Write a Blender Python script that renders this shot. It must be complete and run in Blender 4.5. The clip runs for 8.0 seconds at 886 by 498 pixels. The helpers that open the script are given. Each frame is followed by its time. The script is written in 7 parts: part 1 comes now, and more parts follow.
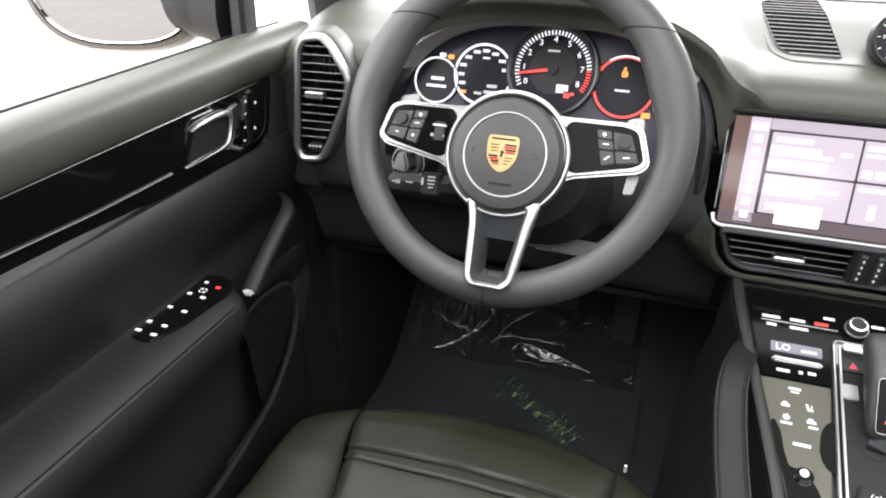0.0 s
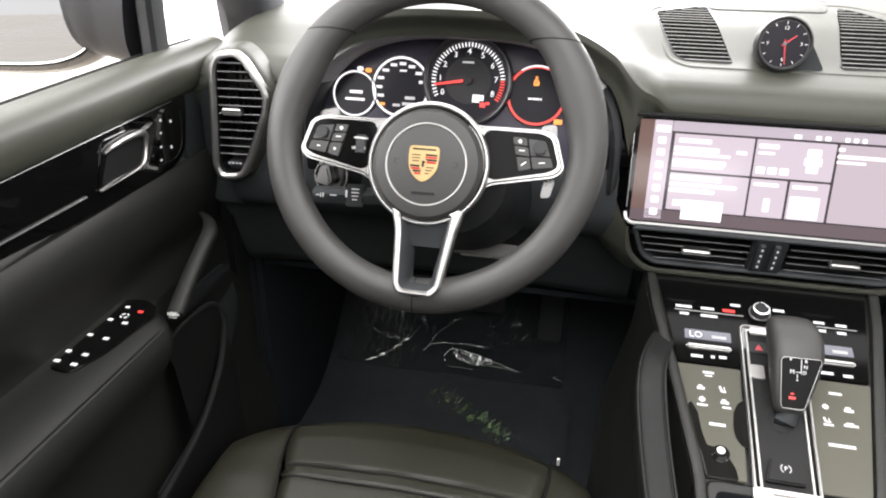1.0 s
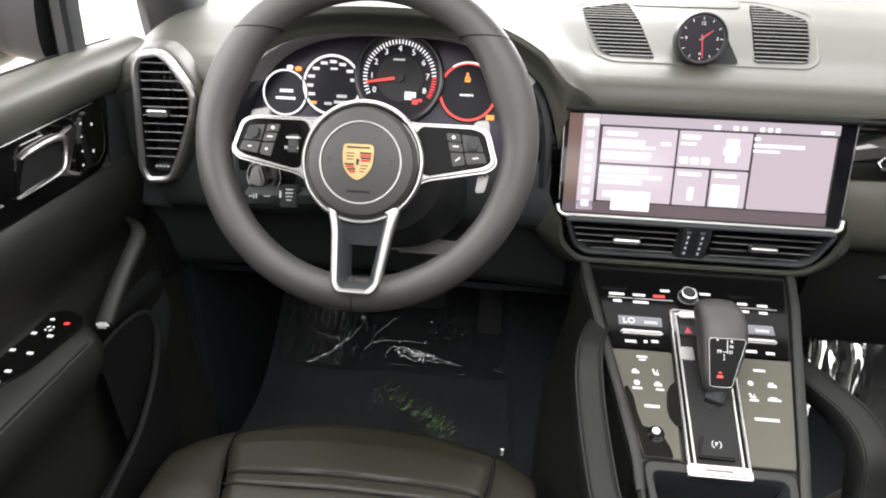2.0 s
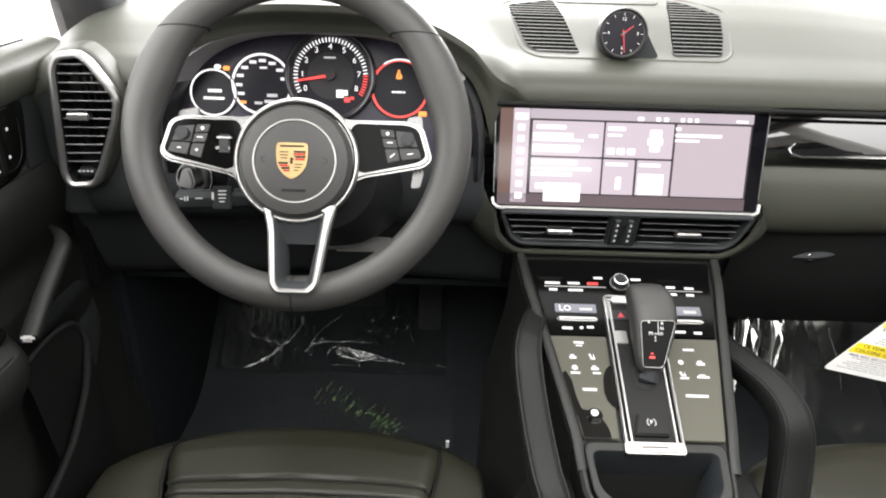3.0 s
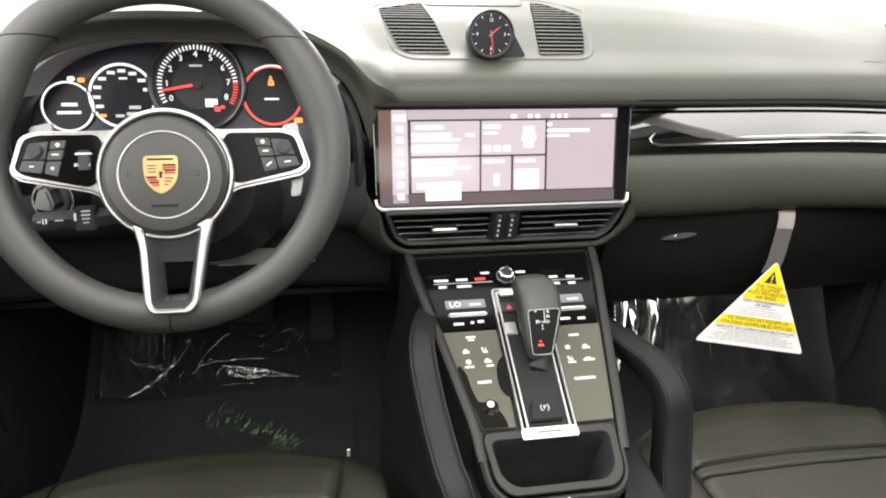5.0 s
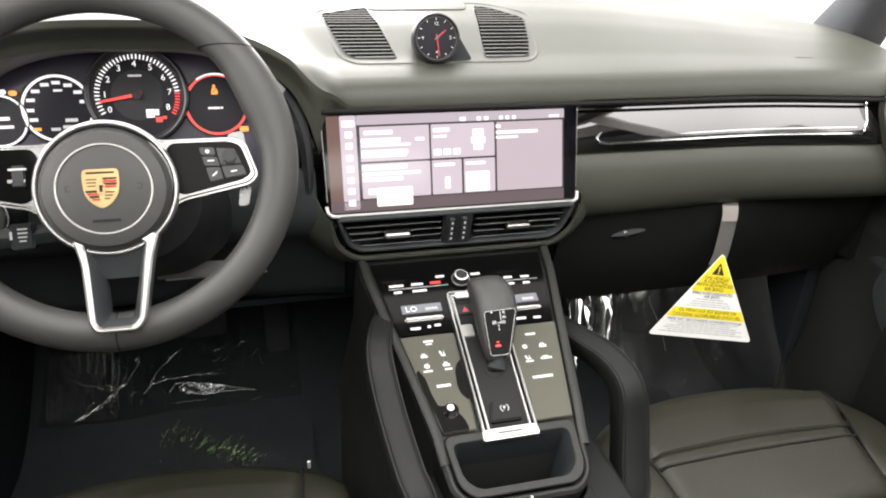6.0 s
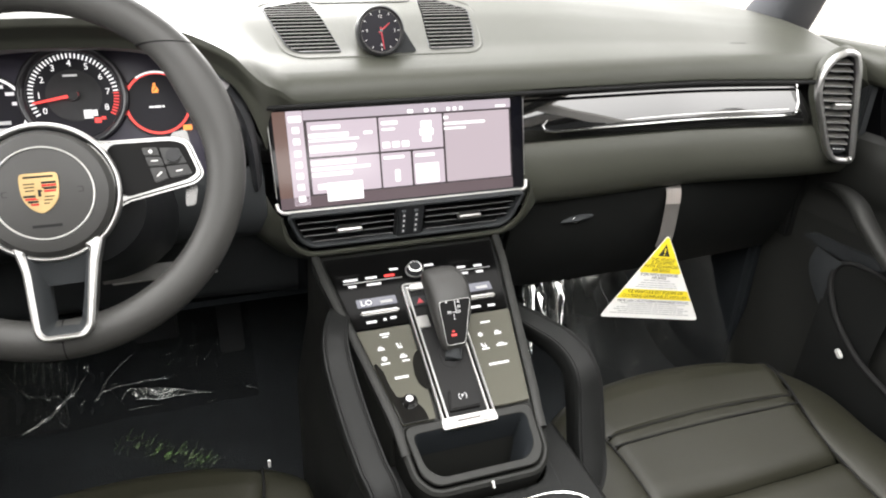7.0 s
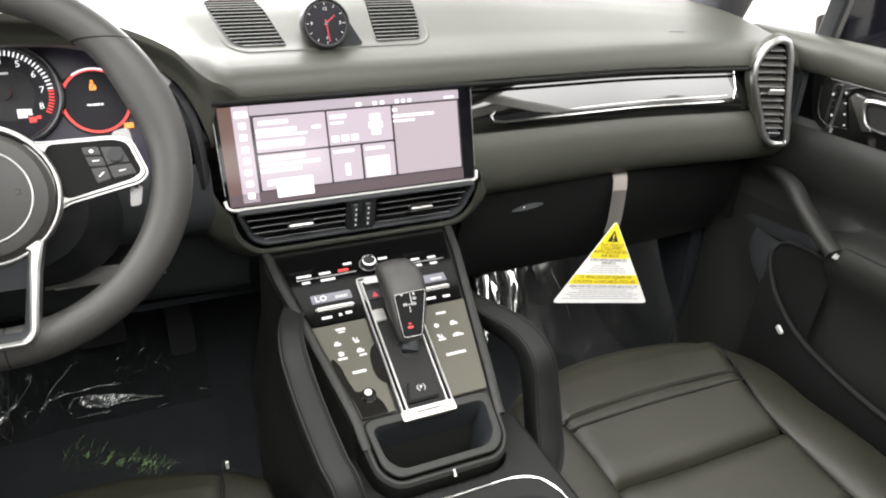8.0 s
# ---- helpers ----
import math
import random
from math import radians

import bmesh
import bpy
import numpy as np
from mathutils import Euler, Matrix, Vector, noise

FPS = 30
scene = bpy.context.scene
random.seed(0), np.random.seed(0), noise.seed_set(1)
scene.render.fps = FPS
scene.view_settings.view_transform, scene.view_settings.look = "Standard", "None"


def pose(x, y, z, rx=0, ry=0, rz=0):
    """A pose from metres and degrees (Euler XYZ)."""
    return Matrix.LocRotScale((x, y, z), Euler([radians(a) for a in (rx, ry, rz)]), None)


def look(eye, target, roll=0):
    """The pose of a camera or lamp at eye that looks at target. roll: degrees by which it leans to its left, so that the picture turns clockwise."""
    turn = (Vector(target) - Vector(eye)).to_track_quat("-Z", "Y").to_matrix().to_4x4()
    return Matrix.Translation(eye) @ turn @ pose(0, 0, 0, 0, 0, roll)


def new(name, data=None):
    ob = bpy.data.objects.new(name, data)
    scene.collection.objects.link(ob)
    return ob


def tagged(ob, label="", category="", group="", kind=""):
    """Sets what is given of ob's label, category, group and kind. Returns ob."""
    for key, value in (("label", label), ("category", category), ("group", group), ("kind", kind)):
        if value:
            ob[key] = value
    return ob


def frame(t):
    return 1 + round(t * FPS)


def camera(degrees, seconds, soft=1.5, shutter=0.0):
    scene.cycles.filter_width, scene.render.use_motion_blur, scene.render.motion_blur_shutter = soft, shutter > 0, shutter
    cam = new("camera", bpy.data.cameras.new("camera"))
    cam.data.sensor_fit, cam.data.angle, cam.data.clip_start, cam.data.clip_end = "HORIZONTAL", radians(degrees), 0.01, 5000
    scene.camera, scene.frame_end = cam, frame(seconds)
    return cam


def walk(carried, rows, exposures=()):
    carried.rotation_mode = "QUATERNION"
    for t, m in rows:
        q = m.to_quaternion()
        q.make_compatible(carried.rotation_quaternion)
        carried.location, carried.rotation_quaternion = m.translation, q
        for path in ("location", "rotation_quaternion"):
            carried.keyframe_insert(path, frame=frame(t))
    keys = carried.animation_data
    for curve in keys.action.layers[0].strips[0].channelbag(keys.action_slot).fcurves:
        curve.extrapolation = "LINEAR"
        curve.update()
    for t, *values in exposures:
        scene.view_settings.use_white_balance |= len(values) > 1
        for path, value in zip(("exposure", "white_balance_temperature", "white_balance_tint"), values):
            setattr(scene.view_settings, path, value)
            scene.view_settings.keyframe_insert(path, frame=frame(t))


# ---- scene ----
cam = camera(66.4, 8.0, soft=2.0)
PATH = [
    (0, (-0.245, -0.78, 1.035), (-0.802, 0.906, 0.113), 0.8),
    (0.5, (-0.244, -0.788, 1.038), (-0.692, 0.934, 0.124), 0.9),
    (1, (-0.242, -0.793, 1.04), (-0.593, 0.962, 0.148), 0.9),
    (1.5, (-0.241, -0.793, 1.041), (-0.501, 0.977, 0.147), 1.1),
    (3, (-0.242, -0.804, 1.04), (-0.226, 0.985, 0.146), 1.9),
    (3.5, (-0.239, -0.804, 1.039), (-0.129, 0.981, 0.143), 1.9),
    (4, (-0.239, -0.806, 1.038), (-0.046, 0.975, 0.149), 2.2),
    (4.5, (-0.239, -0.806, 1.039), (0.032, 0.969, 0.157), 2.3),
    (6, (-0.236, -0.804, 1.037), (0.232, 0.942, 0.181), 1.8),
    (6.5, (-0.237, -0.805, 1.037), (0.303, 0.915, 0.172), 1.5),
    (7, (-0.236, -0.809, 1.039), (0.36, 0.888, 0.165), 1.4),
    (7.5, (-0.237, -0.811, 1.039), (0.417, 0.862, 0.159), 1.3),
    (8, (-0.239, -0.81, 1.04), (0.487, 0.826, 0.148), 1.5),
]
walk(cam, [(t, look(eye, target, roll)) for t, eye, target, roll in PATH], [(0, 0.46, 6150, 12), (0.5, 0.39, 6250, 12), (1.5, 0.31, 6300, 11), (3.5, 0.33, 6400, 10), (4.5, 0.36, 6500, 10), (6.5, 0.25, 6400, 10), (8, 0.31, 6350, 10)])

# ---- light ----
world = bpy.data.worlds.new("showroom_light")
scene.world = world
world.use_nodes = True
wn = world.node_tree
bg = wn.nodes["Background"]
# a bright hall: pale walls round about and stronger ceiling lights overhead
coord, split, ramp = (wn.nodes.new(k) for k in ("ShaderNodeTexCoord", "ShaderNodeSeparateXYZ", "ShaderNodeMapRange"))
ramp.inputs["From Min"].default_value, ramp.inputs["From Max"].default_value = 0.0, 0.9
ramp.inputs["To Min"].default_value, ramp.inputs["To Max"].default_value = 3.6, 9.0
wn.links.new(coord.outputs["Generated"], split.inputs[0])
wn.links.new(split.outputs["Z"], ramp.inputs["Value"])
# an added weighting: stronger from the car's left, weaker from its right
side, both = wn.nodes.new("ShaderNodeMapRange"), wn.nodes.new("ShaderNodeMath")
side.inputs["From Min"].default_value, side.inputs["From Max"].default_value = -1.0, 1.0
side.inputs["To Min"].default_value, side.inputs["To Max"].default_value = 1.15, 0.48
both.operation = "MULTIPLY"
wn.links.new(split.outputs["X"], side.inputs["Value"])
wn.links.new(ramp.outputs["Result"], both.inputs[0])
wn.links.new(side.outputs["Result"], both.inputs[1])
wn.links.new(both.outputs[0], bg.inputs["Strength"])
bg.inputs["Color"].default_value = (1.0, 0.97, 0.93, 1)
scene.view_settings.exposure = 0.0


def opening_light(name, at, aim, w, h, watts):
    """The hall's light that comes in through one opening of the car."""
    lamp = bpy.data.lights.new(name, "AREA")
    lamp.shape, lamp.size, lamp.size_y, lamp.energy, lamp.color = "RECTANGLE", w, h, watts, (1.0, 0.97, 0.93)
    ob = new(name, lamp)
    ob.matrix_world = look(at, aim)
    return ob


opening_light("windscreen_light", (-0.17, 0.66, 1.15), (-0.17, 0.05, 0.86), 0.55, 0.30, 11.0)


# ---- materials ----
def shader(name, base, rough=0.5, metal=0.0, spec=0.5, coat=0.0, emit=None, strength=0.0):
    m = bpy.data.materials.new(name)
    m.use_nodes = True
    b = m.node_tree.nodes["Principled BSDF"]
    b.inputs["Base Color"].default_value = (*base, 1)
    b.inputs["Roughness"].default_value = rough
    b.inputs["Metallic"].default_value = metal
    b.inputs["Specular IOR Level"].default_value = spec
    b.inputs["Coat Weight"].default_value = coat
    b.inputs["Coat Roughness"].default_value = 0.05
    if emit:
        b.inputs["Emission Color"].default_value = (*emit, 1)
        b.inputs["Emission Strength"].default_value = strength
    return m


def worn(m, base, scale=300.0, bump=0.15, vary=0.25, rough=(0.4, 0.55), patch=7.0, depth=0.0004, cells=False):
    """Two scales of variation in colour and gloss, and a fine grain in relief."""
    nt = m.node_tree
    b = nt.nodes["Principled BSDF"]
    tc = nt.nodes.new("ShaderNodeTexCoord")
    big = nt.nodes.new("ShaderNodeTexNoise")
    big.inputs["Scale"].default_value, big.inputs["Detail"].default_value = patch, 4
    fine = nt.nodes.new("ShaderNodeTexVoronoi" if cells else "ShaderNodeTexNoise")
    fine.inputs["Scale"].default_value = scale
    nt.links.new(tc.outputs["Object"], big.inputs["Vector"])
    nt.links.new(tc.outputs["Object"], fine.inputs["Vector"])
    grain = fine.outputs["Distance" if cells else "Fac"]
    ramp = nt.nodes.new("ShaderNodeMix")
    ramp.data_type = "RGBA"
    ramp.inputs["A"].default_value = (*[c * (1 - vary) for c in base], 1)
    ramp.inputs["B"].default_value = (*[c * (1 + vary) for c in base], 1)
    nt.links.new(big.outputs["Fac"], ramp.inputs["Factor"])
    nt.links.new(ramp.outputs["Result"], b.inputs["Base Color"])
    rr = nt.nodes.new("ShaderNodeMapRange")
    rr.inputs["From Min"].default_value, rr.inputs["From Max"].default_value = 0.3, 0.7
    rr.inputs["To Min"].default_value, rr.inputs["To Max"].default_value = rough
    nt.links.new(big.outputs["Fac"], rr.inputs["Value"])
    nt.links.new(rr.outputs["Result"], b.inputs["Roughness"])
    bp = nt.nodes.new("ShaderNodeBump")
    bp.inputs["Strength"].default_value, bp.inputs["Distance"].default_value = bump, depth
    nt.links.new(grain, bp.inputs["Height"])
    nt.links.new(bp.outputs["Normal"], b.inputs["Normal"])
    return m


BLACK = (0.0190, 0.0187, 0.0120)
leather = worn(shader("black_leather", BLACK, spec=0.42), BLACK, 750, 0.5, 0.15, (0.38, 0.52), 9, 0.0005, cells=True)
door_skin = worn(shader("black_door_leather", (0.0160, 0.0164, 0.0150), spec=0.3), (0.0160, 0.0164, 0.0150), 900, 0.35, 0.15, (0.45, 0.58), 9, cells=True)
dash_skin = worn(shader("grained_dash_leather", (0.0470, 0.0485, 0.0385), spec=0.38), (0.0470, 0.0485, 0.0385), 1100, 0.3, 0.12, (0.40, 0.50), 5, cells=True)
rim_skin = worn(shader("smooth_rim_leather", (0.035, 0.0344, 0.0325)), (0.035, 0.0344, 0.0325), 1300, 0.15, 0.12, (0.42, 0.55), 14, cells=True)
hub_skin = worn(shader("dark_hub_leather", (0.026, 0.0256, 0.0240)), (0.026, 0.0256, 0.0240), 1300, 0.2, 0.12, (0.45, 0.58), 14, cells=True)
soft_black = worn(shader("soft_touch_plastic", (0.0300, 0.0325, 0.0345), spec=0.2), (0.0300, 0.0325, 0.0345), 1500, 0.3, 0.2, (0.5, 0.65), 8)
dark_plastic = worn(shader("dark_plastic", (0.0190, 0.0200, 0.0215), spec=0.3), (0.0190, 0.0200, 0.0215), 1200, 0.2, 0.2, (0.35, 0.5), 8)
carpet = worn(shader("black_carpet", (0.032, 0.0370, 0.0400)), (0.032, 0.0370, 0.0400), 500, 0.9, 0.4, (0.85, 0.95), 20, 0.003)
grab_skin = worn(shader("grab_handle_leather", (0.0090, 0.0095, 0.0092), spec=0.18), (0.0090, 0.0095, 0.0092), 900, 0.35, 0.15, (0.42, 0.55), 9, cells=True)
thread = shader("dark_thread", (0.012, 0.012, 0.012), 0.7, spec=0.2)
rubber = shader("black_rubber_mat", (0.020, 0.023, 0.026), 0.8, spec=0.1)
gloss = shader("gloss_black", (0.004, 0.004, 0.004), 0.04, 0, 0.6, 0.6)
# black touch glass; the bright ceiling's reflection is put into the base colour
smoky = worn(shader("touch_panel_ceiling_sheen", (0.080, 0.0785, 0.064), spec=0.3), (0.080, 0.0785, 0.064), 60, 0.0, 0.08, (0.10, 0.16), 6)
panel_black = shader("panel_black", (0.003, 0.003, 0.003), 0.08, 0, 0.06)
key_black = worn(shader("key_rubber", (0.022, 0.022, 0.022)), (0.022, 0.022, 0.022), 1500, 0.2, 0.15, (0.4, 0.5), 20)
spoke_silver = worn(shader("brushed_spoke_metal", (0.33, 0.328, 0.322), 0.25, 1.0), (0.33, 0.328, 0.322), 700, 0.02, 0.06, (0.20, 0.28), 12)
paddle_metal = worn(shader("satin_paddle_metal", (0.17, 0.168, 0.165), 0.3, 0.8), (0.17, 0.168, 0.165), 500, 0.05, 0.1, (0.24, 0.34), 20)
# base colour lifted far above the hood's black to imitate haze
lining = worn(shader("hood_lining_haze", (0.29, 0.282, 0.29)), (0.29, 0.282, 0.29), 900, 0.3, 0.12, (0.7, 0.85), 6)
piano = shader("piano_black", (0.004, 0.004, 0.004), 0.03, 0, 1.0, 1.0)
piano.node_tree.nodes["Principled BSDF"].inputs["Coat IOR"].default_value = 1.65
silver = worn(shader("satin_aluminium", (0.58, 0.575, 0.565), 0.33, 1.0), (0.58, 0.575, 0.565), 700, 0.02, 0.04, (0.30, 0.36), 12)
chrome = worn(shader("bright_chrome", (0.8, 0.8, 0.8), 0.1, 1), (0.8, 0.8, 0.8), 500, 0.01, 0.03, (0.08, 0.16), 25)
white_plastic = shader("white_print", (0.75, 0.75, 0.73), 0.5)
glow_white = shader("lit_white", (0.1, 0.1, 0.1), 0.4, emit=(1, 0.97, 0.96), strength=1.1)
glow_soft = shader("lit_grey", (0.1, 0.1, 0.1), 0.4, emit=(1, 0.97, 0.95), strength=0.5)
glow_red = shader("lit_red", (0.1, 0.01, 0.01), 0.4, emit=(1, 0.06, 0.05), strength=1.4)
glow_amber = shader("lit_amber", (0.1, 0.03, 0.01), 0.4, emit=(1, 0.32, 0.06), strength=1.5)
glass_black = shader("black_display_glass", (0.004, 0.004, 0.006), 0.05, 0, 0.5)
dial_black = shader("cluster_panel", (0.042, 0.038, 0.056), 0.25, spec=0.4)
dial_dark = shader("dial_face", (0.011, 0.010, 0.015), 0.3, spec=0.2)
mirror_glass = shader("mirror_glass", (0.20, 0.203, 0.206), 0.02, 1)
shell_grey = worn(shader("grey_mirror_shell", (0.115, 0.108, 0.10), metal=0.3), (0.115, 0.108, 0.10), 300, 0.05, 0.1, (0.25, 0.35), 8)
pillar_cloth = worn(shader("dark_pillar_cloth", (0.05, 0.052, 0.058)), (0.05, 0.052, 0.058), 900, 0.4, 0.08, (0.85, 0.95), 6)
head_cloth = worn(shader("headliner_cloth", (0.56, 0.55, 0.525)), (0.56, 0.55, 0.525), 900, 0.4, 0.08, (0.85, 0.95), 6)
body_paint = shader("dark_body_paint", (0.012, 0.012, 0.014), 0.4, 0.0, 0.25)
pale_floor = worn(shader("polished_pale_floor", (0.30, 0.265, 0.22)), (0.30, 0.265, 0.22), 30, 0.02, 0.08, (0.2, 0.35), 0.6)


# ---- helpers ----
def empty(name, label, category, group="", kind="", at=(0, 0, 0)):
    ob = new(name)
    ob.location = at
    ob.empty_display_size = 0.02
    return tagged(ob, label, category, group, kind)


def part(name, bm, material, parent=None, label="", sharp=35):
    """Links a bmesh as one mesh object, in world places, under its thing or part."""
    if isinstance(bm, bmesh.types.BMesh):
        bmesh.ops.recalc_face_normals(bm, faces=bm.faces[:])
        me = bpy.data.meshes.new(name)
        bm.to_mesh(me)
        bm.free()
    else:
        me = bm
    me.materials.clear()
    me.materials.append(material)
    for p in me.polygons:
        p.use_smooth = True
    me.set_sharp_from_angle(angle=radians(sharp))
    ob = new(name, me)
    if parent is not None:
        ob.parent = parent
        if parent.parent is None:
            ob.matrix_parent_inverse = parent.matrix_basis.inverted()
    if label:
        ob["label"] = label
    return ob


def box(size, m=None, bevel=0.002, seg=2, bm=None):
    bm2 = bmesh.new()
    bmesh.ops.create_cube(bm2, size=1.0, matrix=Matrix.Diagonal((*size, 1)))
    if bevel:
        bmesh.ops.bevel(bm2, geom=bm2.edges[:], offset=bevel, segments=seg, affect="EDGES", clamp_overlap=True)
    return join(bm2, m, bm)


def join(bm2, m, bm):
    if m is not None:
        bm2.transform(m)
    if bm is None:
        return bm2
    tmp = bpy.data.meshes.new("t")
    bm2.to_mesh(tmp)
    bm.from_mesh(tmp)
    bm2.free()
    bpy.data.meshes.remove(tmp)
    return bm


def prism(outline, depth, m=None, bevel=0.001, seg=2, bm=None, both=False):
    """A plate with that outline in its own x and y, from 0 up to depth, its upper edge rounded."""
    bm2 = bmesh.new()
    vs = [bm2.verts.new((x, y, 0)) for x, y in outline]
    f = bm2.faces.new(vs)
    up = bmesh.ops.extrude_face_region(bm2, geom=[f])
    top = [v for v in up["geom"] if isinstance(v, bmesh.types.BMVert)]
    bmesh.ops.translate(bm2, verts=top, vec=(0, 0, depth))
    if bevel:
        s = set(top)
        edges = [e for e in bm2.edges if e.verts[0] in s and e.verts[1] in s]
        if both:
            edges += [e for e in bm2.edges if e.verts[0] not in s and e.verts[1] not in s]
        bmesh.ops.bevel(bm2, geom=edges, offset=bevel, segments=seg, affect="EDGES", clamp_overlap=True)
    bmesh.ops.recalc_face_normals(bm2, faces=bm2.faces[:])
    return join(bm2, m, bm)


def rrect(w, h, r, n=5, cx=0.0, cy=0.0):
    pts = []
    for sx, sy, a in ((1, 1, 0), (-1, 1, 90), (-1, -1, 180), (1, -1, 270)):
        for i in range(n + 1):
            t = radians(a + 90 * i / n)
            pts.append((cx + sx * (w / 2 - r) + r * math.cos(t), cy + sy * (h / 2 - r) + r * math.sin(t)))
    return pts


def rounded(poly, r, n=4):
    """A polygon with its corners rounded."""
    out = []
    k = len(poly)
    for i in range(k):
        a, b, c = (Vector(poly[j % k]).to_2d() for j in (i - 1, i, i + 1))
        u, v = (a - b), (c - b)
        d = min(r, u.length * 0.45, v.length * 0.45)
        p, q = b + u.normalized() * d, b + v.normalized() * d
        for j in range(n + 1):
            t = j / n
            w = p * (1 - t) ** 2 + b * 2 * t * (1 - t) + q * t * t
            out.append((w.x, w.y))
    return out


def shrunk(outline, d):
    """The outline drawn in by d along its own normals."""
    k = len(outline)
    area = sum(outline[i][0] * outline[(i + 1) % k][1] - outline[(i + 1) % k][0] * outline[i][1] for i in range(k))
    s = 1 if area > 0 else -1
    out = []
    for i in range(k):
        a, c = Vector(outline[i - 1]), Vector(outline[(i + 1) % k])
        t = (c - a)
        t = t.normalized() if t.length > 1e-9 else Vector((1, 0))
        out.append((outline[i][0] - s * t.y * d, outline[i][1] + s * t.x * d))
    return out


def loft(sections, closed=True, caps=True, bm=None, ring=False):
    """A skin through sections of equal length. closed: each section is a loop; ring: the last meets the first."""
    bm = bm or bmesh.new()
    rows = [[bm.verts.new(p) for p in s] for s in sections]
    n = len(rows[0])
    pairs = list(zip(rows, rows[1:])) + ([(rows[-1], rows[0])] if ring else [])
    for a, b in pairs:
        for i in range(n if closed else n - 1):
            j = (i + 1) % n
            bm.faces.new((a[i], a[j], b[j], b[i]))
    if caps and closed and not ring:
        bm.faces.new(rows[0][::-1])
        bm.faces.new(rows[-1])
    return bm


def spline(points, n=8):
    """A smooth line through points."""
    P = [Vector(p) for p in points]
    out = []
    for i in range(len(P) - 1):
        a, b, c, d = P[max(i - 1, 0)], P[i], P[i + 1], P[min(i + 2, len(P) - 1)]
        for j in range(n):
            t = j / n
            out.append(0.5 * ((2 * b) + (c - a) * t + (2 * a - 5 * b + 4 * c - d) * t * t + (3 * b - a - 3 * c + d) * t ** 3))
    out.append(P[-1])
    return out


def tube(path, rx, rz=None, n=12, up=(0, 0, 1), bm=None, ring=False, power=2.0):
    """A round or squarish bar along a path; rx across and rz along up, numbers or functions of 0..1."""
    rz = rz if rz is not None else rx
    k = len(path)
    secs = []
    for i, p in enumerate(path):
        a, b = (path[i - 1], path[(i + 1) % k]) if ring else (path[max(i - 1, 0)], path[min(i + 1, k - 1)])
        t = (Vector(b) - Vector(a)).normalized()
        s = t.cross(Vector(up))
        s = s.normalized() if s.length > 1e-6 else Vector((1, 0, 0))
        w = s.cross(t).normalized()
        f = i / max(k - 1, 1)
        x, z = (rx(f) if callable(rx) else rx), (rz(f) if callable(rz) else rz)
        sec = []
        for j in range(n):
            q = 2 * math.pi * j / n
            c, d = math.cos(q), math.sin(q)
            e = 2 / power
            sec.append(Vector(p) + s * x * math.copysign(abs(c) ** e, c) + w * z * math.copysign(abs(d) ** e, d))
        secs.append(sec)
    return loft(secs, True, True, bm, ring)


def disc(r, h, m=None, n=32, bevel=0.0005, bm=None):
    return prism([(r * math.cos(2 * math.pi * i / n), r * math.sin(2 * math.pi * i / n)) for i in range(n)], h, m, bevel, 2, bm)


def hoop(r0, r1, h, m=None, n=48, a0=0, a1=360, bm=None):
    """A flat ring, or part of one, between two radii, h thick."""
    bm2 = bmesh.new()
    full = a1 - a0 >= 360
    k = n if full else n + 1
    secs = []
    for i in range(k):
        t = radians(a0 + (a1 - a0) * i / n)
        c, s = math.cos(t), math.sin(t)
        b = min(h, (r1 - r0)) * 0.3
        secs.append([(r0 * c, r0 * s, 0), (r0 * c, r0 * s, h - b), ((r0 + b) * c, (r0 + b) * s, h), ((r1 - b) * c, (r1 - b) * s, h), (r1 * c, r1 * s, h - b), (r1 * c, r1 * s, 0)])
    loft(secs, True, not full, bm2, full)
    return join(bm2, m, bm)


def band(outer, inner, h, m=None, bm=None, bevel=0.0008, low=0.0):
    """A frame between two outlines of equal length, h thick, with softened edges."""
    bm2 = bmesh.new()
    k = len(outer)
    so, si = shrunk(outer, bevel), shrunk(inner, -bevel)
    secs = [[(*outer[i], low), (*outer[i], h - bevel), (*so[i], h), (*si[i], h), (*inner[i], h - bevel), (*inner[i], low)] for i in range(k)]
    loft(secs, True, False, bm2, True)
    return join(bm2, m, bm)


def sheet(f, nu, nv, bm=None, thick=0.0):
    """A skin z = f(u, v) of points, u and v from 0 to 1."""
    bm = bm or bmesh.new()
    rows = [[bm.verts.new(f(i / nu, j / nv)) for j in range(nv + 1)] for i in range(nu + 1)]
    for a, b in zip(rows, rows[1:]):
        for j in range(nv):
            bm.faces.new((a[j], a[j + 1], b[j + 1], b[j]))
    if thick:
        bmesh.ops.recalc_face_normals(bm, faces=bm.faces[:])
        bmesh.ops.solidify(bm, geom=bm.faces[:], thickness=thick)
    return bm


def text(body, size, m, depth=0.0002, align="CENTER"):
    """Letters of the built-in font as a mesh, lying in the x-y plane of m."""
    cu = bpy.data.curves.new("t", "FONT")
    cu.body, cu.size, cu.extrude, cu.align_x, cu.align_y, cu.resolution_u = body, size, depth, align, "CENTER", 2
    ob = bpy.data.objects.new("t", cu)
    scene.collection.objects.link(ob)
    bpy.context.view_layer.update()
    me = bpy.data.meshes.new_from_object(ob.evaluated_get(bpy.context.evaluated_depsgraph_get()))
    bpy.data.objects.remove(ob)
    bpy.data.curves.remove(cu)
    me.transform(m)
    return me


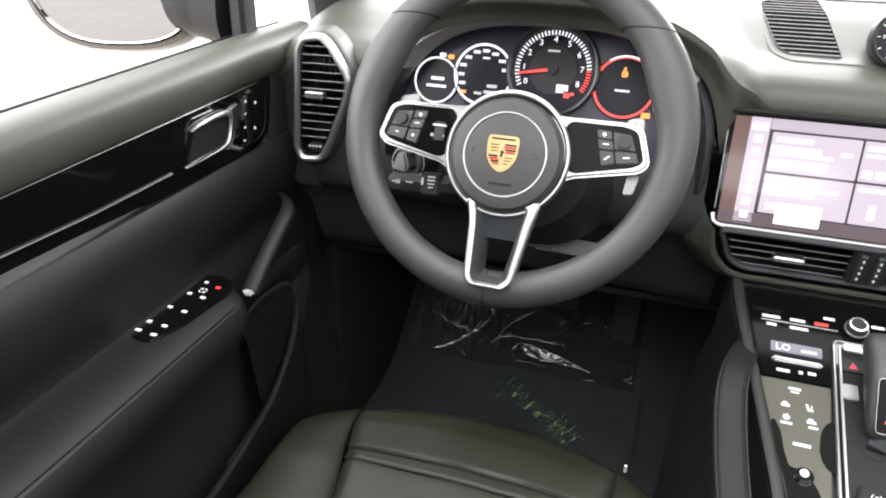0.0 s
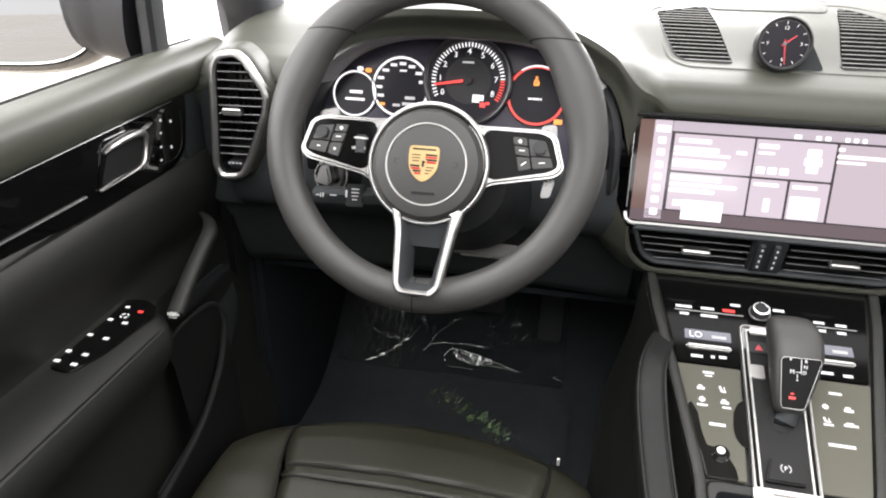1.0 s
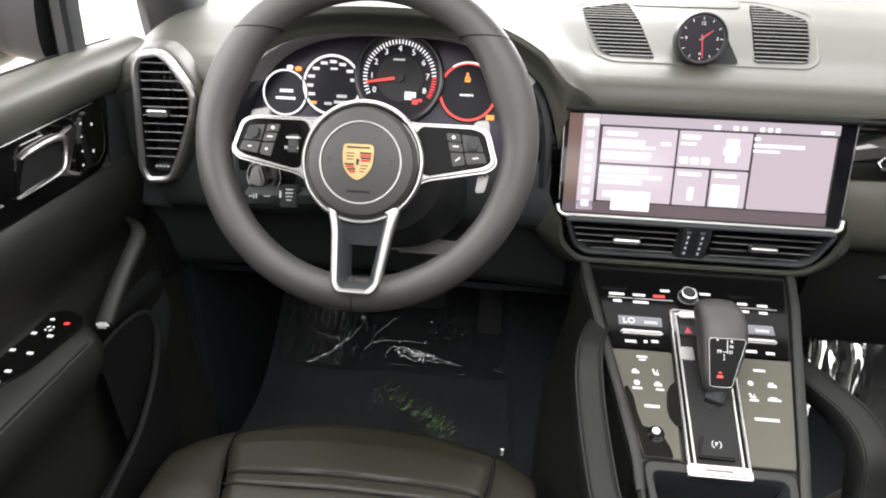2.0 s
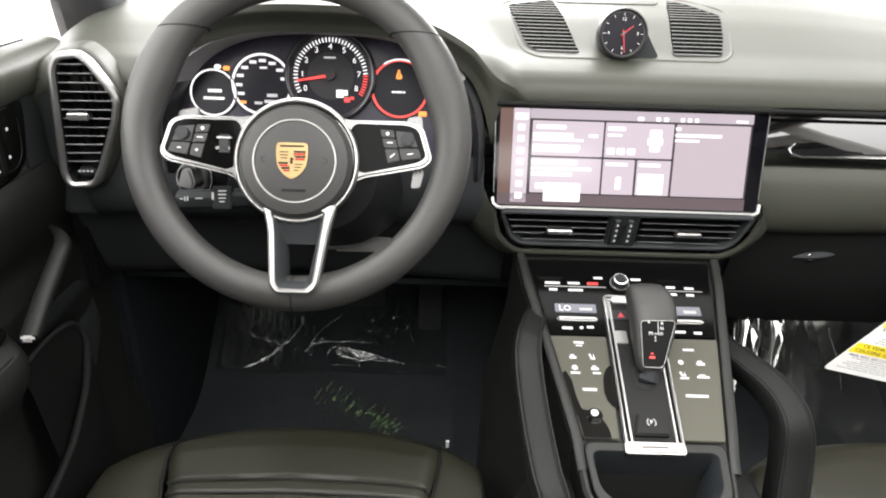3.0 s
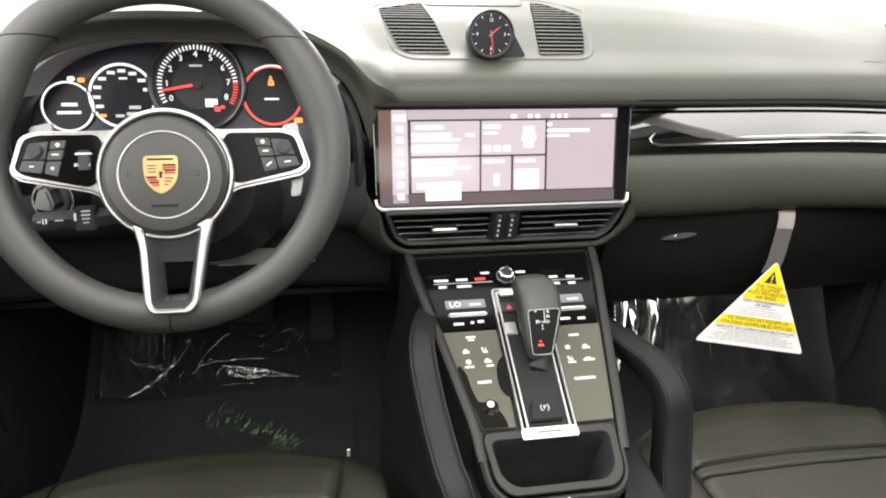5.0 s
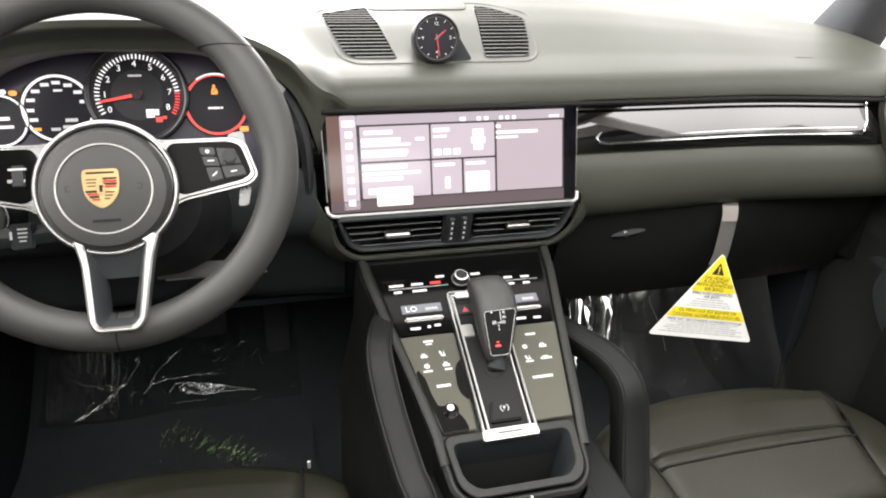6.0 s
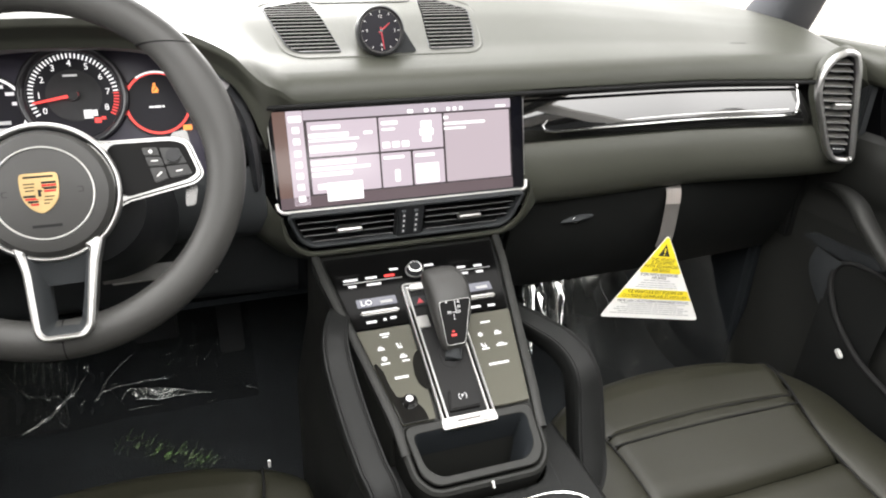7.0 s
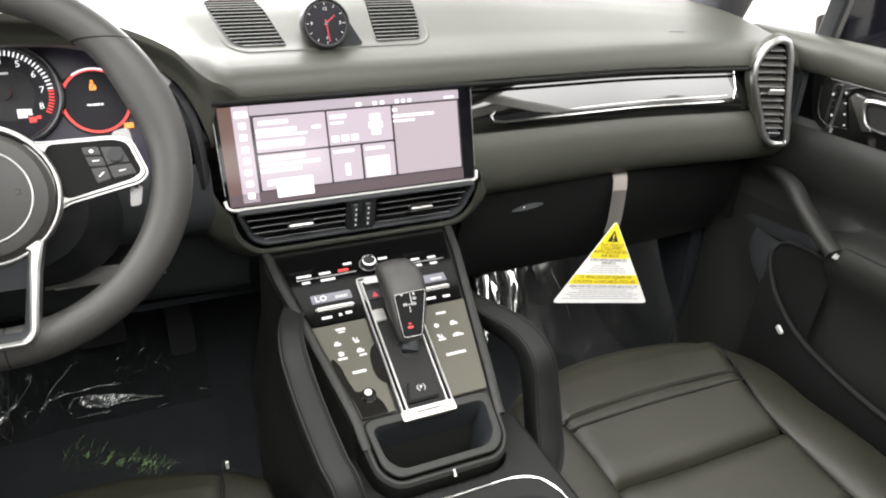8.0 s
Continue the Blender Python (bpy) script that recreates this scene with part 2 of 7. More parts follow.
def frame_of(origin, right, up):
    """A matrix whose x runs right, y up and z out of that plane."""
    x, y = Vector(right).normalized(), Vector(up).normalized()
    z = x.cross(y).normalized()
    y = z.cross(x)
    return Matrix(((x.x, y.x, z.x, origin[0]), (x.y, y.y, z.y, origin[1]), (x.z, y.z, z.z, origin[2]), (0, 0, 0, 1)))


def mv(x=0.0, y=0.0, z=0.0, turn=0.0):
    return Matrix.Translation((x, y, z)) @ Matrix.Rotation(radians(turn), 4, "Z")


def smooth(a, b, x):
    t = min(max((x - a) / (b - a), 0), 1)
    return t * t * (3 - 2 * t)


def lerp_table(table, x):
    """Values between rows of (x, value)."""
    if x <= table[0][0]:
        return table[0][1]
    for (a, p), (b, q) in zip(table, table[1:]):
        if x <= b:
            return p + (q - p) * (x - a) / (b - a)
    return table[-1][1]


WHEEL = frame_of((-0.387, -0.133, 0.826), (1, 0, 0), (0, 0.4226, 0.9063))
CONSOLE = frame_of((0, -0.007, 0.62), (1, 0, 0), (0, 0.9325, 0.361))
SCREEN = frame_of((0, 0, 0.70), (1, 0, 0), (0, 0.25, 0.968))
CLUSTER = frame_of((-0.381, 0.05, 0.84), (1, 0, 0), (0, 0.31, 0.9507))
VENTS = frame_of((0, 0.0, 0.667), (1, 0, 0), (0, -0.25, 0.968))


# ---- shell of the car and the hall round it ----
def slab(name, size, at, material, label, category="", bevel=0.0, kind="structure"):
    return tagged(part(name, box(size, Matrix.Translation(at), bevel), material, None), label, category or name.split("_")[0], "", kind)


slab("ground", (60, 60, 0.1), (0, 0, -0.40), pale_floor, "polished pale showroom floor around the car", "ground")
slab("floor", (1.60, 2.9, 0.06), (0, -0.72, 0.05), carpet, "black carpeted car floor between the doors", "floor")
tagged(part("firewall", box((1.56, 0.05, 0.95), pose(0, 0.74, 0.47, -8), 0.01), carpet), "black carpeted bulkhead at the front of the footwells", "bulkhead", "", "structure")
for s, nm in ((-1, "left"), (1, "right")):
    tagged(part("kick_panel", box((0.05, 0.66, 0.78), Matrix.Translation((s * 0.768, 0.462, 0.42)), 0.01), rubber), "plain black side wall of the footwell", "side panel", "side panels of the footwells", "structure")
    tagged(part("side_wall", box((0.06, 1.55, 1.15), Matrix.Translation((s * 0.83, -1.62, 0.60)), 0.01), soft_black), "plain dark trim beside the rear seats", "side wall", "side walls at the rear", "structure")
    # unseen opaque pane, added to darken what the gloss trim reflects
    tagged(part("rear_blocker", box((0.012, 1.50, 0.22), pose(s * 0.760, -1.55, 1.215, 0, -s * 24, 0), 0.003), gloss), "opaque black pane added at the unseen rear side window", "window", "rear side windows", "structure")
    f = -0.055 if s > 0 else 0.0
    roofline = spline([(s * 0.80, 0.33 + f, 0.86), (s * 0.768, 0.22 + f, 0.99), (s * 0.715, 0.07 + f * 0.6, 1.16), (s * 0.655, -0.09, 1.285), (s * 0.62, -0.4, 1.33), (s * 0.62, -1.2, 1.33), (s * 0.66, -2.2, 1.22)], 8)
    tagged(part("windscreen_pillar", tube(roofline, lambda f: 0.034 + 0.022 * (1 - smooth(0, 0.25, f)), lambda f: 0.03 + 0.03 * (1 - smooth(0, 0.25, f)), 12, power=2.6), pillar_cloth), "dark cloth-covered windscreen pillar and roof rail", "pillar", "pillars and roof rails", "structure")
    tagged(part("centre_pillar", tube([(s * 0.80, -0.62, 0.60), (s * 0.78, -0.66, 0.95), (s * 0.66, -0.70, 1.33)], 0.03, 0.05, 10, up=(0, 1, 0)), head_cloth), "pale cloth-covered centre pillar behind the door", "pillar", "centre pillars", "structure")
roof = bmesh.new()
grid = {}
for i in range(33):
    for j in range(49):
        u, v = i / 32, j / 48
        grid[i, j] = roof.verts.new((-0.66 + 1.32 * u, 0.10 - 2.32 * v, 1.33 + 0.05 * math.sin(math.pi * u) * (0.4 + 0.6 * math.sin(math.pi * min(1, v * 1.2 + 0.1))) - 0.08 * (1 - smooth(0, 0.2, v)) - 0.10 * smooth(0.6, 1, v)))
for i in range(32):
    for j in range(48):
        if not (5 <= i < 27 and 6 <= j < 32):
            roof.faces.new((grid[i, j], grid[i + 1, j], grid[i + 1, j + 1], grid[i, j + 1]))
loose = [v for v in roof.verts if not v.link_faces]
bmesh.ops.delete(roof, geom=loose, context="VERTS")
bmesh.ops.recalc_face_normals(roof, faces=roof.faces[:])
bmesh.ops.solidify(roof, geom=roof.faces[:], thickness=0.02)
tagged(part("ceiling", roof, head_cloth), "pale cloth headliner round a large roof window", "ceiling", "", "structure")
tagged(part("rear_wall", box((1.62, 0.05, 0.75), Matrix.Translation((0, -2.28, 0.42)), 0.01), soft_black), "plain dark trim behind the rear seats", "rear wall", "", "structure")
bench = empty("rear_bench", "plain black leather rear bench seat", "seat", at=(0, -1.75, 0.08))
part("cushion", box((1.36, 0.62, 0.40), Matrix.Translation((0, -1.75, 0.28)), 0.06, 4), leather, bench)
part("backrest", box((1.36, 0.18, 0.62), pose(0, -2.08, 0.74, -16), 0.06, 4), leather, bench)
tagged(part("cowl", sheet(lambda u, v: Vector((-0.86 + 1.72 * u, 0.60 + 0.9 * v, 0.84 - 0.10 * v)), 8, 6, thick=0.02), body_paint), "dark bonnet ahead of the windscreen", "bonnet", "", "structure")


# ---- dashboard ----
dash = empty("dashboard", "grey-black leather dashboard with a gloss black trim strip", "dashboard", at=(0, 0.2, 0.6))


def sweep(x):
    """How far the dashboard comes back towards its passenger end."""
    return 0.040 * smooth(0.42, 0.70, x)


def hood_mask(x):
    """1 under the hood over the dials, 0 away from it."""
    d = x + 0.389
    return 1 - (smooth(0.182, 0.236, d) if d > 0 else smooth(0.188, 0.232, -d))


def lining_z(x):
    """The height of the hood's lining, which falls away steeply at its sides."""
    c = abs(x + 0.389) / 0.208
    return 0.745 if c >= 1 else 0.745 + 0.168 * math.sqrt(1 - c ** (2 / 0.72)) ** 0.62


def pad_front(x):
    """Where the padded top begins; the hood reaches further back over the dials."""
    return 0.030 - 0.038 * hood_mask(x) - sweep(x)


def hood_z(x, y):
    """The hood's own height before it melts into the pad."""
    right = x > -0.389
    q = min(1.0, abs(x + 0.389) / (0.260 if right else 0.212)) ** (1 / 0.72)
    z = 0.770 + 0.172 * max(0.0, 1 - q * q) ** (0.62 if right else 0.31)
    return z - 0.10 * max(0.0, y - 0.06)


def flat_pad_z(x, y):
    """The height of the padded top, which climbs towards the windscreen."""
    d = y - 0.030 + sweep(x)
    low = lerp_table([(-0.05, 0.815), (0, 0.8335), (0.001, 0.8410), (0.004, 0.8495), (0.010, 0.8575), (0.02, 0.8645), (0.035, 0.8705), (0.05, 0.8755), (0.07, 0.882), (0.14, 0.916), (0.19, 0.931), (0.27, 0.943), (0.45, 0.953), (0.71, 0.950)], d)
    side = 1 - 0.55 * smooth(0.15, 0.72, abs(x))
    return low if low < 0.867 else 0.867 + (low - 0.867) * side


def pad_z(x, y):
    a, b, k = flat_pad_z(x, y), hood_z(x, y), 0.042
    h = max(k - abs(a - b), 0) / k
    return max(a, b) + h * h * k * 0.25


def pad(u, v):
    x = -0.76 + 1.52 * u
    k = pad_front(x)
    h = hood_mask(x)
    bend = 0.009 * (4 * h * (1 - h) if x > -0.389 else 0.0) ** 0.7
    edge = pad_z(x, k) - bend
    fall = edge - 0.800 - 0.0265 * smooth(0.15, 0.19, x)
    plain = [(0.0, (0.012, -fall)), (0.06, (0.006, -0.35 * fall)), (0.12, (0.001, -0.15 * fall)), (0.20, (0.0, 0.0))]
    drop = max(0.016, edge - lining_z(x) + 0.003)
    lipped = [(0.0, (0.040 if drop < 0.017 else 0.016, -drop)), (0.06, (0.012, -0.0135 - 0.5 * (drop - 0.016))), (0.12, (-0.001, -0.008)), (0.20, (0.0, 0.0))]
    if v <= 0.2:
        o, q = (tuple(lerp_table([(a, b[i]) for a, b in t], v) for i in (0, 1)) for t in (plain, lipped))
        y = k + o[0] * (1 - h) + q[0] * h
        z = edge + o[1] * (1 - h) + q[1] * h
    else:
        y = k + (0.74 - k) * ((v - 0.2) / 0.8) ** 2.1
        z = pad_z(x, y) - bend * max(0.0, 1 - (y - k) / 0.040) ** 2
    z -= 0.05 * smooth(0.72, 0.80, abs(x)) * (1 - v)
    return Vector((x, y, z))


part("upper_pad", sheet(pad, 300, 64, thick=0.003), dash_skin, dash, "grey-black grained leather top pad and hood", 60)


def hood_arch(a, half, top, base, cx):
    """One arch inside the hood, a from 0 at its right foot to 1 at its left."""
    t = math.pi * a
    c, s = math.cos(t), math.sin(t)
    return cx + half * math.copysign(abs(c) ** 0.72, c), base + (top - base) * abs(s) ** 0.62


secs = []
for y, half, top, base in ((0.060, 0.186, 0.897, 0.730), (0.03, 0.189, 0.903, 0.73), (0.008, 0.192, 0.908, 0.73), (0.0, 0.195, 0.912, 0.735), (0.006, 0.200, 0.915, 0.74), (0.02, 0.203, 0.914, 0.745)):
    ring = []
    for i in range(49):
        x, z = hood_arch(i / 48, half, top, base, -0.389)
        ring.append((x, y + 0.10 * max(0, z - 0.80), z))
    secs.append(ring)
part("hood_lining", loft([r[9:41] for r in secs], False, False), lining, dash, "lining of the hood over the dials, haze put into its colour")
part("hood_cheek", loft([r[:10] for r in secs], False, False), dark_plastic, dash, "dark cheek at the foot of the hood")
part("hood_cheek", loft([r[40:] for r in secs], False, False), dark_plastic, dash, "dark cheek at the foot of the hood")

# padded lower face with the knee edge, right of the screen and left of the wheel
def face(x0, x1):
    prof = [(0.045, 0.757), (0.030, 0.756), (0.024, 0.750), (0.018, 0.735), (0.014, 0.715), (0.014, 0.695), (0.020, 0.675), (0.032, 0.662), (0.050, 0.656), (0.075, 0.655)]
    secs = []
    n = 40
    for i in range(n + 1):
        x = x0 + (x1 - x0) * i / n
        secs.append([(x, y - sweep(x), z + 0.010 * smooth(0.2, 0.68, x) * (1 if z < 0.7 else 0) + 0.10 * sweep(x)) for y, z in prof])
    return loft(secs, False, False)


part("lower_face", face(0.150, 0.745), dash_skin, dash, "padded leather face above the glove box")
part("lower_face", face(-0.700, -0.185), soft_black, dash, "dark face beside the steering column")
part("end_cover", box((0.055, 0.06, 0.19), Matrix.Translation((-0.7225, 0.062, 0.752)), 0.006), soft_black, dash)
part("knee_panel", sheet(lambda u, v: Vector((-0.745 + 0.60 * u, 0.06 + 0.06 * v + 0.02 * math.sin(math.pi * u) + 0.16 * smooth(0.55, 1.15, v) ** 2, 0.665 - 0.165 * min(v, 0.9) - 0.004 * v)), 20, 30, thick=0.01), soft_black, dash, "dark knee panel under the wheel")
glove = part("glove_box", sheet(lambda u, v: Vector((0.175 + 0.56 * u, 0.062 + 0.05 * v * v - 0.012 * math.sin(math.pi * u), 0.662 + 0.008 * u - 0.172 * v)), 24, 12, thick=0.012), grab_skin, dash, "dark closed glove box lid")
grip = tube(spline([(0.250, 0.059, 0.614), (0.275, 0.052, 0.620), (0.305, 0.052, 0.624), (0.335, 0.059, 0.626)], 5), lambda f: 0.004 + 0.008 * math.sin(math.pi * f), lambda f: 0.002 + 0.0055 * math.sin(math.pi * f), 12)
part("release_handle", grip, soft_black, glove, "dark release handle with a chrome key lock")
part("key_lock", disc(0.0055, 0.004, frame_of((0.281, 0.045, 0.6205), (1, 0, 0), (0, 0.2, 1)), 20), chrome, glove)
part("under_tray", sheet(lambda u, v: Vector((-0.745 + 1.49 * u, 0.155 + 0.51 * v, 0.506 - 0.03 * v)), 10, 4, thick=0.01), rubber, dash)

for s in (-1, 1):
    part("side_cover", box((0.020, 0.13, 0.15), Matrix.Translation((s * 0.748, 0.125, 0.600)), 0.004), grab_skin, dash)

# gloss trim strip
def trim_strip(x0, x1, n=40):
    prof = [(0.050, 0.757), (0.034, 0.757), (0.030, 0.760), (0.029, 0.772), (0.031, 0.780), (0.038, 0.798), (0.048, 0.818), (0.054, 0.8285)]
    return loft([[(x0 + (x1 - x0) * i / n, y - sweep(x0 + (x1 - x0) * i / n), z + 0.10 * sweep(x0 + (x1 - x0) * i / n)) for y, z in prof] for i in range(n + 1)], False, False)


part("trim_strip", trim_strip(0.172, 0.715), piano, dash, "gloss black trim strip with a slim chrome line")
part("trim_strip", trim_strip(-0.212, -0.172, 6), panel_black, dash)
line = [(0.212, 0.0335, 0.786), (0.204, 0.030, 0.780), (0.206, 0.0275, 0.774)] + [(0.22 + 0.398 * i / 20, 0.0275 - sweep(0.22 + 0.398 * i / 20), 0.7715 + 0.004 * i / 20 + 0.1 * sweep(0.22 + 0.398 * i / 20)) for i in range(21)]
line += [(0.6245, line[-1][1] + 0.002, 0.7835), (0.6275, line[-1][1] + 0.006, 0.7950), (0.6285, line[-1][1] + 0.020, 0.8240)]
part("chrome_line", tube(line, 0.0016, 0.002, 8), chrome, dash, "slim chrome line along the trim")
line = [(0.212 + 0.40 * i / 20, 0.032 - sweep(0.212 + 0.40 * i / 20), 0.7785 + 0.005 * i / 20 + 0.1 * sweep(0.212 + 0.40 * i / 20)) for i in range(21)]
part("chrome_line", tube(line, 0.001, 0.0012, 6), silver, dash)
seam = [(0.69 * i / 30 - 0.185, 0.026 if i == 0 else 0.026, 0.8295) for i in range(37)]
part("shadow_gap", tube([(x, y - sweep(x), z) for x, y, z in seam if x < 0.70], 0.002, 0.003, 6), thread, dash)
part("shadow_gap", tube([(-0.668 + 0.012 * i, 0.0275, 0.8400 - 0.0003 * i) for i in range(8)], 0.0020, 0.0022, 6), thread, dash)

# ---- grilles on the top pad and the clock between them ----
grille_slat = worn(shader("grey_grille_slat", (0.36, 0.355, 0.345)), (0.36, 0.355, 0.345), 900, 0.1, 0.1, (0.35, 0.45), 10)
bed_black = shader("grille_bed", (0.004, 0.004, 0.004), 0.9, spec=0.05)


def grille(outline, n, name, label):
    """Thin slats across x over a dark bed, laid on the top pad; outline: its corners in x and y."""
    o = rounded(outline, 0.008, 4)
    y0, y1 = min(p[1] for p in o), max(p[1] for p in o)

    def reach(y):
        xs = [a[0] + (b[0] - a[0]) * (y - a[1]) / (b[1] - a[1]) for a, b in zip(o, o[1:] + o[:1]) if (a[1] - y) * (b[1] - y) < 0]
        return min(xs), max(xs)

    g = empty(name, label, "air grille", "grilles on the dashboard top", at=(outline[0][0], y0, pad_z(outline[0][0], y0)))
    rows = []
    for i in range(25):
        a, b = reach(y0 + (y1 - y0) * (0.004 + 0.992 * i / 24))
        y = y0 + (y1 - y0) * i / 24
        rows.append([(a + (b - a) * j / 4, y, pad_z(a + (b - a) * j / 4, y) + 0.0003) for j in range(5)])
    part("bed", loft(rows, False, False), bed_black, g, "dark bed under the slats")
    part("surround", tube([Vector((x, y, pad_z(x, y) + 0.0004)) for x, y in o], 0.0011, 0.0011, 8, ring=True), dark_plastic, g)
    for i in range(n):
        y = y0 + (y1 - y0) * (i + 0.6) / n
        a, b = reach(y)
        part("slat", tube([(a + 0.0015 + (b - a - 0.003) * j / 4, y, pad_z(a + (b - a) * j / 4, y) + 0.0006) for j in range(5)], 0.00042, 0.00042, 6), grille_slat, g)
    return g


grille([(-0.1227, 0.0965), (-0.0650, 0.0943), (-0.0893, 0.2185), (-0.1555, 0.1955), (-0.1458, 0.1498), (-0.1340, 0.1085)], 17, "air_grille", "dark slatted grille set in the dashboard top")
grille([(0.0555, 0.0934), (0.1205, 0.0965), (0.1310, 0.1300), (0.1400, 0.1830), (0.1000, 0.2150), (0.0744, 0.2280)], 17, "air_grille", "dark slatted grille set in the dashboard top")
rl = rounded([(-0.120, 0.0835), (0.117, 0.0835), (0.135, 0.102), (0.1525, 0.200), (0.090, 0.245), (-0.100, 0.240), (-0.1660, 0.2030), (-0.1390, 0.0990)], 0.016, 5)
part("raised_border", tube([Vector((x, y, pad_z(x, y) - 0.0012)) for x, y in rl], 0.0028, 0.0024, 8, ring=True), dash_skin, dash)
lid = rounded([(-0.0823, 0.2116), (0.0588, 0.2134), (0.070, 0.262), (-0.095, 0.262)], 0.008, 4)
part("embossed_mark", tube([(x, y, pad_z(x, y) + 0.0002) for x, y in ((0.5450, 0.0825), (0.5585, 0.0797), (0.5715, 0.0770))], 0.0007, 0.0005, 6), soft_black, dash, "small dark mark pressed into the pad")
part("sensor_lid", loft([[(x, y, pad_z(x, y) + 0.0010) for x, y in shrunk(lid, 0.002)], [(x, y, pad_z(x, y) + 0.0006) for x, y in lid], [(x, y, pad_z(x, y) - 0.004) for x, y in lid]]), dash_skin, dash)
part("lid_groove", tube([Vector((x, y, pad_z(x, y) + 0.0002)) for x, y in shrunk(lid, -0.0012)], 0.0009, 0.0009, 6, ring=True), dark_plastic, dash)

# ---- clock ----
FACE = frame_of((-0.0160, 0.082, 0.9080), (1, 0, 0), (0, 0.22, 0.975)) @ Matrix.Scale(0.90, 4)


def put_pointer(parent, ang, length, back, width, z, m, name="pointer"):
    a = radians(ang)
    o = [(-width / 2, -back), (width / 2, -back), (width / 2 * 0.5, length), (-width / 2 * 0.5, length)]
    return part(name, prism(o, 0.0008, FACE @ mv(0, 0, z) @ Matrix.Rotation(-a, 4, "Z"), 0), m, parent)


clock = empty("dashboard_clock", "round black analogue clock with white marks and red pointers", "clock", at=(-0.016, 0.09, 0.875))
part("housing", loft([[FACE @ Vector((r * math.cos(t), r * math.sin(t), z)) for t in [2 * math.pi * i / 40 for i in range(40)]] for r, z in ((0.026, -0.05), (0.034, -0.02), (0.0355, -0.004), (0.0345, 0.002), (0.0325, 0.004), (0.0305, 0.002), (0.0300, -0.001))], True, False), dark_plastic, clock, "black clock bezel")
part("dial", disc(0.0302, 0.001, FACE @ mv(0, 0, -0.0015), 40), dial_dark, clock)
marks = bmesh.new()
for i in range(12):
    t = radians(30 * i)
    box((0.0009, 0.0034, 0.0003), FACE @ mv(0, 0, 0.0001) @ Matrix.Rotation(-t, 4, "Z") @ mv(0, 0.0262, 0), 0, 1, marks)
part("minute_marks", marks, white_plastic, clock)
for body, x, y in (("12", 0, 0.0195), ("3", 0.0205, 0), ("6", 0, -0.0195), ("9", -0.0205, 0)):
    part("numeral", text(body, 0.0064, FACE @ mv(x, y, 0.0001)), white_plastic, clock)
dull_red = shader("dull_red_enamel", (0.50, 0.035, 0.05), 0.4)
part("pale_ring", hoop(0.0293, 0.0300, 0.0003, FACE, 48), shell_grey, clock)
put_pointer(clock, 52, 0.017, 0.004, 0.0024, 0.0012, dull_red)
put_pointer(clock, 173, 0.026, 0.005, 0.0020, 0.002, dull_red)
part("hub", disc(0.0025, 0.003, FACE @ mv(0, 0, 0), 16), gloss, clock)
part("pedestal", loft([[(-0.006 + a * math.cos(t), c + b * math.sin(t), z) for t in [2 * math.pi * i / 32 for i in range(32)]] for a, b, c, z in ((0.048, 0.054, 0.148, 0.868), (0.035, 0.040, 0.143, 0.893), (0.027, 0.029, 0.138, 0.910), (0.019, 0.019, 0.134, 0.919), (0.006, 0.006, 0.132, 0.922))]), dash_skin, clock, "leather-covered rise behind the clock")
part("foot", prism(rounded([(-0.010, -0.0345), (0.050, -0.0335), (0.057, -0.0290), (0.033, 0.012), (0.0, 0.020)], 0.003, 3), 0.022, FACE @ mv(0, 0, -0.036), 0.002), soft_black, clock, "dark wedge-shaped foot")

# ---- touch display ----
bright_satin = shader("bright_satin", (0.55, 0.545, 0.53), 0.40, 0.8)
display = empty("touch_display", "wide lit touch display in a gloss black frame", "display", at=(0, 0.03, 0.70))
part("bezel", prism(rounded([(-0.1715, 0.002), (0.1675, 0.002), (0.1695, 0.1305), (-0.1750, 0.1305)], 0.006, 4), 0.016, SCREEN @ mv(0, 0, -0.016), 0.002), glass_black, display, "gloss black glass front")
part("back_shell", prism(rounded([(-0.165, 0.005), (0.165, 0.005), (0.165, 0.12), (-0.165, 0.12)], 0.006, 4), 0.03, SCREEN @ mv(0, 0, -0.045), 0.003), dark_plastic, display)
part("chrome_edge", tube([SCREEN @ Vector(p) for p in [(-0.1738, 0.014, 0.001), (-0.1725, 0.006, 0.003), (-0.168, 0.0018, 0.004)] + [(-0.162 + 0.32 * i / 12, 0.0010 - 0.0006 * i / 12, 0.004) for i in range(13)] + [(0.163, 0.0008, 0.004), (0.168, 0.004, 0.003), (0.1692, 0.014, 0.001)]], 0.0026, 0.0026, 10), bright_satin, display, "slim chrome edge under the display")
for s in (-1, 1):
    part("chrome_edge", tube([SCREEN @ Vector((s * (0.1705 + 0.0015 * v) - 0.002, 0.02 + 0.106 * v, -0.001)) for v in (0, 0.5, 1)], 0.0006, 0.0006, 6), silver, display)

lit_page = worn(shader("lit_display_page", (0.02, 0.02, 0.02), 0.1, emit=(0.9, 0.76, 0.84), strength=0.56), (0.02, 0.02, 0.02), 50, 0, 0.1, (0.08, 0.12), 4)
lit_tile = shader("lit_display_tile", (0.02, 0.02, 0.02), 0.1, emit=(0.95, 0.79, 0.87), strength=0.66)
lit_plain = shader("lit_display_plain_tile", (0.02, 0.02, 0.02), 0.1, emit=(0.95, 0.78, 0.84), strength=0.56)
lit_low = shader("lit_display_foot", (0.02, 0.02, 0.02), 0.1, emit=(0.42, 0.29, 0.32), strength=0.30)
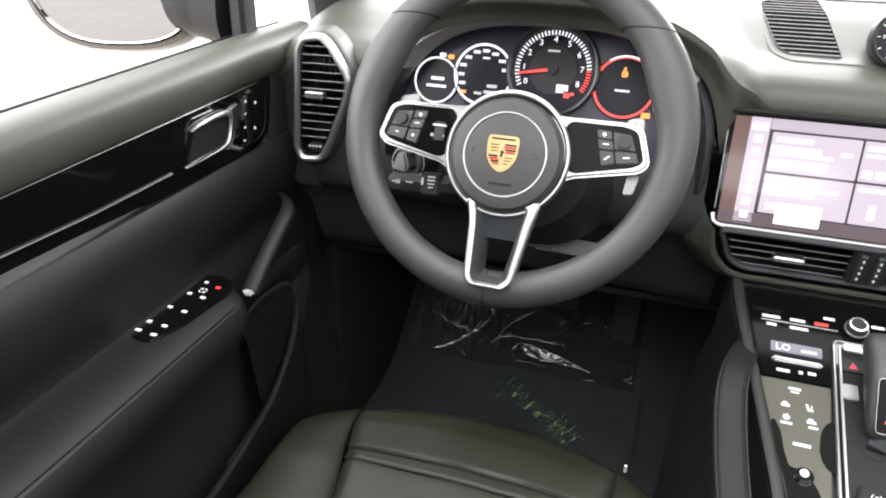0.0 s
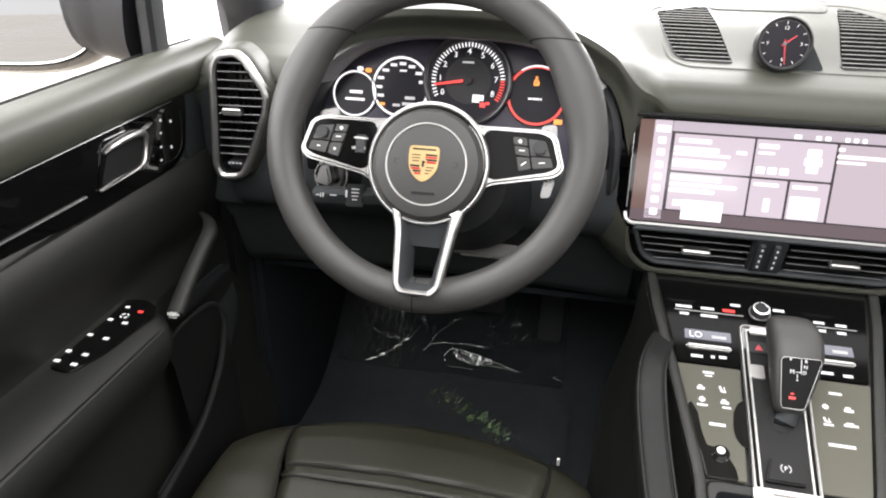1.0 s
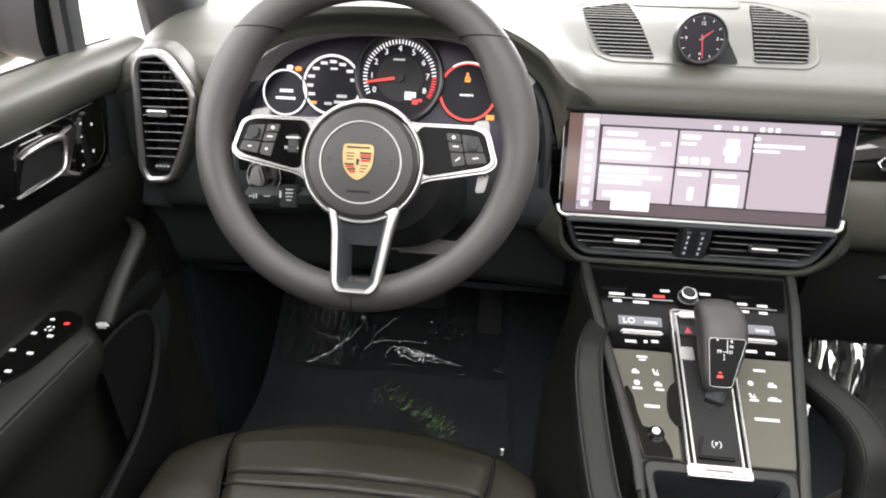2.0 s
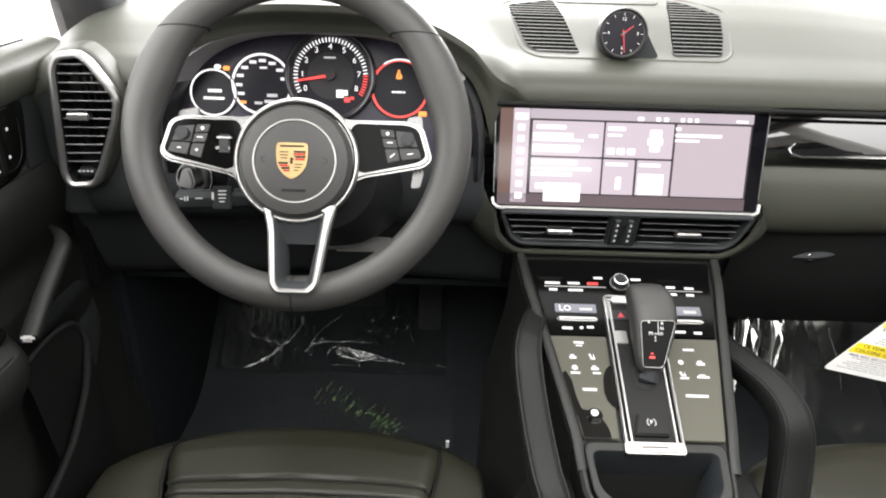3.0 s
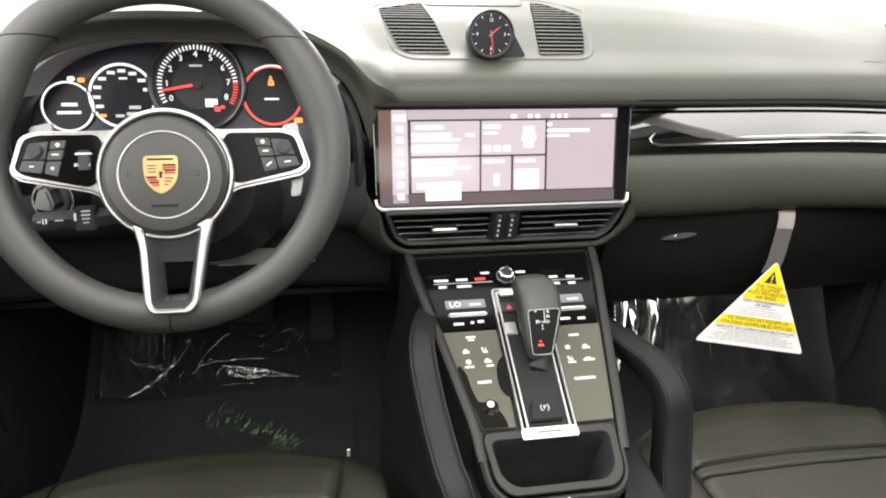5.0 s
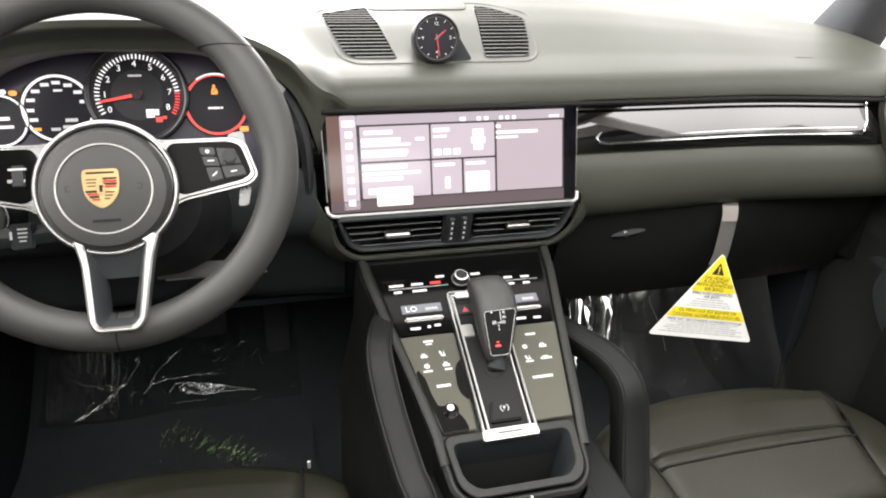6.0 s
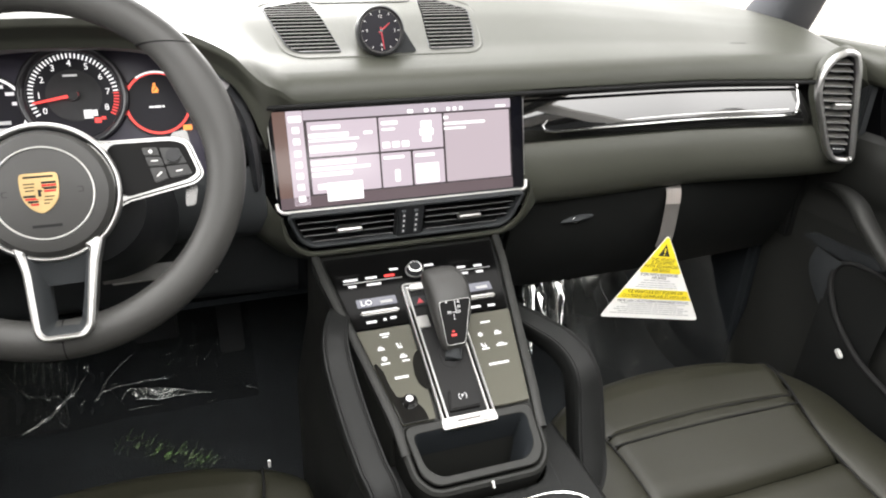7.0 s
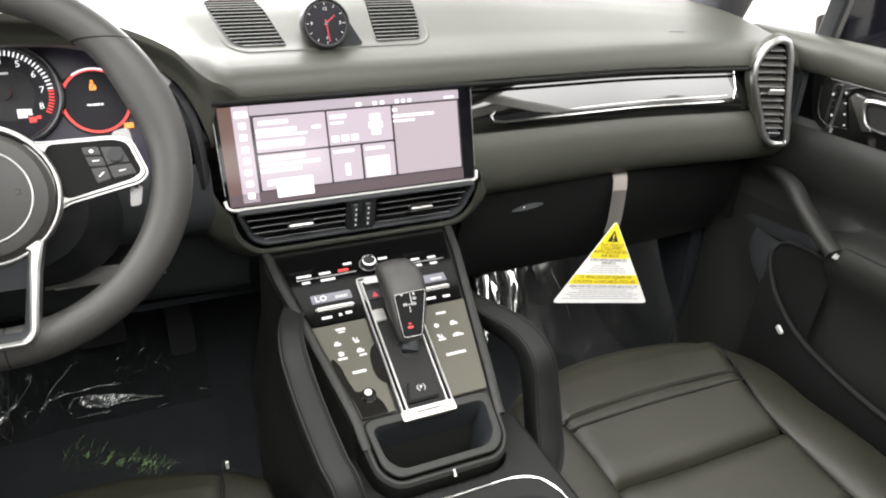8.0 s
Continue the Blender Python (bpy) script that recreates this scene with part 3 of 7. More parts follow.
lit_dim = shader("lit_display_margin", (0.02, 0.02, 0.02), 0.1, emit=(0.72, 0.40, 0.32), strength=0.22)
dark_gap = shader("display_gap", (0.01, 0.01, 0.01), 0.1, emit=(0.25, 0.2, 0.21), strength=0.25)


def on_screen(name, x0, y0, x1, y1, z, m, parent, label=""):
    return part(name, prism(rrect(abs(x1 - x0), abs(y1 - y0), min(0.0012, abs(y1 - y0) * 0.3), 2, (x0 + x1) / 2, (y0 + y1) / 2), 0.0003, SCREEN @ mv(0, 0, z), 0), m, parent, label)


page = on_screen("page", -0.1515, 0.0085, 0.1500, 0.1265, 0.0001, dark_gap, display, "lit page of the display")
on_screen("status_bar", -0.1305, 0.1145, 0.1500, 0.1265, 0.0005, lit_page, page)
on_screen("side_bar", -0.1515, 0.0085, -0.1310, 0.1265, 0.0005, lit_tile, page)
for x0, y0, x1, y1 in ((-0.1270, 0.0685, -0.0375, 0.1120), (-0.1270, 0.0215, -0.0375, 0.0660), (-0.0350, 0.0685, 0.0510, 0.1120), (-0.0350, 0.0215, 0.0050, 0.0660), (0.0080, 0.0215, 0.0510, 0.0660), (0.0540, 0.0215, 0.1475, 0.1120)):
    on_screen("tile", x0, y0, x1, y1, 0.0005, lit_plain if x0 > 0.05 else lit_tile, page)
on_screen("lower_bar", -0.1680, 0.0050, 0.1500, 0.0195, 0.0005, lit_low, page)
on_screen("margin", -0.1680, 0.0195, -0.1517, 0.1265, 0.0005, lit_dim, page)
# the tall block from -0.109 to -0.062 is a window's reflection, drawn glowing
for x0, x1, y, h in ((-0.122, -0.085, 0.1045, 0.005), (-0.126, -0.075, 0.0945, 0.0055), (-0.126, -0.062, 0.0885, 0.003), (-0.056, -0.044, 0.0945, 0.004), (-0.126, -0.066, 0.0795, 0.006), (-0.126, -0.068, 0.0755, 0.004),
                     (-0.126, -0.068, 0.0605, 0.006), (-0.126, -0.050, 0.0525, 0.004), (-0.126, -0.074, 0.0455, 0.005), (-0.109, -0.062, 0.0225, 0.0240), (-0.120, -0.062, 0.0300, 0.0075),
                     (-0.032, -0.010, 0.1045, 0.005), (-0.032, -0.014, 0.0965, 0.003), (-0.032, -0.022, 0.0765, 0.008), (-0.019, -0.009, 0.0765, 0.008), (-0.006, 0.004, 0.0765, 0.008),
                     (-0.032, -0.004, 0.0600, 0.004), (0.011, 0.038, 0.0600, 0.004), (0.0105, 0.043, 0.036, 0.026), (0.053, 0.060, 0.1065, 0.004), (0.053, 0.112, 0.0985, 0.004), (0.053, 0.084, 0.092, 0.003),
                     (0.004, 0.012, 0.1175, 0.005), (0.027, 0.033, 0.1175, 0.005), (0.037, 0.043, 0.1175, 0.005), (0.058, 0.063, 0.1175, 0.005), (0.067, 0.072, 0.1175, 0.005), (0.076, 0.081, 0.1175, 0.005), (0.128, 0.143, 0.1175, 0.003),
                     (0.021, 0.036, 0.100, 0.009), (0.019, 0.038, 0.090, 0.009), (0.022, 0.035, 0.081, 0.008), (-0.018, -0.011, 0.036, 0.016)):
    on_screen("writing", x0, y - h / 2, x1, y + h / 2, 0.0009, glow_white, page)
for i, y in enumerate((0.103, 0.089, 0.074, 0.060, 0.046, 0.032, 0.017)):
    on_screen("icon", -0.1455, y - 0.004, -0.1365, y + 0.004, 0.0009, glow_white, page)
on_screen("icon", -0.149, 0.1125, -0.133, 0.1205, 0.0009, glow_white, page)

# ---- centre vents under the display ----
# pale strips that paint the light caught along the slats' front edges
glint_grey = worn(shader("vent_slat_glint", (0.17, 0.17, 0.173)), (0.17, 0.17, 0.173), 900, 0.1, 0.1, (0.25, 0.33), 10)
slat_black = shader("black_vent_slat", (0.007, 0.007, 0.008), 0.6, spec=0.15)
vents = empty("centre_air_vents", "pair of dark centre air vents with chrome tabs", "air vent", at=(0, 0.01, 0.63))
outer = rounded([(-0.165, 0.036), (0.165, 0.036), (0.152, -0.008), (0.137, -0.021), (-0.133, -0.021), (-0.150, -0.008)], 0.010, 5)
inner = shrunk(outer, 0.005)
part("rim", band(outer, inner, 0.006, VENTS @ mv(0, 0, -0.002), None, 0.0015, -0.02), soft_black, vents)
part("cavity", prism(outer, 0.004, VENTS @ mv(0, 0, -0.030), 0), thread, vents)
for k in range(5):
    y = 0.0245 - 0.0105 * k
    half = lerp_table([(-0.020, 0.131), (-0.008, 0.147), (0.036, 0.161)], y) - 0.003
    for s in (-1, 1):
        part("slat", box((half - 0.022, 0.0020, 0.022), VENTS @ mv(s * (half + 0.022) / 2, y, -0.012) @ Matrix.Rotation(radians(-24), 4, "X"), 0.0007, 2), slat_black, vents)
        part("slat_glint", box((half - 0.023, 0.0005, 0.0008), VENTS @ mv(s * (half + 0.022) / 2, y + 0.0046, -0.0016), 0.0003, 1), glint_grey, vents)
for s in (-1, 1):
    part("tab", box((0.034, 0.0078, 0.012), VENTS @ mv(s * 0.084, 0.0055, 0.001), 0.002, 3), silver, vents, "satin aluminium tab")
    part("louvre", sheet(lambda u, v: VENTS @ Vector((s * (0.03 + 0.1 * u), 0.03 - 0.05 * v, -0.026)), 2, 2, thick=0.001), dark_plastic, vents)
part("divider", box((0.040, 0.054, 0.014), VENTS @ mv(-0.002, 0.0075, -0.004), 0.003, 3), dark_plastic, vents)
for s in (-1, 1):
    w = part("thumb_wheel", box((0.013, 0.044, 0.012), VENTS @ mv(s * 0.0085 - 0.003, 0.0075, 0.001), 0.004, 3), soft_black, vents)
    for j in range(4):
        part("mark", box((0.002, 0.003, 0.0006), VENTS @ mv(s * 0.0085 - 0.003, 0.0205 - 0.0085 * j, 0.0072), 0), glow_soft, w)
lip = bmesh.new()
o2 = [(x, y) for x, y in rounded([(-0.171, 0.040), (-0.160, -0.006), (-0.138, -0.029), (0.141, -0.029), (0.162, -0.006), (0.171, 0.040)], 0.014, 5)][3:-3]
secs = []
for d, z in ((0.0, 0.000), (0.001, 0.0035), (0.006, 0.004), (0.020, -0.004), (0.036, -0.020), (0.05, -0.045)):
    t = []
    for i, (x, y) in enumerate(o2):
        a, c = Vector(o2[max(i - 1, 0)]), Vector(o2[min(i + 1, len(o2) - 1)])
        n = Vector((c.y - a.y, -(c.x - a.x))).normalized()
        w = abs(n.x)
        e = d * (0.75 + 0.2 * w) * (1 - 0.75 * smooth(0.0, 0.045, y))
        t.append(VENTS @ Vector((x + n.x * e, y + n.y * e, z)))
    secs.append(t)
loft(secs, False, False, lip)
part("cradle", lip, dash_skin, vents, "leather cradle round the vents")
part("mount", box((0.26, 0.08, 0.09), Matrix.Translation((0, 0.075, 0.66)), 0.01), soft_black, vents)

# ---- side vents ----
# paler than the left vent's slats: light on the right ones painted in
vent_mid = worn(shader("grey_vent_slat", (0.11, 0.107, 0.10)), (0.11, 0.107, 0.10), 900, 0.1, 0.1, (0.35, 0.45), 10)


def side_vent(pts, y, lean, group, tab_at, squeeze=1.0):
    """A tall vent with a satin frame; pts: its outline in x and z."""
    cx = sum(p[0] for p in pts) / len(pts)
    cz = sum(p[1] for p in pts) / len(pts)
    V = frame_of((cx, y, cz), (math.cos(lean), math.sin(lean), 0), (0, 0.05, 1))
    o = rounded([((p[0] - cx) * squeeze, p[1] - cz) for p in pts], 0.016, 6)
    thing = empty("side_air_vent", "tall dark air vent in a satin aluminium frame", "air vent", group, at=(cx, y, cz - 0.09))
    i1 = shrunk(o, 0.0088)
    part("frame", band(o, i1, 0.008, V, None, 0.003, -0.005), silver, thing, "satin aluminium frame")
    part("pod", loft([[V @ Vector((x, yy, z)) for x, yy in shrunk(o, d)] for d, z in ((0.0, -0.004), (-0.002, -0.006), (-0.004, -0.014), (-0.006, -0.04), (-0.007, -0.09))[:3 if cx > 0 else 4]], True, False), dash_skin, thing, "leather pod behind the frame")
    part("cavity", prism(i1, 0.003, V @ mv(0, 0, -0.045), 0), thread, thing)
    part("sleeve", loft([[V @ Vector((x, yy, z)) for x, yy in i1] for z in (0.002, -0.045)], True, False), dark_plastic, thing)
    ys = [p[1] for p in i1]
    lo, hi = min(ys), max(ys)
    n = 12
    for k in range(n):
        yy = hi - 0.010 - (hi - lo - 0.034) * k / (n - 1)
        xs = [p for p in i1]
        cross = []
        for a, b in zip(xs, xs[1:] + xs[:1]):
            if (a[1] - yy) * (b[1] - yy) < 0:
                cross.append(a[0] + (b[0] - a[0]) * (yy - a[1]) / (b[1] - a[1]))
        if len(cross) < 2:
            continue
        x0, x1 = min(cross), max(cross)
        part("slat", box((x1 - x0 - 0.001, 0.0022, 0.020), V @ mv((x0 + x1) / 2, yy, -0.008) @ Matrix.Rotation(radians(-15 if cx < 0 else 16), 4, "X"), 0.0008, 2), slat_black if cx < 0 else vent_mid, thing)
        part("slat_glint", box((x1 - x0 - 0.002, 0.0010, 0.0012), V @ mv((x0 + x1) / 2, yy + (0.0026 if cx < 0 else -0.0026), 0.0018), 0.0003, 1), glint_grey, thing)
    for q in (-0.012, -0.002, 0.008, 0.018):
        part("upright_louvre", box((0.0016, hi - lo - 0.05, 0.012), V @ mv(q * 0.8, 0.012, -0.030), 0.0005, 1), dark_plastic, thing)
    part("tab", box((0.027, 0.0095, 0.012), V @ mv(*tab_at, 0.003), 0.002, 3), silver, thing, "satin aluminium tab")
    w = part("thumb_wheel", box((0.024, 0.012, 0.010), V @ mv((min(p[0] for p in i1 if p[1] < lo + 0.03) + max(p[0] for p in i1 if p[1] < lo + 0.03)) / 2, lo + 0.012, -0.003), 0.004, 3), dark_plastic, thing)
    for j in range(4):
        part("mark", box((0.0025, 0.0016, 0.0006), V @ mv((min(p[0] for p in i1 if p[1] < lo + 0.03) + max(p[0] for p in i1 if p[1] < lo + 0.03)) / 2 - 0.0075 + 0.005 * j, lo + 0.014, 0.0022), 0), glow_soft, w)
    return thing


side_vent([(-0.7055, 0.862), (-0.696, 0.879), (-0.668, 0.883), (-0.655, 0.873), (-0.6275, 0.829), (-0.632, 0.803), (-0.660, 0.736), (-0.673, 0.714), (-0.706, 0.712), (-0.715, 0.730)], 0.0, radians(4), "side vents", (-0.006, 0.003))
side_vent([(0.627, 0.815), (0.6265, 0.843), (0.643, 0.870), (0.668, 0.881), (0.687, 0.876), (0.698, 0.852), (0.725, 0.716), (0.719, 0.707), (0.686, 0.707), (0.668, 0.725)], -0.030, radians(-22), "side vents", (0.003, -0.003), 0.85)

# ---- instrument cluster ----
cluster = empty("instrument_cluster", "black instrument cluster with five lit round dials", "instruments", at=(-0.385, 0.06, 0.78))
oc = rounded([(-0.215, -0.09), (-0.213, -0.010), (-0.176, 0.030), (-0.085, 0.0610), (0.05, 0.072), (0.125, 0.050), (0.180, 0.0), (0.182, -0.09)], 0.03, 6)
part("panel", prism(oc, 0.004, CLUSTER @ mv(0, 0, -0.008), 0.001), dial_black, cluster, "gloss black dial panel")
lit_symbol = shader("lit_symbol", (0.1, 0.1, 0.1), 0.4, emit=(1, 0.93, 0.95), strength=0.85)
red_ring = shader("lit_red_ring", (0.1, 0.01, 0.01), 0.4, emit=(1, 0.09, 0.07), strength=1.25)
bezel_grey = shader("smoky_bezel", (0.030, 0.030, 0.034), 0.22, spec=0.6)


def dial(cx, cy, r, ring_m, kind, name="dial", k=1.0):
    """One round dial; k enlarges all that it carries."""
    D = CLUSTER @ mv(cx, cy, -0.003) @ Matrix.Scale(k, 4)
    d = part(name, disc(r, 0.001, D, 48, 0.0002), dial_dark, cluster, "round dark dial face")
    if kind == "tach":
        part("outer_bezel", loft([[D @ Vector((q * math.cos(t), q * math.sin(t), z)) for t in [2 * math.pi * i / 64 for i in range(64)]] for q, z in ((0.0420, 0.0012), (0.0430, 0.0050), (0.0460, 0.0080), (0.0482, 0.0088), (0.0500, 0.0075), (0.0510, 0.001))], True, False), bezel_grey, d, "dark raised bezel")
    else:
        part("outer_bezel", hoop(r, r + 0.0015, 0.002, D, 48), dark_plastic, d)
    if kind != "tach":
        part("lit_ring", hoop(r * 0.91, r * 0.985, 0.0006, D @ mv(0, 0, 0.001), 48), ring_m, d, "lit ring")
    return D, d


def ticks(D, r0, r1, a0, a1, n, w, m, parent, name="scale_marks"):
    b = bmesh.new()
    for i in range(n):
        t = radians(a0 + (a1 - a0) * i / (n - 1))
        box((r1 - r0, w, 0.0003), D @ mv((r0 + r1) / 2 * math.cos(t), (r0 + r1) / 2 * math.sin(t), 0.0015, math.degrees(t)), 0, 1, b)
    return part(name, b, m, parent)


def bars(D, rows, m, parent, name="writing"):
    for x, y, w, h in rows:
        part(name, box((w, h, 0.0003), D @ mv(x, y, 0.0016), 0), m, parent)


D, d = dial(-0.1500, -0.0140, 0.0272, glow_white, "info", k=1.09)
bars(D, [(0.002, 0.002, 0.016, 0.0035), (0.001, -0.0065, 0.024, 0.0030)], glow_white, d)
D, d = dial(-0.0885, -0.0020, 0.0355, glow_white, "speed", k=1.09)
bars(D, [(0.012, -0.0125, 0.012, 0.0035), (0.011, -0.0195, 0.016, 0.0035), (-0.004, -0.0215, 0.009, 0.003)], glow_soft, d)
bars(D, [(-0.022, -0.021, 0.008, 0.003)], glow_amber, d)
for q in (205, 183, 160, 137, 112, 88, 63, 38, 14):
    bars(D, [(0.0265 * math.cos(radians(q)), 0.0265 * math.sin(radians(q)), 0.0080, 0.0034)], lit_symbol, d, "numeral_bar")
bars(D, [(0.002, 0.0185, 0.0085, 0.0022)], lit_symbol, d, "numeral_bar")
D, d = dial(-0.0019, 0.0108, 0.0505, glow_white, "tach", "rev_counter", 1.14)
part("inner_disc", disc(0.0255, 0.0012, D @ mv(0, 0, 0.0005), 40), shader("dial_centre", (0.035, 0.035, 0.037), 0.5, spec=0.2), d, "dark grey centre disc")
ticks(D, 0.0362, 0.0410, 207, 5, 38, 0.0014, glow_white, d)
ticks(D, 0.0362, 0.0410, 1, -30, 8, 0.0012, glow_red, d, "red_zone_marks")
for i in range(9):
    q = radians(207 - 29 * i)
    part("numeral", text(str(i), 0.0088, D @ mv(0.0312 * math.cos(q), 0.0312 * math.sin(q), 0.0014)), glow_white, d)
bars(D, [(-0.001, 0.0195, 0.013, 0.0020)], glow_soft, d)
bars(D, [(0.0105, -0.0190, 0.0080, 0.0085), (0.0170, -0.0180, 0.004, 0.006)], glow_white, d, "gear_readout")
bars(D, [(0.0185, -0.0255, 0.006, 0.005), (0.0240, -0.0235, 0.004, 0.003)], glow_red, d, "warning_light")
part("needle", prism([(0.005, -0.0016), (0.005, 0.0016), (-0.0375, 0.0009), (-0.0375, -0.0009)], 0.001, D @ mv(0, 0, 0.0045, 10), 0), glow_red, d, "red needle")
part("hub", disc(0.0052, 0.005, D @ mv(0, 0, 0.001), 24), dark_plastic, d)
D, d = dial(0.0855, -0.0025, 0.0365, red_ring, "car", k=1.01)
part("upper_arc", hoop(0.0345, 0.0365, 0.0006, D @ mv(0, 0, 0.002), 20, 60, 125), glow_white, d)
sign_ = disc(0.0016, 0.0004, D @ mv(-0.0015, 0.0215, 0.0013), 16, 0)
prism(rounded([(-0.0048, 0.0118), (0.0018, 0.0118), (0.0026, 0.0150), (0.0006, 0.0195), (-0.0036, 0.0195), (-0.0046, 0.0155)], 0.0008, 3), 0.0004, D @ mv(0, 0, 0.0013), 0, 1, sign_)
part("belt_symbol", sign_, glow_amber, d, "small lit amber belt sign")
part("belt_band", box((0.0062, 0.0009, 0.0003), D @ mv(-0.0013, 0.0160, 0.0020, 52), 0), dial_dark, d)
bars(D, [(-0.0075, -0.0042, 0.0050, 0.0022), (-0.0005, -0.0042, 0.0076, 0.0024), (0.0055, -0.0042, 0.0028, 0.0022)], glow_white, d)
D, d = dial(0.1480, -0.0160, 0.028, glow_white, "fuel")
for x, y, mm in ((-0.1430, 0.0175, glow_white), (-0.1320, 0.0160, glow_amber)):
    part("warning_light", prism(rrect(0.0085, 0.0055, 0.0025, 3), 0.0004, CLUSTER @ mv(x, y, 0.0008), 0), mm, cluster)
# not a lamp: glowing bar drawn for the orange reflection on the paddle
part("warning_light", box((0.01, 0.006, 0.0004), CLUSTER @ mv(0.1150, -0.0330, 0.0008), 0), glow_amber, cluster)


# ---- steering wheel ----
wheel = empty("steering_wheel", "black leather three-spoke steering wheel with satin silver spokes", "steering wheel", at=(-0.387, -0.133, 0.65))
WP = WHEEL
RIM = WP @ mv(-0.0022, 0.0015, 0)
SPX = -0.0025


def rim_section(a):
    """The rim's centre radius, half width and half depth at an angle, fuller where the thumbs rest."""
    d = math.degrees(a) % 360
    thumb = max(math.exp(-((d - q + 180) % 360 - 180) ** 2 / 220) for q in (22, 158))
    return 0.1605 - 0.0025 * thumb, 0.0185 + 0.0032 * thumb, 0.0160 + 0.001 * thumb


def rim_ring(a, grow=0.0, n=20):
    r, w, h = rim_section(a)
    c, s = math.cos(a), math.sin(a)
    out = []
    for j in range(n):
        t = 2 * math.pi * j / n
        q = r + (w + grow) * math.cos(t)
        out.append(RIM @ Vector((q * c, q * s, (h + grow) * math.sin(t))))
    return out


part("rim", loft([rim_ring(2 * math.pi * i / 120) for i in range(120)], True, False, None, True), rim_skin, wheel, "smooth black leather rim")
part("seam", loft([rim_ring(radians(270) + k * 0.004, 0.0004 if k else 0.0006) for k in (-1, 0, 1)], True, True), thread, wheel)


def level_ring(s, y0, grow, n=24):
    """A ring round the rim cut level, not along the radius."""
    r, w, h = rim_section(radians(90 - s * 48))
    out = []
    for j in range(n):
        t = 2 * math.pi * j / n
        q = r + (w + grow) * math.cos(t)
        out.append(RIM @ Vector((s * math.sqrt(q * q - y0 * y0), y0, (h + grow) * math.sin(t))))
    return out


for s in (-1, 1):
    part("seam", loft([level_ring(s, 0.107 + k * 0.0006, 0.0002 if k else 0.0006) for k in (-1, 0, 1)], True, True), thread, wheel)
stitch = bmesh.new()
for i in range(150):
    a = 2 * math.pi * i / 150
    r, w, h = rim_section(a)
    q = r - w * 0.95
    box((0.0006, 0.0024, 0.0006), RIM @ mv(q * math.cos(a), q * math.sin(a), h * 0.30, math.degrees(a) + 14), 0.0002, 1, stitch)
tagged(part("stitching", stitch, rim_skin, wheel), kind="stuff")

HUB = WP @ mv(-0.0010, -0.0243, 0)
part("airbag_cover", loft([[HUB @ Vector((r * math.cos(t), r * math.sin(t), z)) for t in [2 * math.pi * i / 64 for i in range(64)]] for r, z in ((0.052, -0.03), (0.0580, 0.002), (0.0575, 0.010), (0.053, 0.0150), (0.046, 0.0165), (0.0425, 0.0168), (0.0415, 0.0155), (0.0405, 0.0165), (0.03, 0.0180), (0.016, 0.0188), (0.004, 0.019))]), hub_skin, wheel, "round leather airbag cover")
part("silver_ring", tube([HUB @ Vector((0.0610 * math.cos(t), 0.0015 + 0.0610 * math.sin(t), 0.004)) for t in [2 * math.pi * i / 80 for i in range(80)]], 0.0033, 0.0060, 14, up=tuple(HUB.col[2][:3]), ring=True), silver, wheel, "satin silver ring round the hub")
part("chrome_ring", hoop(0.0405, 0.0422, 0.0018, HUB @ mv(0, 0, 0.0160), 72), bright_satin, wheel, "thin chrome ring on the hub")
part("hub_body", loft([[HUB @ Vector((r * math.cos(t), r * math.sin(t), z)) for t in [2 * math.pi * i / 40 for i in range(40)]] for r, z in ((0.0595, 0.0), (0.055, -0.03), (0.035, -0.06), (0.03, -0.10))]), dark_plastic, wheel)
for s in (-1, 1):
    part("horn_mark", band(rrect(0.0075, 0.005, 0.001, 2), rrect(0.0065, 0.004, 0.0008, 2), 0.0003, HUB @ mv(s * 0.029, 0.001, 0.0178), None, 0.0001), thread, wheel)
part("embossed_bar", box((0.024, 0.0026, 0.0004), HUB @ mv(0, -0.0295, 0.0180), 0.0001, 1), thread, wheel)

gold = worn(shader("gold_enamel", (0.50, 0.36, 0.17), 0.35, 0.7), (0.50, 0.36, 0.17), 400, 0.2, 0.15, (0.25, 0.4), 60)
red_enamel = shader("red_enamel", (0.42, 0.02, 0.02), 0.25, 0, 0.5, 0.5)
shield = [(-0.0155, 0.0175), (0.0155, 0.0175), (0.0160, 0.006), (0.0145, -0.006), (0.0085, -0.0145), (0.0, -0.0195), (-0.0085, -0.0145), (-0.0145, -0.006), (-0.0160, 0.006)]
crest = part("crest_badge", prism(rounded(shield, 0.004, 3), 0.0016, HUB @ mv(-0.002, 0.0005, 0.0186), 0.0005), gold, wheel, "small gold, red and black shield badge")
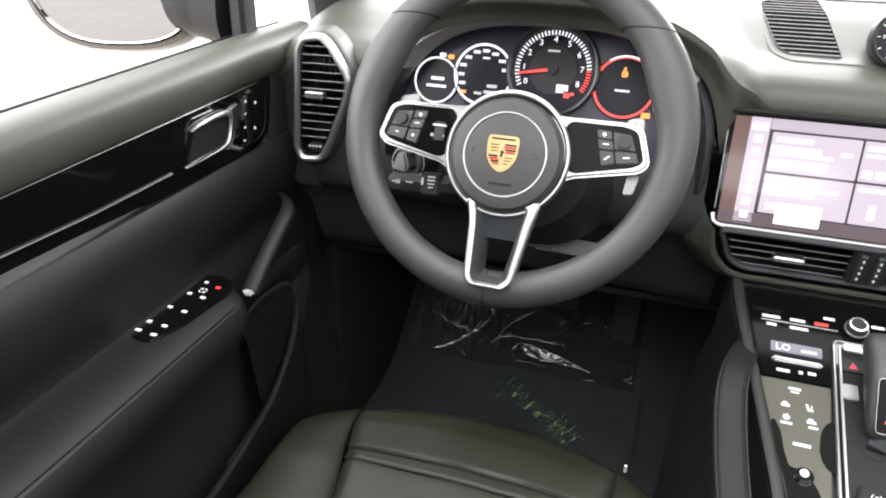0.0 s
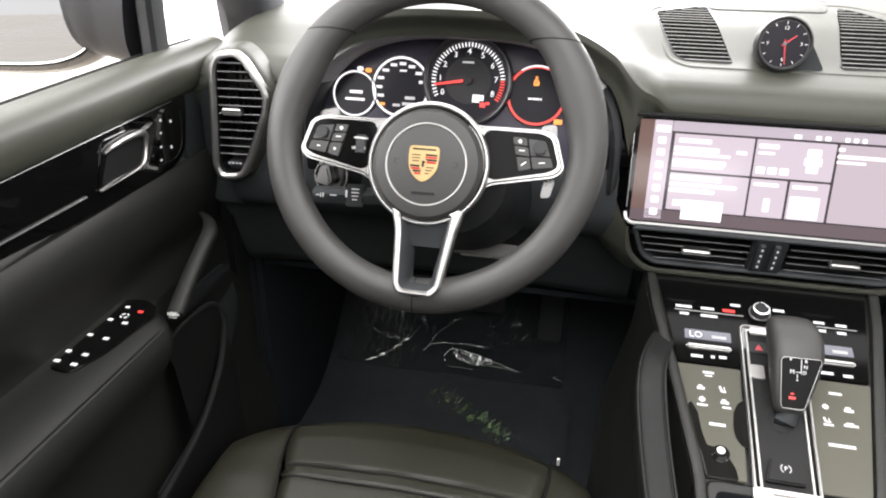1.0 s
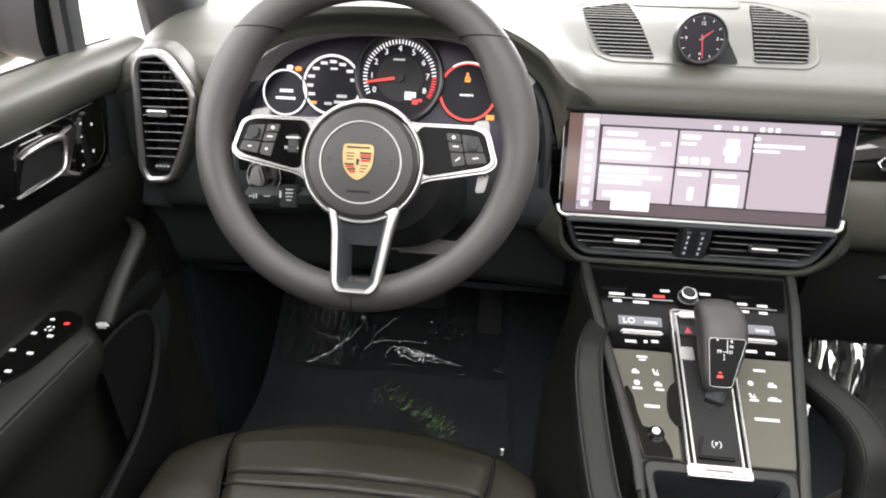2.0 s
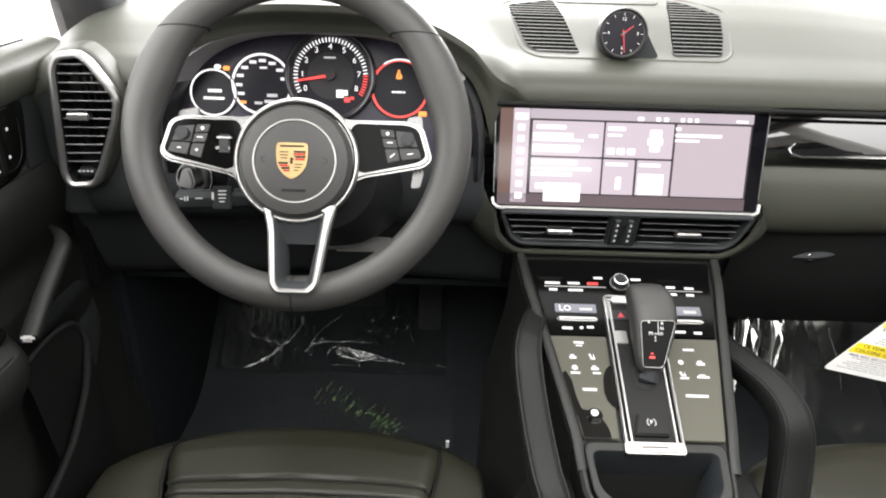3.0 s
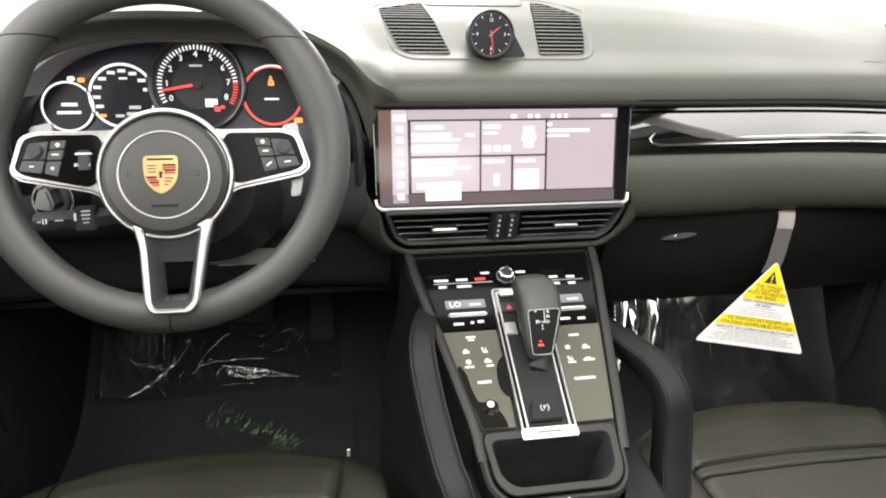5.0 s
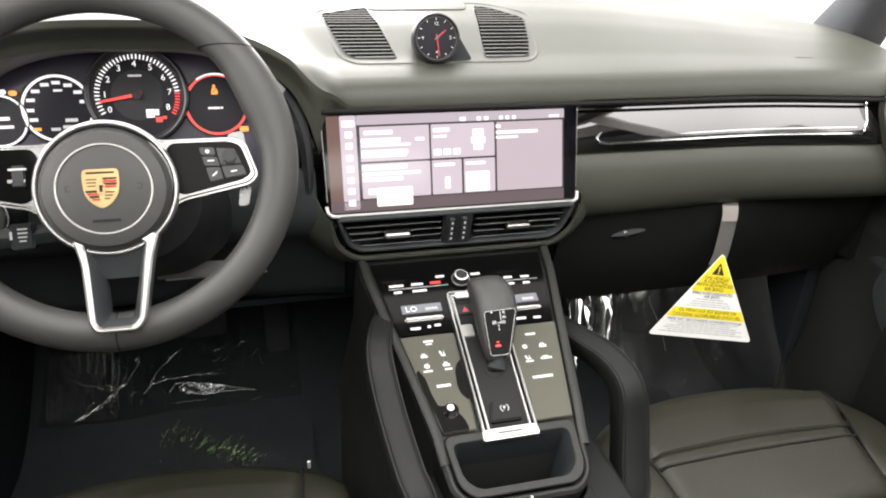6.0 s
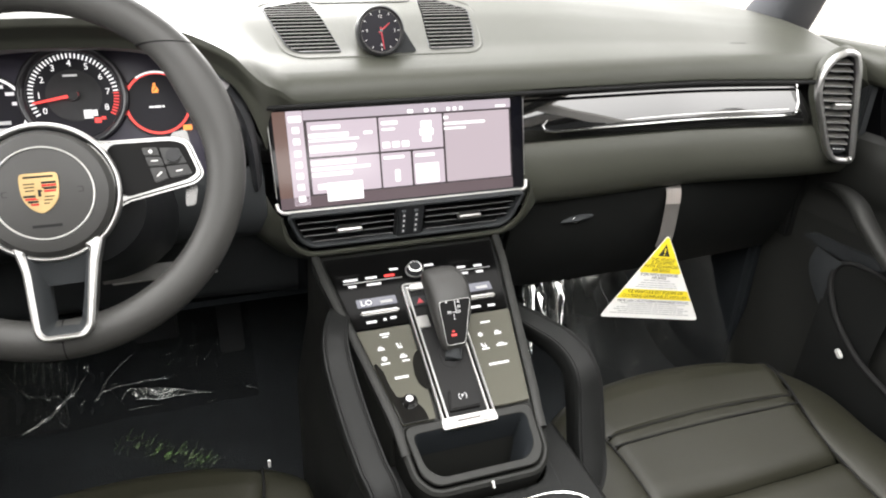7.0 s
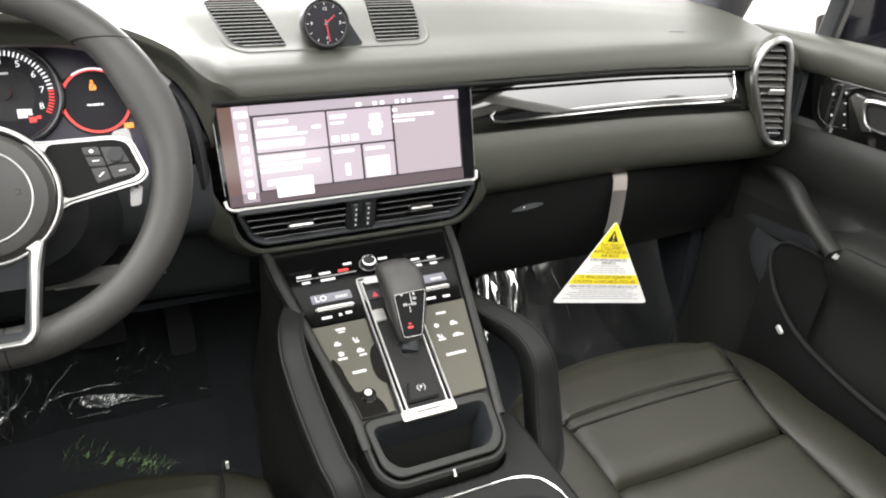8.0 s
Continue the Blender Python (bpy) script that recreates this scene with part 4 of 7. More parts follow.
for x, y, w, h, mm in ((0.0078, 0.0085, 0.0120, 0.0020, thread), (0.0078, 0.0060, 0.0120, 0.0020, red_enamel), (0.0078, 0.0035, 0.0118, 0.0020, thread), (0.0075, 0.0010, 0.0112, 0.0020, red_enamel), (-0.0078, -0.0030, 0.0112, 0.0020, thread), (-0.0072, -0.0055, 0.0100, 0.0020, red_enamel), (-0.0062, -0.0080, 0.0084, 0.0020, thread), (-0.0050, -0.0105, 0.0064, 0.0018, red_enamel),
                       (-0.0080, 0.0080, 0.0090, 0.0010, thread), (-0.0080, 0.0050, 0.0080, 0.0010, thread), (-0.0080, 0.0020, 0.0070, 0.0010, thread), (0.0070, -0.0040, 0.0085, 0.0010, thread), (0.0060, -0.0070, 0.0065, 0.0010, thread), (0.0045, -0.0100, 0.0045, 0.0010, thread),
                       (0.0, -0.001, 0.0070, 0.0090, gold), (0.0, -0.0006, 0.0024, 0.0062, thread), (0.0012, 0.0012, 0.0024, 0.0014, thread), (0, 0.0140, 0.024, 0.0018, thread)):
    part("badge_field", box((w, h, 0.0006), HUB @ mv(-0.002 + x, 0.0005 + y, 0.0202 + (0.0007 if abs(x) < 0.002 and w < 0.0075 else 0) + (0.0004 if mm is thread and w < 0.003 else 0)), 0.0001, 1), mm, crest)


def spoke_plate(s):
    """A side spoke: satin frame, dark button field and its buttons. s: -1 on the left, 1 on the right."""
    outline = rounded([(s * x, y) for x, y in ((-0.1395, -0.0175), (-0.1290, 0.0160), (-0.114, 0.0205), (-0.052, 0.0205), (-0.040, 0.0235), (-0.040, -0.052), (-0.058, -0.0445), (-0.068, -0.0385), (-0.131, -0.0260))], 0.010, 5)
    if s > 0:
        outline = outline[::-1]
    inner = rounded([(s * x, y) for x, y in ((-0.1335, -0.0155), (-0.1245, 0.0125), (-0.113, 0.0165), (-0.060, 0.0165), (-0.0545, 0.008), (-0.0630, -0.031), (-0.070, -0.0335), (-0.1245, -0.0215))], 0.006, 4)
    if s > 0:
        inner = inner[::-1]
    sp = part("spoke", prism(outline, 0.012, WP @ mv(SPX, 0, -0.006), 0.0035, 3), spoke_silver, wheel, "satin silver side spoke")
    part("button_field", prism(inner, 0.0015, WP @ mv(SPX, 0, 0.0058), 0.0005), panel_black, sp)
    part("spoke_core", prism(shrunk(outline, 0.004), 0.02, WP @ mv(SPX, 0, -0.026), 0.004), dark_plastic, sp)
    return sp


left = spoke_plate(1)
right = spoke_plate(-1)


def key(poly, parent, z=0.0072, marks=(), mm=None):
    pl = rounded(poly, 0.0016, 3)
    area = sum(pl[i][0] * pl[(i + 1) % len(pl)][1] - pl[(i + 1) % len(pl)][0] * pl[i][1] for i in range(len(pl)))
    part("button", prism(pl if area > 0 else pl[::-1], 0.0022, WP @ mv(SPX, 0, z), 0.0006), key_black, parent)
    cx, cy = sum(p[0] for p in poly) / len(poly), sum(p[1] for p in poly) / len(poly)
    for x, y, w, h, a in marks:
        part("button_mark", box((w, h, 0.0003), WP @ mv(SPX + cx + x, cy + y, z + 0.0024, a), 0), white_plastic if mm is None else mm, parent)


for s, sp in ((1, left), (-1, right)):
    xr = lambda x: s * x
    key([(xr(-0.1245), -0.006), (xr(-0.1185), 0.0085), (xr(-0.1015), 0.0100), (xr(-0.1050), -0.0065)], sp)
    key([(xr(-0.0995), 0.0105), (xr(-0.0860), 0.0110), (xr(-0.0875), 0.0035), (xr(-0.1012), 0.0025)], sp, marks=((0, 0, 0.003, 0.003, 45),))
    key([(xr(-0.1018), 0.0012), (xr(-0.0880), 0.0022), (xr(-0.0905), -0.0070), (xr(-0.1040), -0.0075)], sp, marks=((0, 0.0006, 0.006, 0.0010, 0),))
    key([(xr(-0.1285), -0.0170), (xr(-0.1250), -0.0075), (xr(-0.1055), -0.0080), (xr(-0.1085), -0.0198)], sp, marks=((0, 0, 0.0038, 0.0009, 0), ) if s > 0 else ((0, 0, 0.006, 0.0010, 8),))
    key([(xr(-0.1065), -0.0200), (xr(-0.1040), -0.0088), (xr(-0.0910), -0.0085), (xr(-0.0945), -0.0228)], sp, marks=((0, 0, 0.0032, 0.0009, 0), (0, 0, 0.0009, 0.0032, 0)) if s > 0 else ((0, 0, 0.006, 0.0012, 40),))
    part("rocker_knob", disc(0.0068, 0.0045, WP @ mv(SPX + xr(-0.1135), 0.0015, 0.0085), 24, 0.001), dark_plastic, sp)
part("scroll_roller", box((0.0155, 0.024, 0.007), WP @ mv(SPX - 0.0715, -0.008, 0.0065), 0.003, 3), dark_plastic, left)
part("roller_band", box((0.0150, 0.0022, 0.0076), WP @ mv(SPX - 0.0715, -0.0020, 0.0068), 0.0004, 1), silver, left)
part("roller_band", box((0.0150, 0.0040, 0.0060), WP @ mv(SPX - 0.0730, -0.0125, 0.0070), 0.0006, 1), spoke_silver, left)

o = rounded([(-0.0350, -0.0660), (0.0415, -0.0660), (0.0345, -0.0930), (0.0262, -0.1490), (0.0190, -0.1572), (-0.0165, -0.1570), (-0.0228, -0.1490), (-0.0276, -0.0930)], 0.006, 5)
i1 = rounded([(-0.0240, -0.0750), (0.0290, -0.0750), (0.0262, -0.0960), (0.0200, -0.1465), (0.0150, -0.1520), (-0.0130, -0.1520), (-0.0172, -0.1465), (-0.0208, -0.0960)], 0.003, 5)
i2 = rounded([(-0.0100, -0.1080), (0.0195, -0.1080), (0.0190, -0.1110), (0.0140, -0.1405), (0.0105, -0.1425), (-0.0060, -0.1425), (-0.0085, -0.1405), (-0.0100, -0.1110)], 0.003, 5)
TILT = WP @ mv(0, 0, 0.0060 - 0.0125) @ Matrix(((1, 0, 0, 0), (0, 1, 0, 0), (0, -0.155, 1, 0), (0, 0, 0, 1)))
low = part("spoke", band(o, i1, 0.007, TILT, None, 0.002, -0.012), silver, wheel, "satin silver lower spoke with an open middle")
part("spoke_well", loft([[TILT @ Vector((x, y, z)) for x, y in q] for q, z in ((i1, 0.0050), (shrunk(i1, 0.002), 0.0030), (i2, -0.010), (i2, -0.024))], True, False), soft_black, low)
for s in (-1, 1):
    high = [(-0.108, 0.006), (-0.130, 0.010), (-0.129, 0.0325), (-0.107, 0.0370)] if s < 0 else [(0.108, 0.006), (0.130, 0.010), (0.1270, 0.0345), (0.1120, 0.0320)]
    part("shift_paddle", prism(rounded(high[:: s], 0.004, 3), 0.004, WP @ mv(SPX, -0.004, -0.022), 0.001), paddle_metal, wheel, "satin grey gearshift paddle")
    if s < 0:
        continue
    part("shift_paddle", prism(rounded([(s * 0.117, -0.046), (s * 0.127, -0.045), (s * 0.131, -0.026), (s * 0.120, -0.024)][:: (1 if s > 0 else -1)], 0.003, 3), 0.004, WP @ mv(SPX, 0, -0.024), 0.001), paddle_metal, wheel)

# ---- column, stalks and switches behind the wheel ----
column = empty("steering_column", "dark plastic steering column shroud with control stalks", "steering column", at=(-0.387, -0.05, 0.70))
part("shroud", loft([[WP @ Vector((0.003 + a * math.cos(t), -0.035 + b * math.sin(t), z)) for t in [2 * math.pi * i / 28 for i in range(28)]] for a, b, z in ((0.050, 0.045, -0.045), (0.072, 0.060, -0.06), (0.085, 0.070, -0.12), (0.10, 0.08, -0.21))]), dark_plastic, column)
stalk = part("control_stalk", tube([WP @ Vector(p) for p in ((-0.05, -0.056, -0.075), (-0.105, -0.0605, -0.075), (-0.150, -0.0620, -0.073))], 0.012, 0.009, 12, power=3), soft_black, column, "dark control stalk with white markings")
for x, y, w, h in ((-0.1165, -0.0615, 0.004, 0.0012), (-0.1125, -0.0615, 0.0010, 0.005), (-0.1095, -0.0612, 0.0010, 0.005), (-0.097, -0.0605, 0.008, 0.0010), (-0.0815, -0.0575, 0.0022, 0.008), (-0.071, -0.0515, 0.009, 0.0015), (-0.071, -0.0555, 0.009, 0.0015), (-0.071, -0.0595, 0.008, 0.0013), (-0.071, -0.0635, 0.006, 0.0013)):
    part("stalk_mark", box((w, h, 0.0005), WP @ mv(x - 0.0265, y - 0.001, -0.0615, 2), 0), white_plastic, stalk)
part("stalk_pad", prism(rrect(0.022, 0.026, 0.003, 3), 0.010, WP @ mv(-0.0985, -0.0595, -0.0725, 2), 0.002), soft_black, stalk)
switch = empty("ignition_switch", "chrome ignition switch in a dark round surround", "ignition switch", at=(-0.53, 0.02, 0.72))
IG = frame_of((-0.5400, -0.030, 0.7390), (1, 0, 0), (0, 0.3, 0.95))
part("surround", loft([[IG @ Vector((r * math.cos(t), r * math.sin(t), z)) for t in [2 * math.pi * i / 32 for i in range(32)]] for r, z in ((0.026, -0.06), (0.024, -0.006), (0.022, 0.0), (0.019, 0.001), (0.018, -0.003))]), gloss, switch)
part("knob", prism(rounded([(-0.016, -0.008), (-0.010, 0.012), (0.0, 0.014), (0.006, -0.006), (0.0, -0.012)], 0.004, 4), 0.02, IG @ mv(0, 0, -0.004), 0.003), paddle_metal, switch, "satin silver twist knob")
part("chrome_ring", hoop(0.0205, 0.0222, 0.0015, IG @ mv(0, 0, 0.0002), 40), spoke_silver, switch)
cover = loft([[(x, 0.0485 + 0.010 * f, z0 + 0.0185 * f) for f in (0, 0.3, 0.8, 1.0)] for x, z0 in ((-0.395, 0.6085), (-0.36, 0.6080), (-0.32, 0.6065), (-0.292, 0.6050))], False, False)
part("column_cover", cover, vent_mid, column, "grey lower cover of the column")
part("lower_trim", box((0.13, 0.006, 0.003), pose(-0.320, 0.052, 0.6065), 0.001), silver, column, "slim silver edge under the column")

# ---- centre console ----
console = empty("centre_console", "sloping centre console with gloss black panels and touch keys", "centre console", at=(0, -0.2, 0.08))
HW = [(0.0, 0.1245), (0.112, 0.1035), (0.247, 0.0790), (0.315, 0.0720)]


def cpt(x, v, h=0.0):
    return CONSOLE @ Vector((x, -v, h))


body = []
for v, sink in ((-0.05, 0), (0.0, 0), (0.06, 0), (0.112, 0), (0.18, 0), (0.247, 0), (0.252, 0.17), (0.30, 0.17), (0.324, 0.17), (0.328, 0.06), (0.335, 0.06), (0.338, 0), (0.36, 0), (0.42, 0), (0.55, 0), (0.85, 0)):
    w = lerp_table(HW, v) + 0.010
    if v <= 0.335:
        top = [cpt(w, v)]
        y, z = top[0].y, top[0].z
        bow = 0.020 if v > 0.30 else 0
    else:
        y, z = cpt(0, 0.335).y - (v - 0.335), cpt(0, 0.335).z - 0.085 - 0.005 * smooth(0.335, 0.5, v)
        w = 0.108 + 0.020 * smooth(0.34, 0.44, v)
    zz = z - 0.004 - sink
    ring = []
    for s in (1, -1):
        side = [(s * (w - 0.006), zz), (s * w, zz - 0.006), (s * (w + 0.002), zz - 0.03), (s * (w + 0.006), zz - 0.10), (s * (w + 0.03), zz - 0.22), (s * (w + 0.035), 0.07)]
        ring += side[::-1] if s > 0 else side
    body.append([(x, y, z2) for x, z2 in ring])
part("body", loft(body), door_skin, console, "leather-sided console body")

rail = {}
for s in (-1, 1):
    pts = [cpt(s * (lerp_table(HW, v) + 0.006), v, 0.001 - 0.009 * smooth(0.235, 0.28, v)) for v in (-0.02, 0.03, 0.08, 0.112, 0.16, 0.20, 0.235, 0.25, 0.265, 0.28)]
    part("side_rail", tube(pts, 0.0060, 0.006, 10, up=(0, -0.36, 0.93), power=3), door_skin, console, "dark padded edge rail")


def panel(name, x0, v0, x1, v1, material, h=0.003, label="", parent=None, skew=True):
    """A plate between two v on the slope, following the taper on its outer side."""
    def q(x, v):
        if not skew:
            return x
        k = lerp_table(HW, v) / lerp_table(HW, (v0 + v1) / 2)
        return x * k if abs(x) > 0.06 else x
    o = rounded([(q(x0, v1), -v1), (q(x1, v1), -v1), (q(x1, v0), -v0), (q(x0, v0), -v0)], 0.0025, 3)
    return part(name, prism(o, h, CONSOLE @ mv(0, 0, -0.001), 0.0008), material, parent or console, label)


def sign(x, v, w, h, k):
    """A small lit sign: a bar for writing, or strokes that make up a seat, a fan or a car."""
    bm = bmesh.new()
    C = CONSOLE @ mv(x, -v, 0.0023)
    if h < 0.0045:
        return box((w, h * 0.8, 0.0004), C, 0.0001, 1, bm)
    if k % 3 == 0:
        box((w * 0.26, h * 0.9, 0.0004), C @ mv(-w * 0.22, h * 0.05, 0, 14), 0, 1, bm)
        box((w * 0.62, h * 0.30, 0.0004), C @ mv(w * 0.08, -h * 0.32, 0), 0, 1, bm)
        box((w * 0.10, h * 0.5, 0.0004), C @ mv(w * 0.22, h * 0.15, 0), 0, 1, bm)
    elif k % 3 == 1:
        for a in (0, 60, 120):
            box((w * 0.7, h * 0.26, 0.0004), C @ mv(0, 0, 0, a + 15), 0, 1, bm)
    else:
        box((w * 0.95, h * 0.42, 0.0004), C @ mv(0, -h * 0.14, 0), 0, 1, bm)
        box((w * 0.5, h * 0.36, 0.0004), C @ mv(-w * 0.05, h * 0.22, 0), 0, 1, bm)
    return bm


lit_readout = shader("lit_readout", (0.02, 0.02, 0.03), 0.15, emit=(0.70, 0.72, 0.88), strength=0.16)
climate = panel("climate_panel", -0.1120, -0.012, 0.1120, 0.1105, panel_black, 0.0028, "gloss black climate panel")
for s, nm in ((-1, "l"), (1, "r")):
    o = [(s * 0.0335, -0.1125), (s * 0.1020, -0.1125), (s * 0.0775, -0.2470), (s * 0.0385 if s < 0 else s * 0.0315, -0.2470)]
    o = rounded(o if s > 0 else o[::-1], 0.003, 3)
    keys = part("touch_panel", prism(o, 0.0032, CONSOLE @ mv(0, 0, -0.001), 0.0008), smoky, console, "glossy touch-key panel with the ceiling's sheen in its colour")
    marks = [(-0.0684, 0.1220, 0.012, 0.0036), (-0.0684, 0.1262, 0.008, 0.002), (-0.0777, 0.1424, 0.0085, 0.0075), (-0.0546, 0.1419, 0.0085, 0.0080), (-0.0771, 0.1575, 0.010, 0.0075), (-0.0535, 0.1575, 0.009, 0.0075), (-0.0771, 0.1645, 0.011, 0.0032), (-0.0520, 0.1645, 0.009, 0.0030), (-0.0630, 0.1864, 0.0165, 0.0042)] if s < 0 else [(0.0631, 0.1284, 0.013, 0.0036), (0.0502, 0.1462, 0.009, 0.0080), (0.0734, 0.1469, 0.010, 0.0080), (0.0493, 0.1625, 0.009, 0.0060), (0.0500, 0.1680, 0.010, 0.0028), (0.0723, 0.1652, 0.015, 0.0062), (0.0592, 0.1912, 0.026, 0.0042)]
    for i, (x, v, w, h) in enumerate(marks):
        part("key_mark", sign(x, v, w, h, i + (3 if s > 0 else 0)), glow_white, keys)
# roller recess, its outline stretched to take in a dark reflection
part("volume_recess_reflection", prism(rounded([(-0.0772, -0.2468), (-0.0465, -0.2468), (-0.0486, -0.2340), (-0.0570, -0.2180), (-0.0650, -0.2135), (-0.0755, -0.2120), (-0.0800, -0.1950), (-0.0825, -0.1745), (-0.0885, -0.1620), (-0.0920, -0.1650), (-0.0830, -0.2150)], 0.003, 3), 0.0030, CONSOLE @ mv(0, 0, 0.0004), 0.0006), gloss, console, "gloss black volume roller surround, widened as a dark reflection")
# no real part: a dark reflection on the panel, built as a plate
part("dark_reflection", prism(rounded([(-0.0322, -0.2090), (-0.0390, -0.2090), (-0.0455, -0.2000), (-0.0472, -0.1880), (-0.0455, -0.1690), (-0.0400, -0.1570), (-0.0322, -0.1520)][::-1], 0.004, 3), 0.0030, CONSOLE @ mv(0, 0, 0.0004), 0.0006), gloss, console, "gloss black patch drawn as a dark reflection beside the gate")
vr = part("volume_roller", disc(0.0085, 0.006, CONSOLE @ mv(-0.0625, -0.2205, 0.002), 24, 0.002), gloss, console, "gloss black volume roller with a lit sign")
part("lit_sign", disc(0.0042, 0.0006, CONSOLE @ mv(-0.0630, -0.2190, 0.0078), 16, 0), glow_white, vr)
for x0, x1, v in ((-0.1010, -0.0820, 0.0290), (-0.0715, -0.0560, 0.0288), (0.056, 0.068, 0.0315), (0.080, 0.092, 0.0325), (-0.0965, -0.0860, 0.0400), (-0.0720, -0.0530, 0.0402), (0.058, 0.068, 0.0430), (0.080, 0.090, 0.0435), (-0.0365, -0.0250, 0.0190), (0.012, 0.025, 0.0200), (-0.086, -0.073, 0.1005), (-0.064, -0.060, 0.0995), (-0.055, -0.047, 0.0985), (0.052, 0.066, 0.102), (0.076, 0.086, 0.103)):
    part("key_mark", box((x1 - x0, 0.0036, 0.0004), CONSOLE @ mv((x0 + x1) / 2, -v, 0.0018), 0.0001, 1), glow_white, climate)
part("key_mark", box((0.014, 0.0042, 0.0004), CONSOLE @ mv(-0.0390, -0.0288, 0.0018), 0.0001, 1), glow_red, climate)
for s in (-1, 1):
    part("silver_line", box((0.080, 0.0014, 0.001), CONSOLE @ mv(s * 0.0625, -0.0345 if s < 0 else -0.0375, 0.0018), 0.0003, 1), silver, climate)
    part("readout", prism(rrect(0.052, 0.0135, 0.001, 2), 0.0006, CONSOLE @ mv(s * 0.066, -0.070, 0.0018), 0), lit_readout, climate)
    part("readout_digits", text("LO", 0.0120, CONSOLE @ mv(-0.0795 if s < 0 else 0.0500, -0.0705, 0.0026)), glow_white, climate)
    part("readout_bar", box((0.016, 0.0042, 0.0004), CONSOLE @ mv(-0.0535 if s < 0 else 0.078, -0.0715, 0.0026), 0), glow_soft, climate)
    part("rocker", box((0.050, 0.0062, 0.007), CONSOLE @ mv(s * 0.0660, -0.0880, 0.003), 0.0022, 3), silver, climate, "satin silver temperature rocker")
knob = part("rotary_knob", loft([[CONSOLE @ Vector((-0.0050 + r * math.cos(t), -0.0300 + r * math.sin(t), z)) for t in [2 * math.pi * i / 36 for i in range(36)]] for r, z in ((0.0115, 0.0), (0.0115, 0.006), (0.0108, 0.008), (0.0102, 0.0135), (0.0094, 0.0145), (0.0085, 0.0145), (0.008, 0.0135))]), dark_plastic, console, "dark rotary knob with a chrome ring")
part("chrome_ring", hoop(0.0074, 0.0098, 0.0012, CONSOLE @ mv(-0.0050, -0.0300, 0.0142), 32), chrome, knob)
part("knob_ring", hoop(0.0112, 0.0124, 0.002, CONSOLE @ mv(-0.0050, -0.0300, 0.0055), 32), silver, knob)

so = rounded([(-0.0308, -0.0490), (0.0395, -0.0525), (0.0302, -0.2630), (-0.0340, -0.2630)], 0.010, 5)
si = shrunk(so, 0.0032)
gate = part("selector_gate", prism(si, 0.003, CONSOLE @ mv(0, 0, 0.0005), 0), thread, console, "dark selector gate")
part("gate_groove", band(shrunk(so, 0.0030), shrunk(so, 0.0066), 0.0042, CONSOLE, None, 0.0004), gloss, gate)
part("lower_recess", prism(rounded([(-0.0255, -0.2500), (0.0215, -0.2500), (0.0240, -0.209), (-0.0245, -0.209)], 0.002, 3), 0.0006, CONSOLE @ mv(0, 0, 0.0033), 0.0002), thread, gate)
part("gate_frame", band(so, si, 0.0065, CONSOLE, None, 0.0012), silver, gate, "satin silver gate frame")
part("inner_frame", band(shrunk(so, 0.0066), shrunk(so, 0.0090), 0.0058, CONSOLE, None, 0.0006), bright_satin, gate)
part("parking_button", prism(rounded([(-0.0225, -0.2450), (0.0160, -0.2450), (0.0150, -0.2175), (-0.0150, -0.2175)], 0.003, 3), 0.007, CONSOLE @ mv(0, 0, 0.003), 0.003, 3), thread, gate, "dark parking brake button with a white sign")
part("parking_sign", text("P", 0.0065, CONSOLE @ mv(-0.0025, -0.2300, 0.0102)), glow_white, gate)
for a0 in (-55, 125):
    part("parking_sign", hoop(0.0044, 0.0051, 0.0003, CONSOLE @ mv(-0.0025, -0.2300, 0.0101), 16, a0, a0 + 110), glow_white, gate)
part("hazard_button", prism(rrect(0.022, 0.016, 0.002, 3, -0.011, -0.081), 0.003, CONSOLE @ mv(0, 0, 0.003), 0.0008), soft_black, gate)
part("hazard_sign", prism([(-0.016, -0.0855), (-0.007, -0.0855), (-0.0115, -0.0770)], 0.0004, CONSOLE @ mv(0, 0, 0.0061), 0), dull_red, gate)
part("lit_key", box((0.018, 0.010, 0.004), CONSOLE @ mv(-0.0100, -0.0580, 0.005), 0.001), silver, gate)
part("lit_key", box((0.014, 0.018, 0.005), CONSOLE @ mv(-0.0160, -0.1150, 0.005), 0.001), bright_satin, gate)
part("sill_plate", prism(rounded([(-0.0350, -0.2645), (0.0305, -0.2645), (0.0310, -0.2510), (-0.0345, -0.2510)], 0.003, 3), 0.009, CONSOLE @ mv(0, 0, -0.002), 0.002), silver, console, "satin silver plate at the end of the gate")
part("plate_script", box((0.028, 0.0026, 0.0003), CONSOLE @ mv(-0.003, -0.2578, 0.0071), 0), shell_grey, console)

tray_o = rounded([(-0.0785, -0.2505), (0.0760, -0.2505), (0.0700, -0.3080), (0.0560, -0.3240), (-0.0600, -0.3240), (-0.0735, -0.3080)], 0.012, 5)
tray_i = rounded([(-0.0705, -0.2605), (0.0665, -0.2605), (0.0612, -0.3010), (0.0480, -0.3150), (-0.0525, -0.3150), (-0.0660, -0.3010)], 0.010, 5)
tray = part("storage_tray", band(tray_o, tray_i, 0.0035, CONSOLE @ mv(0, 0, -0.002), None, 0.001), door_skin, console, "open dark storage tray")
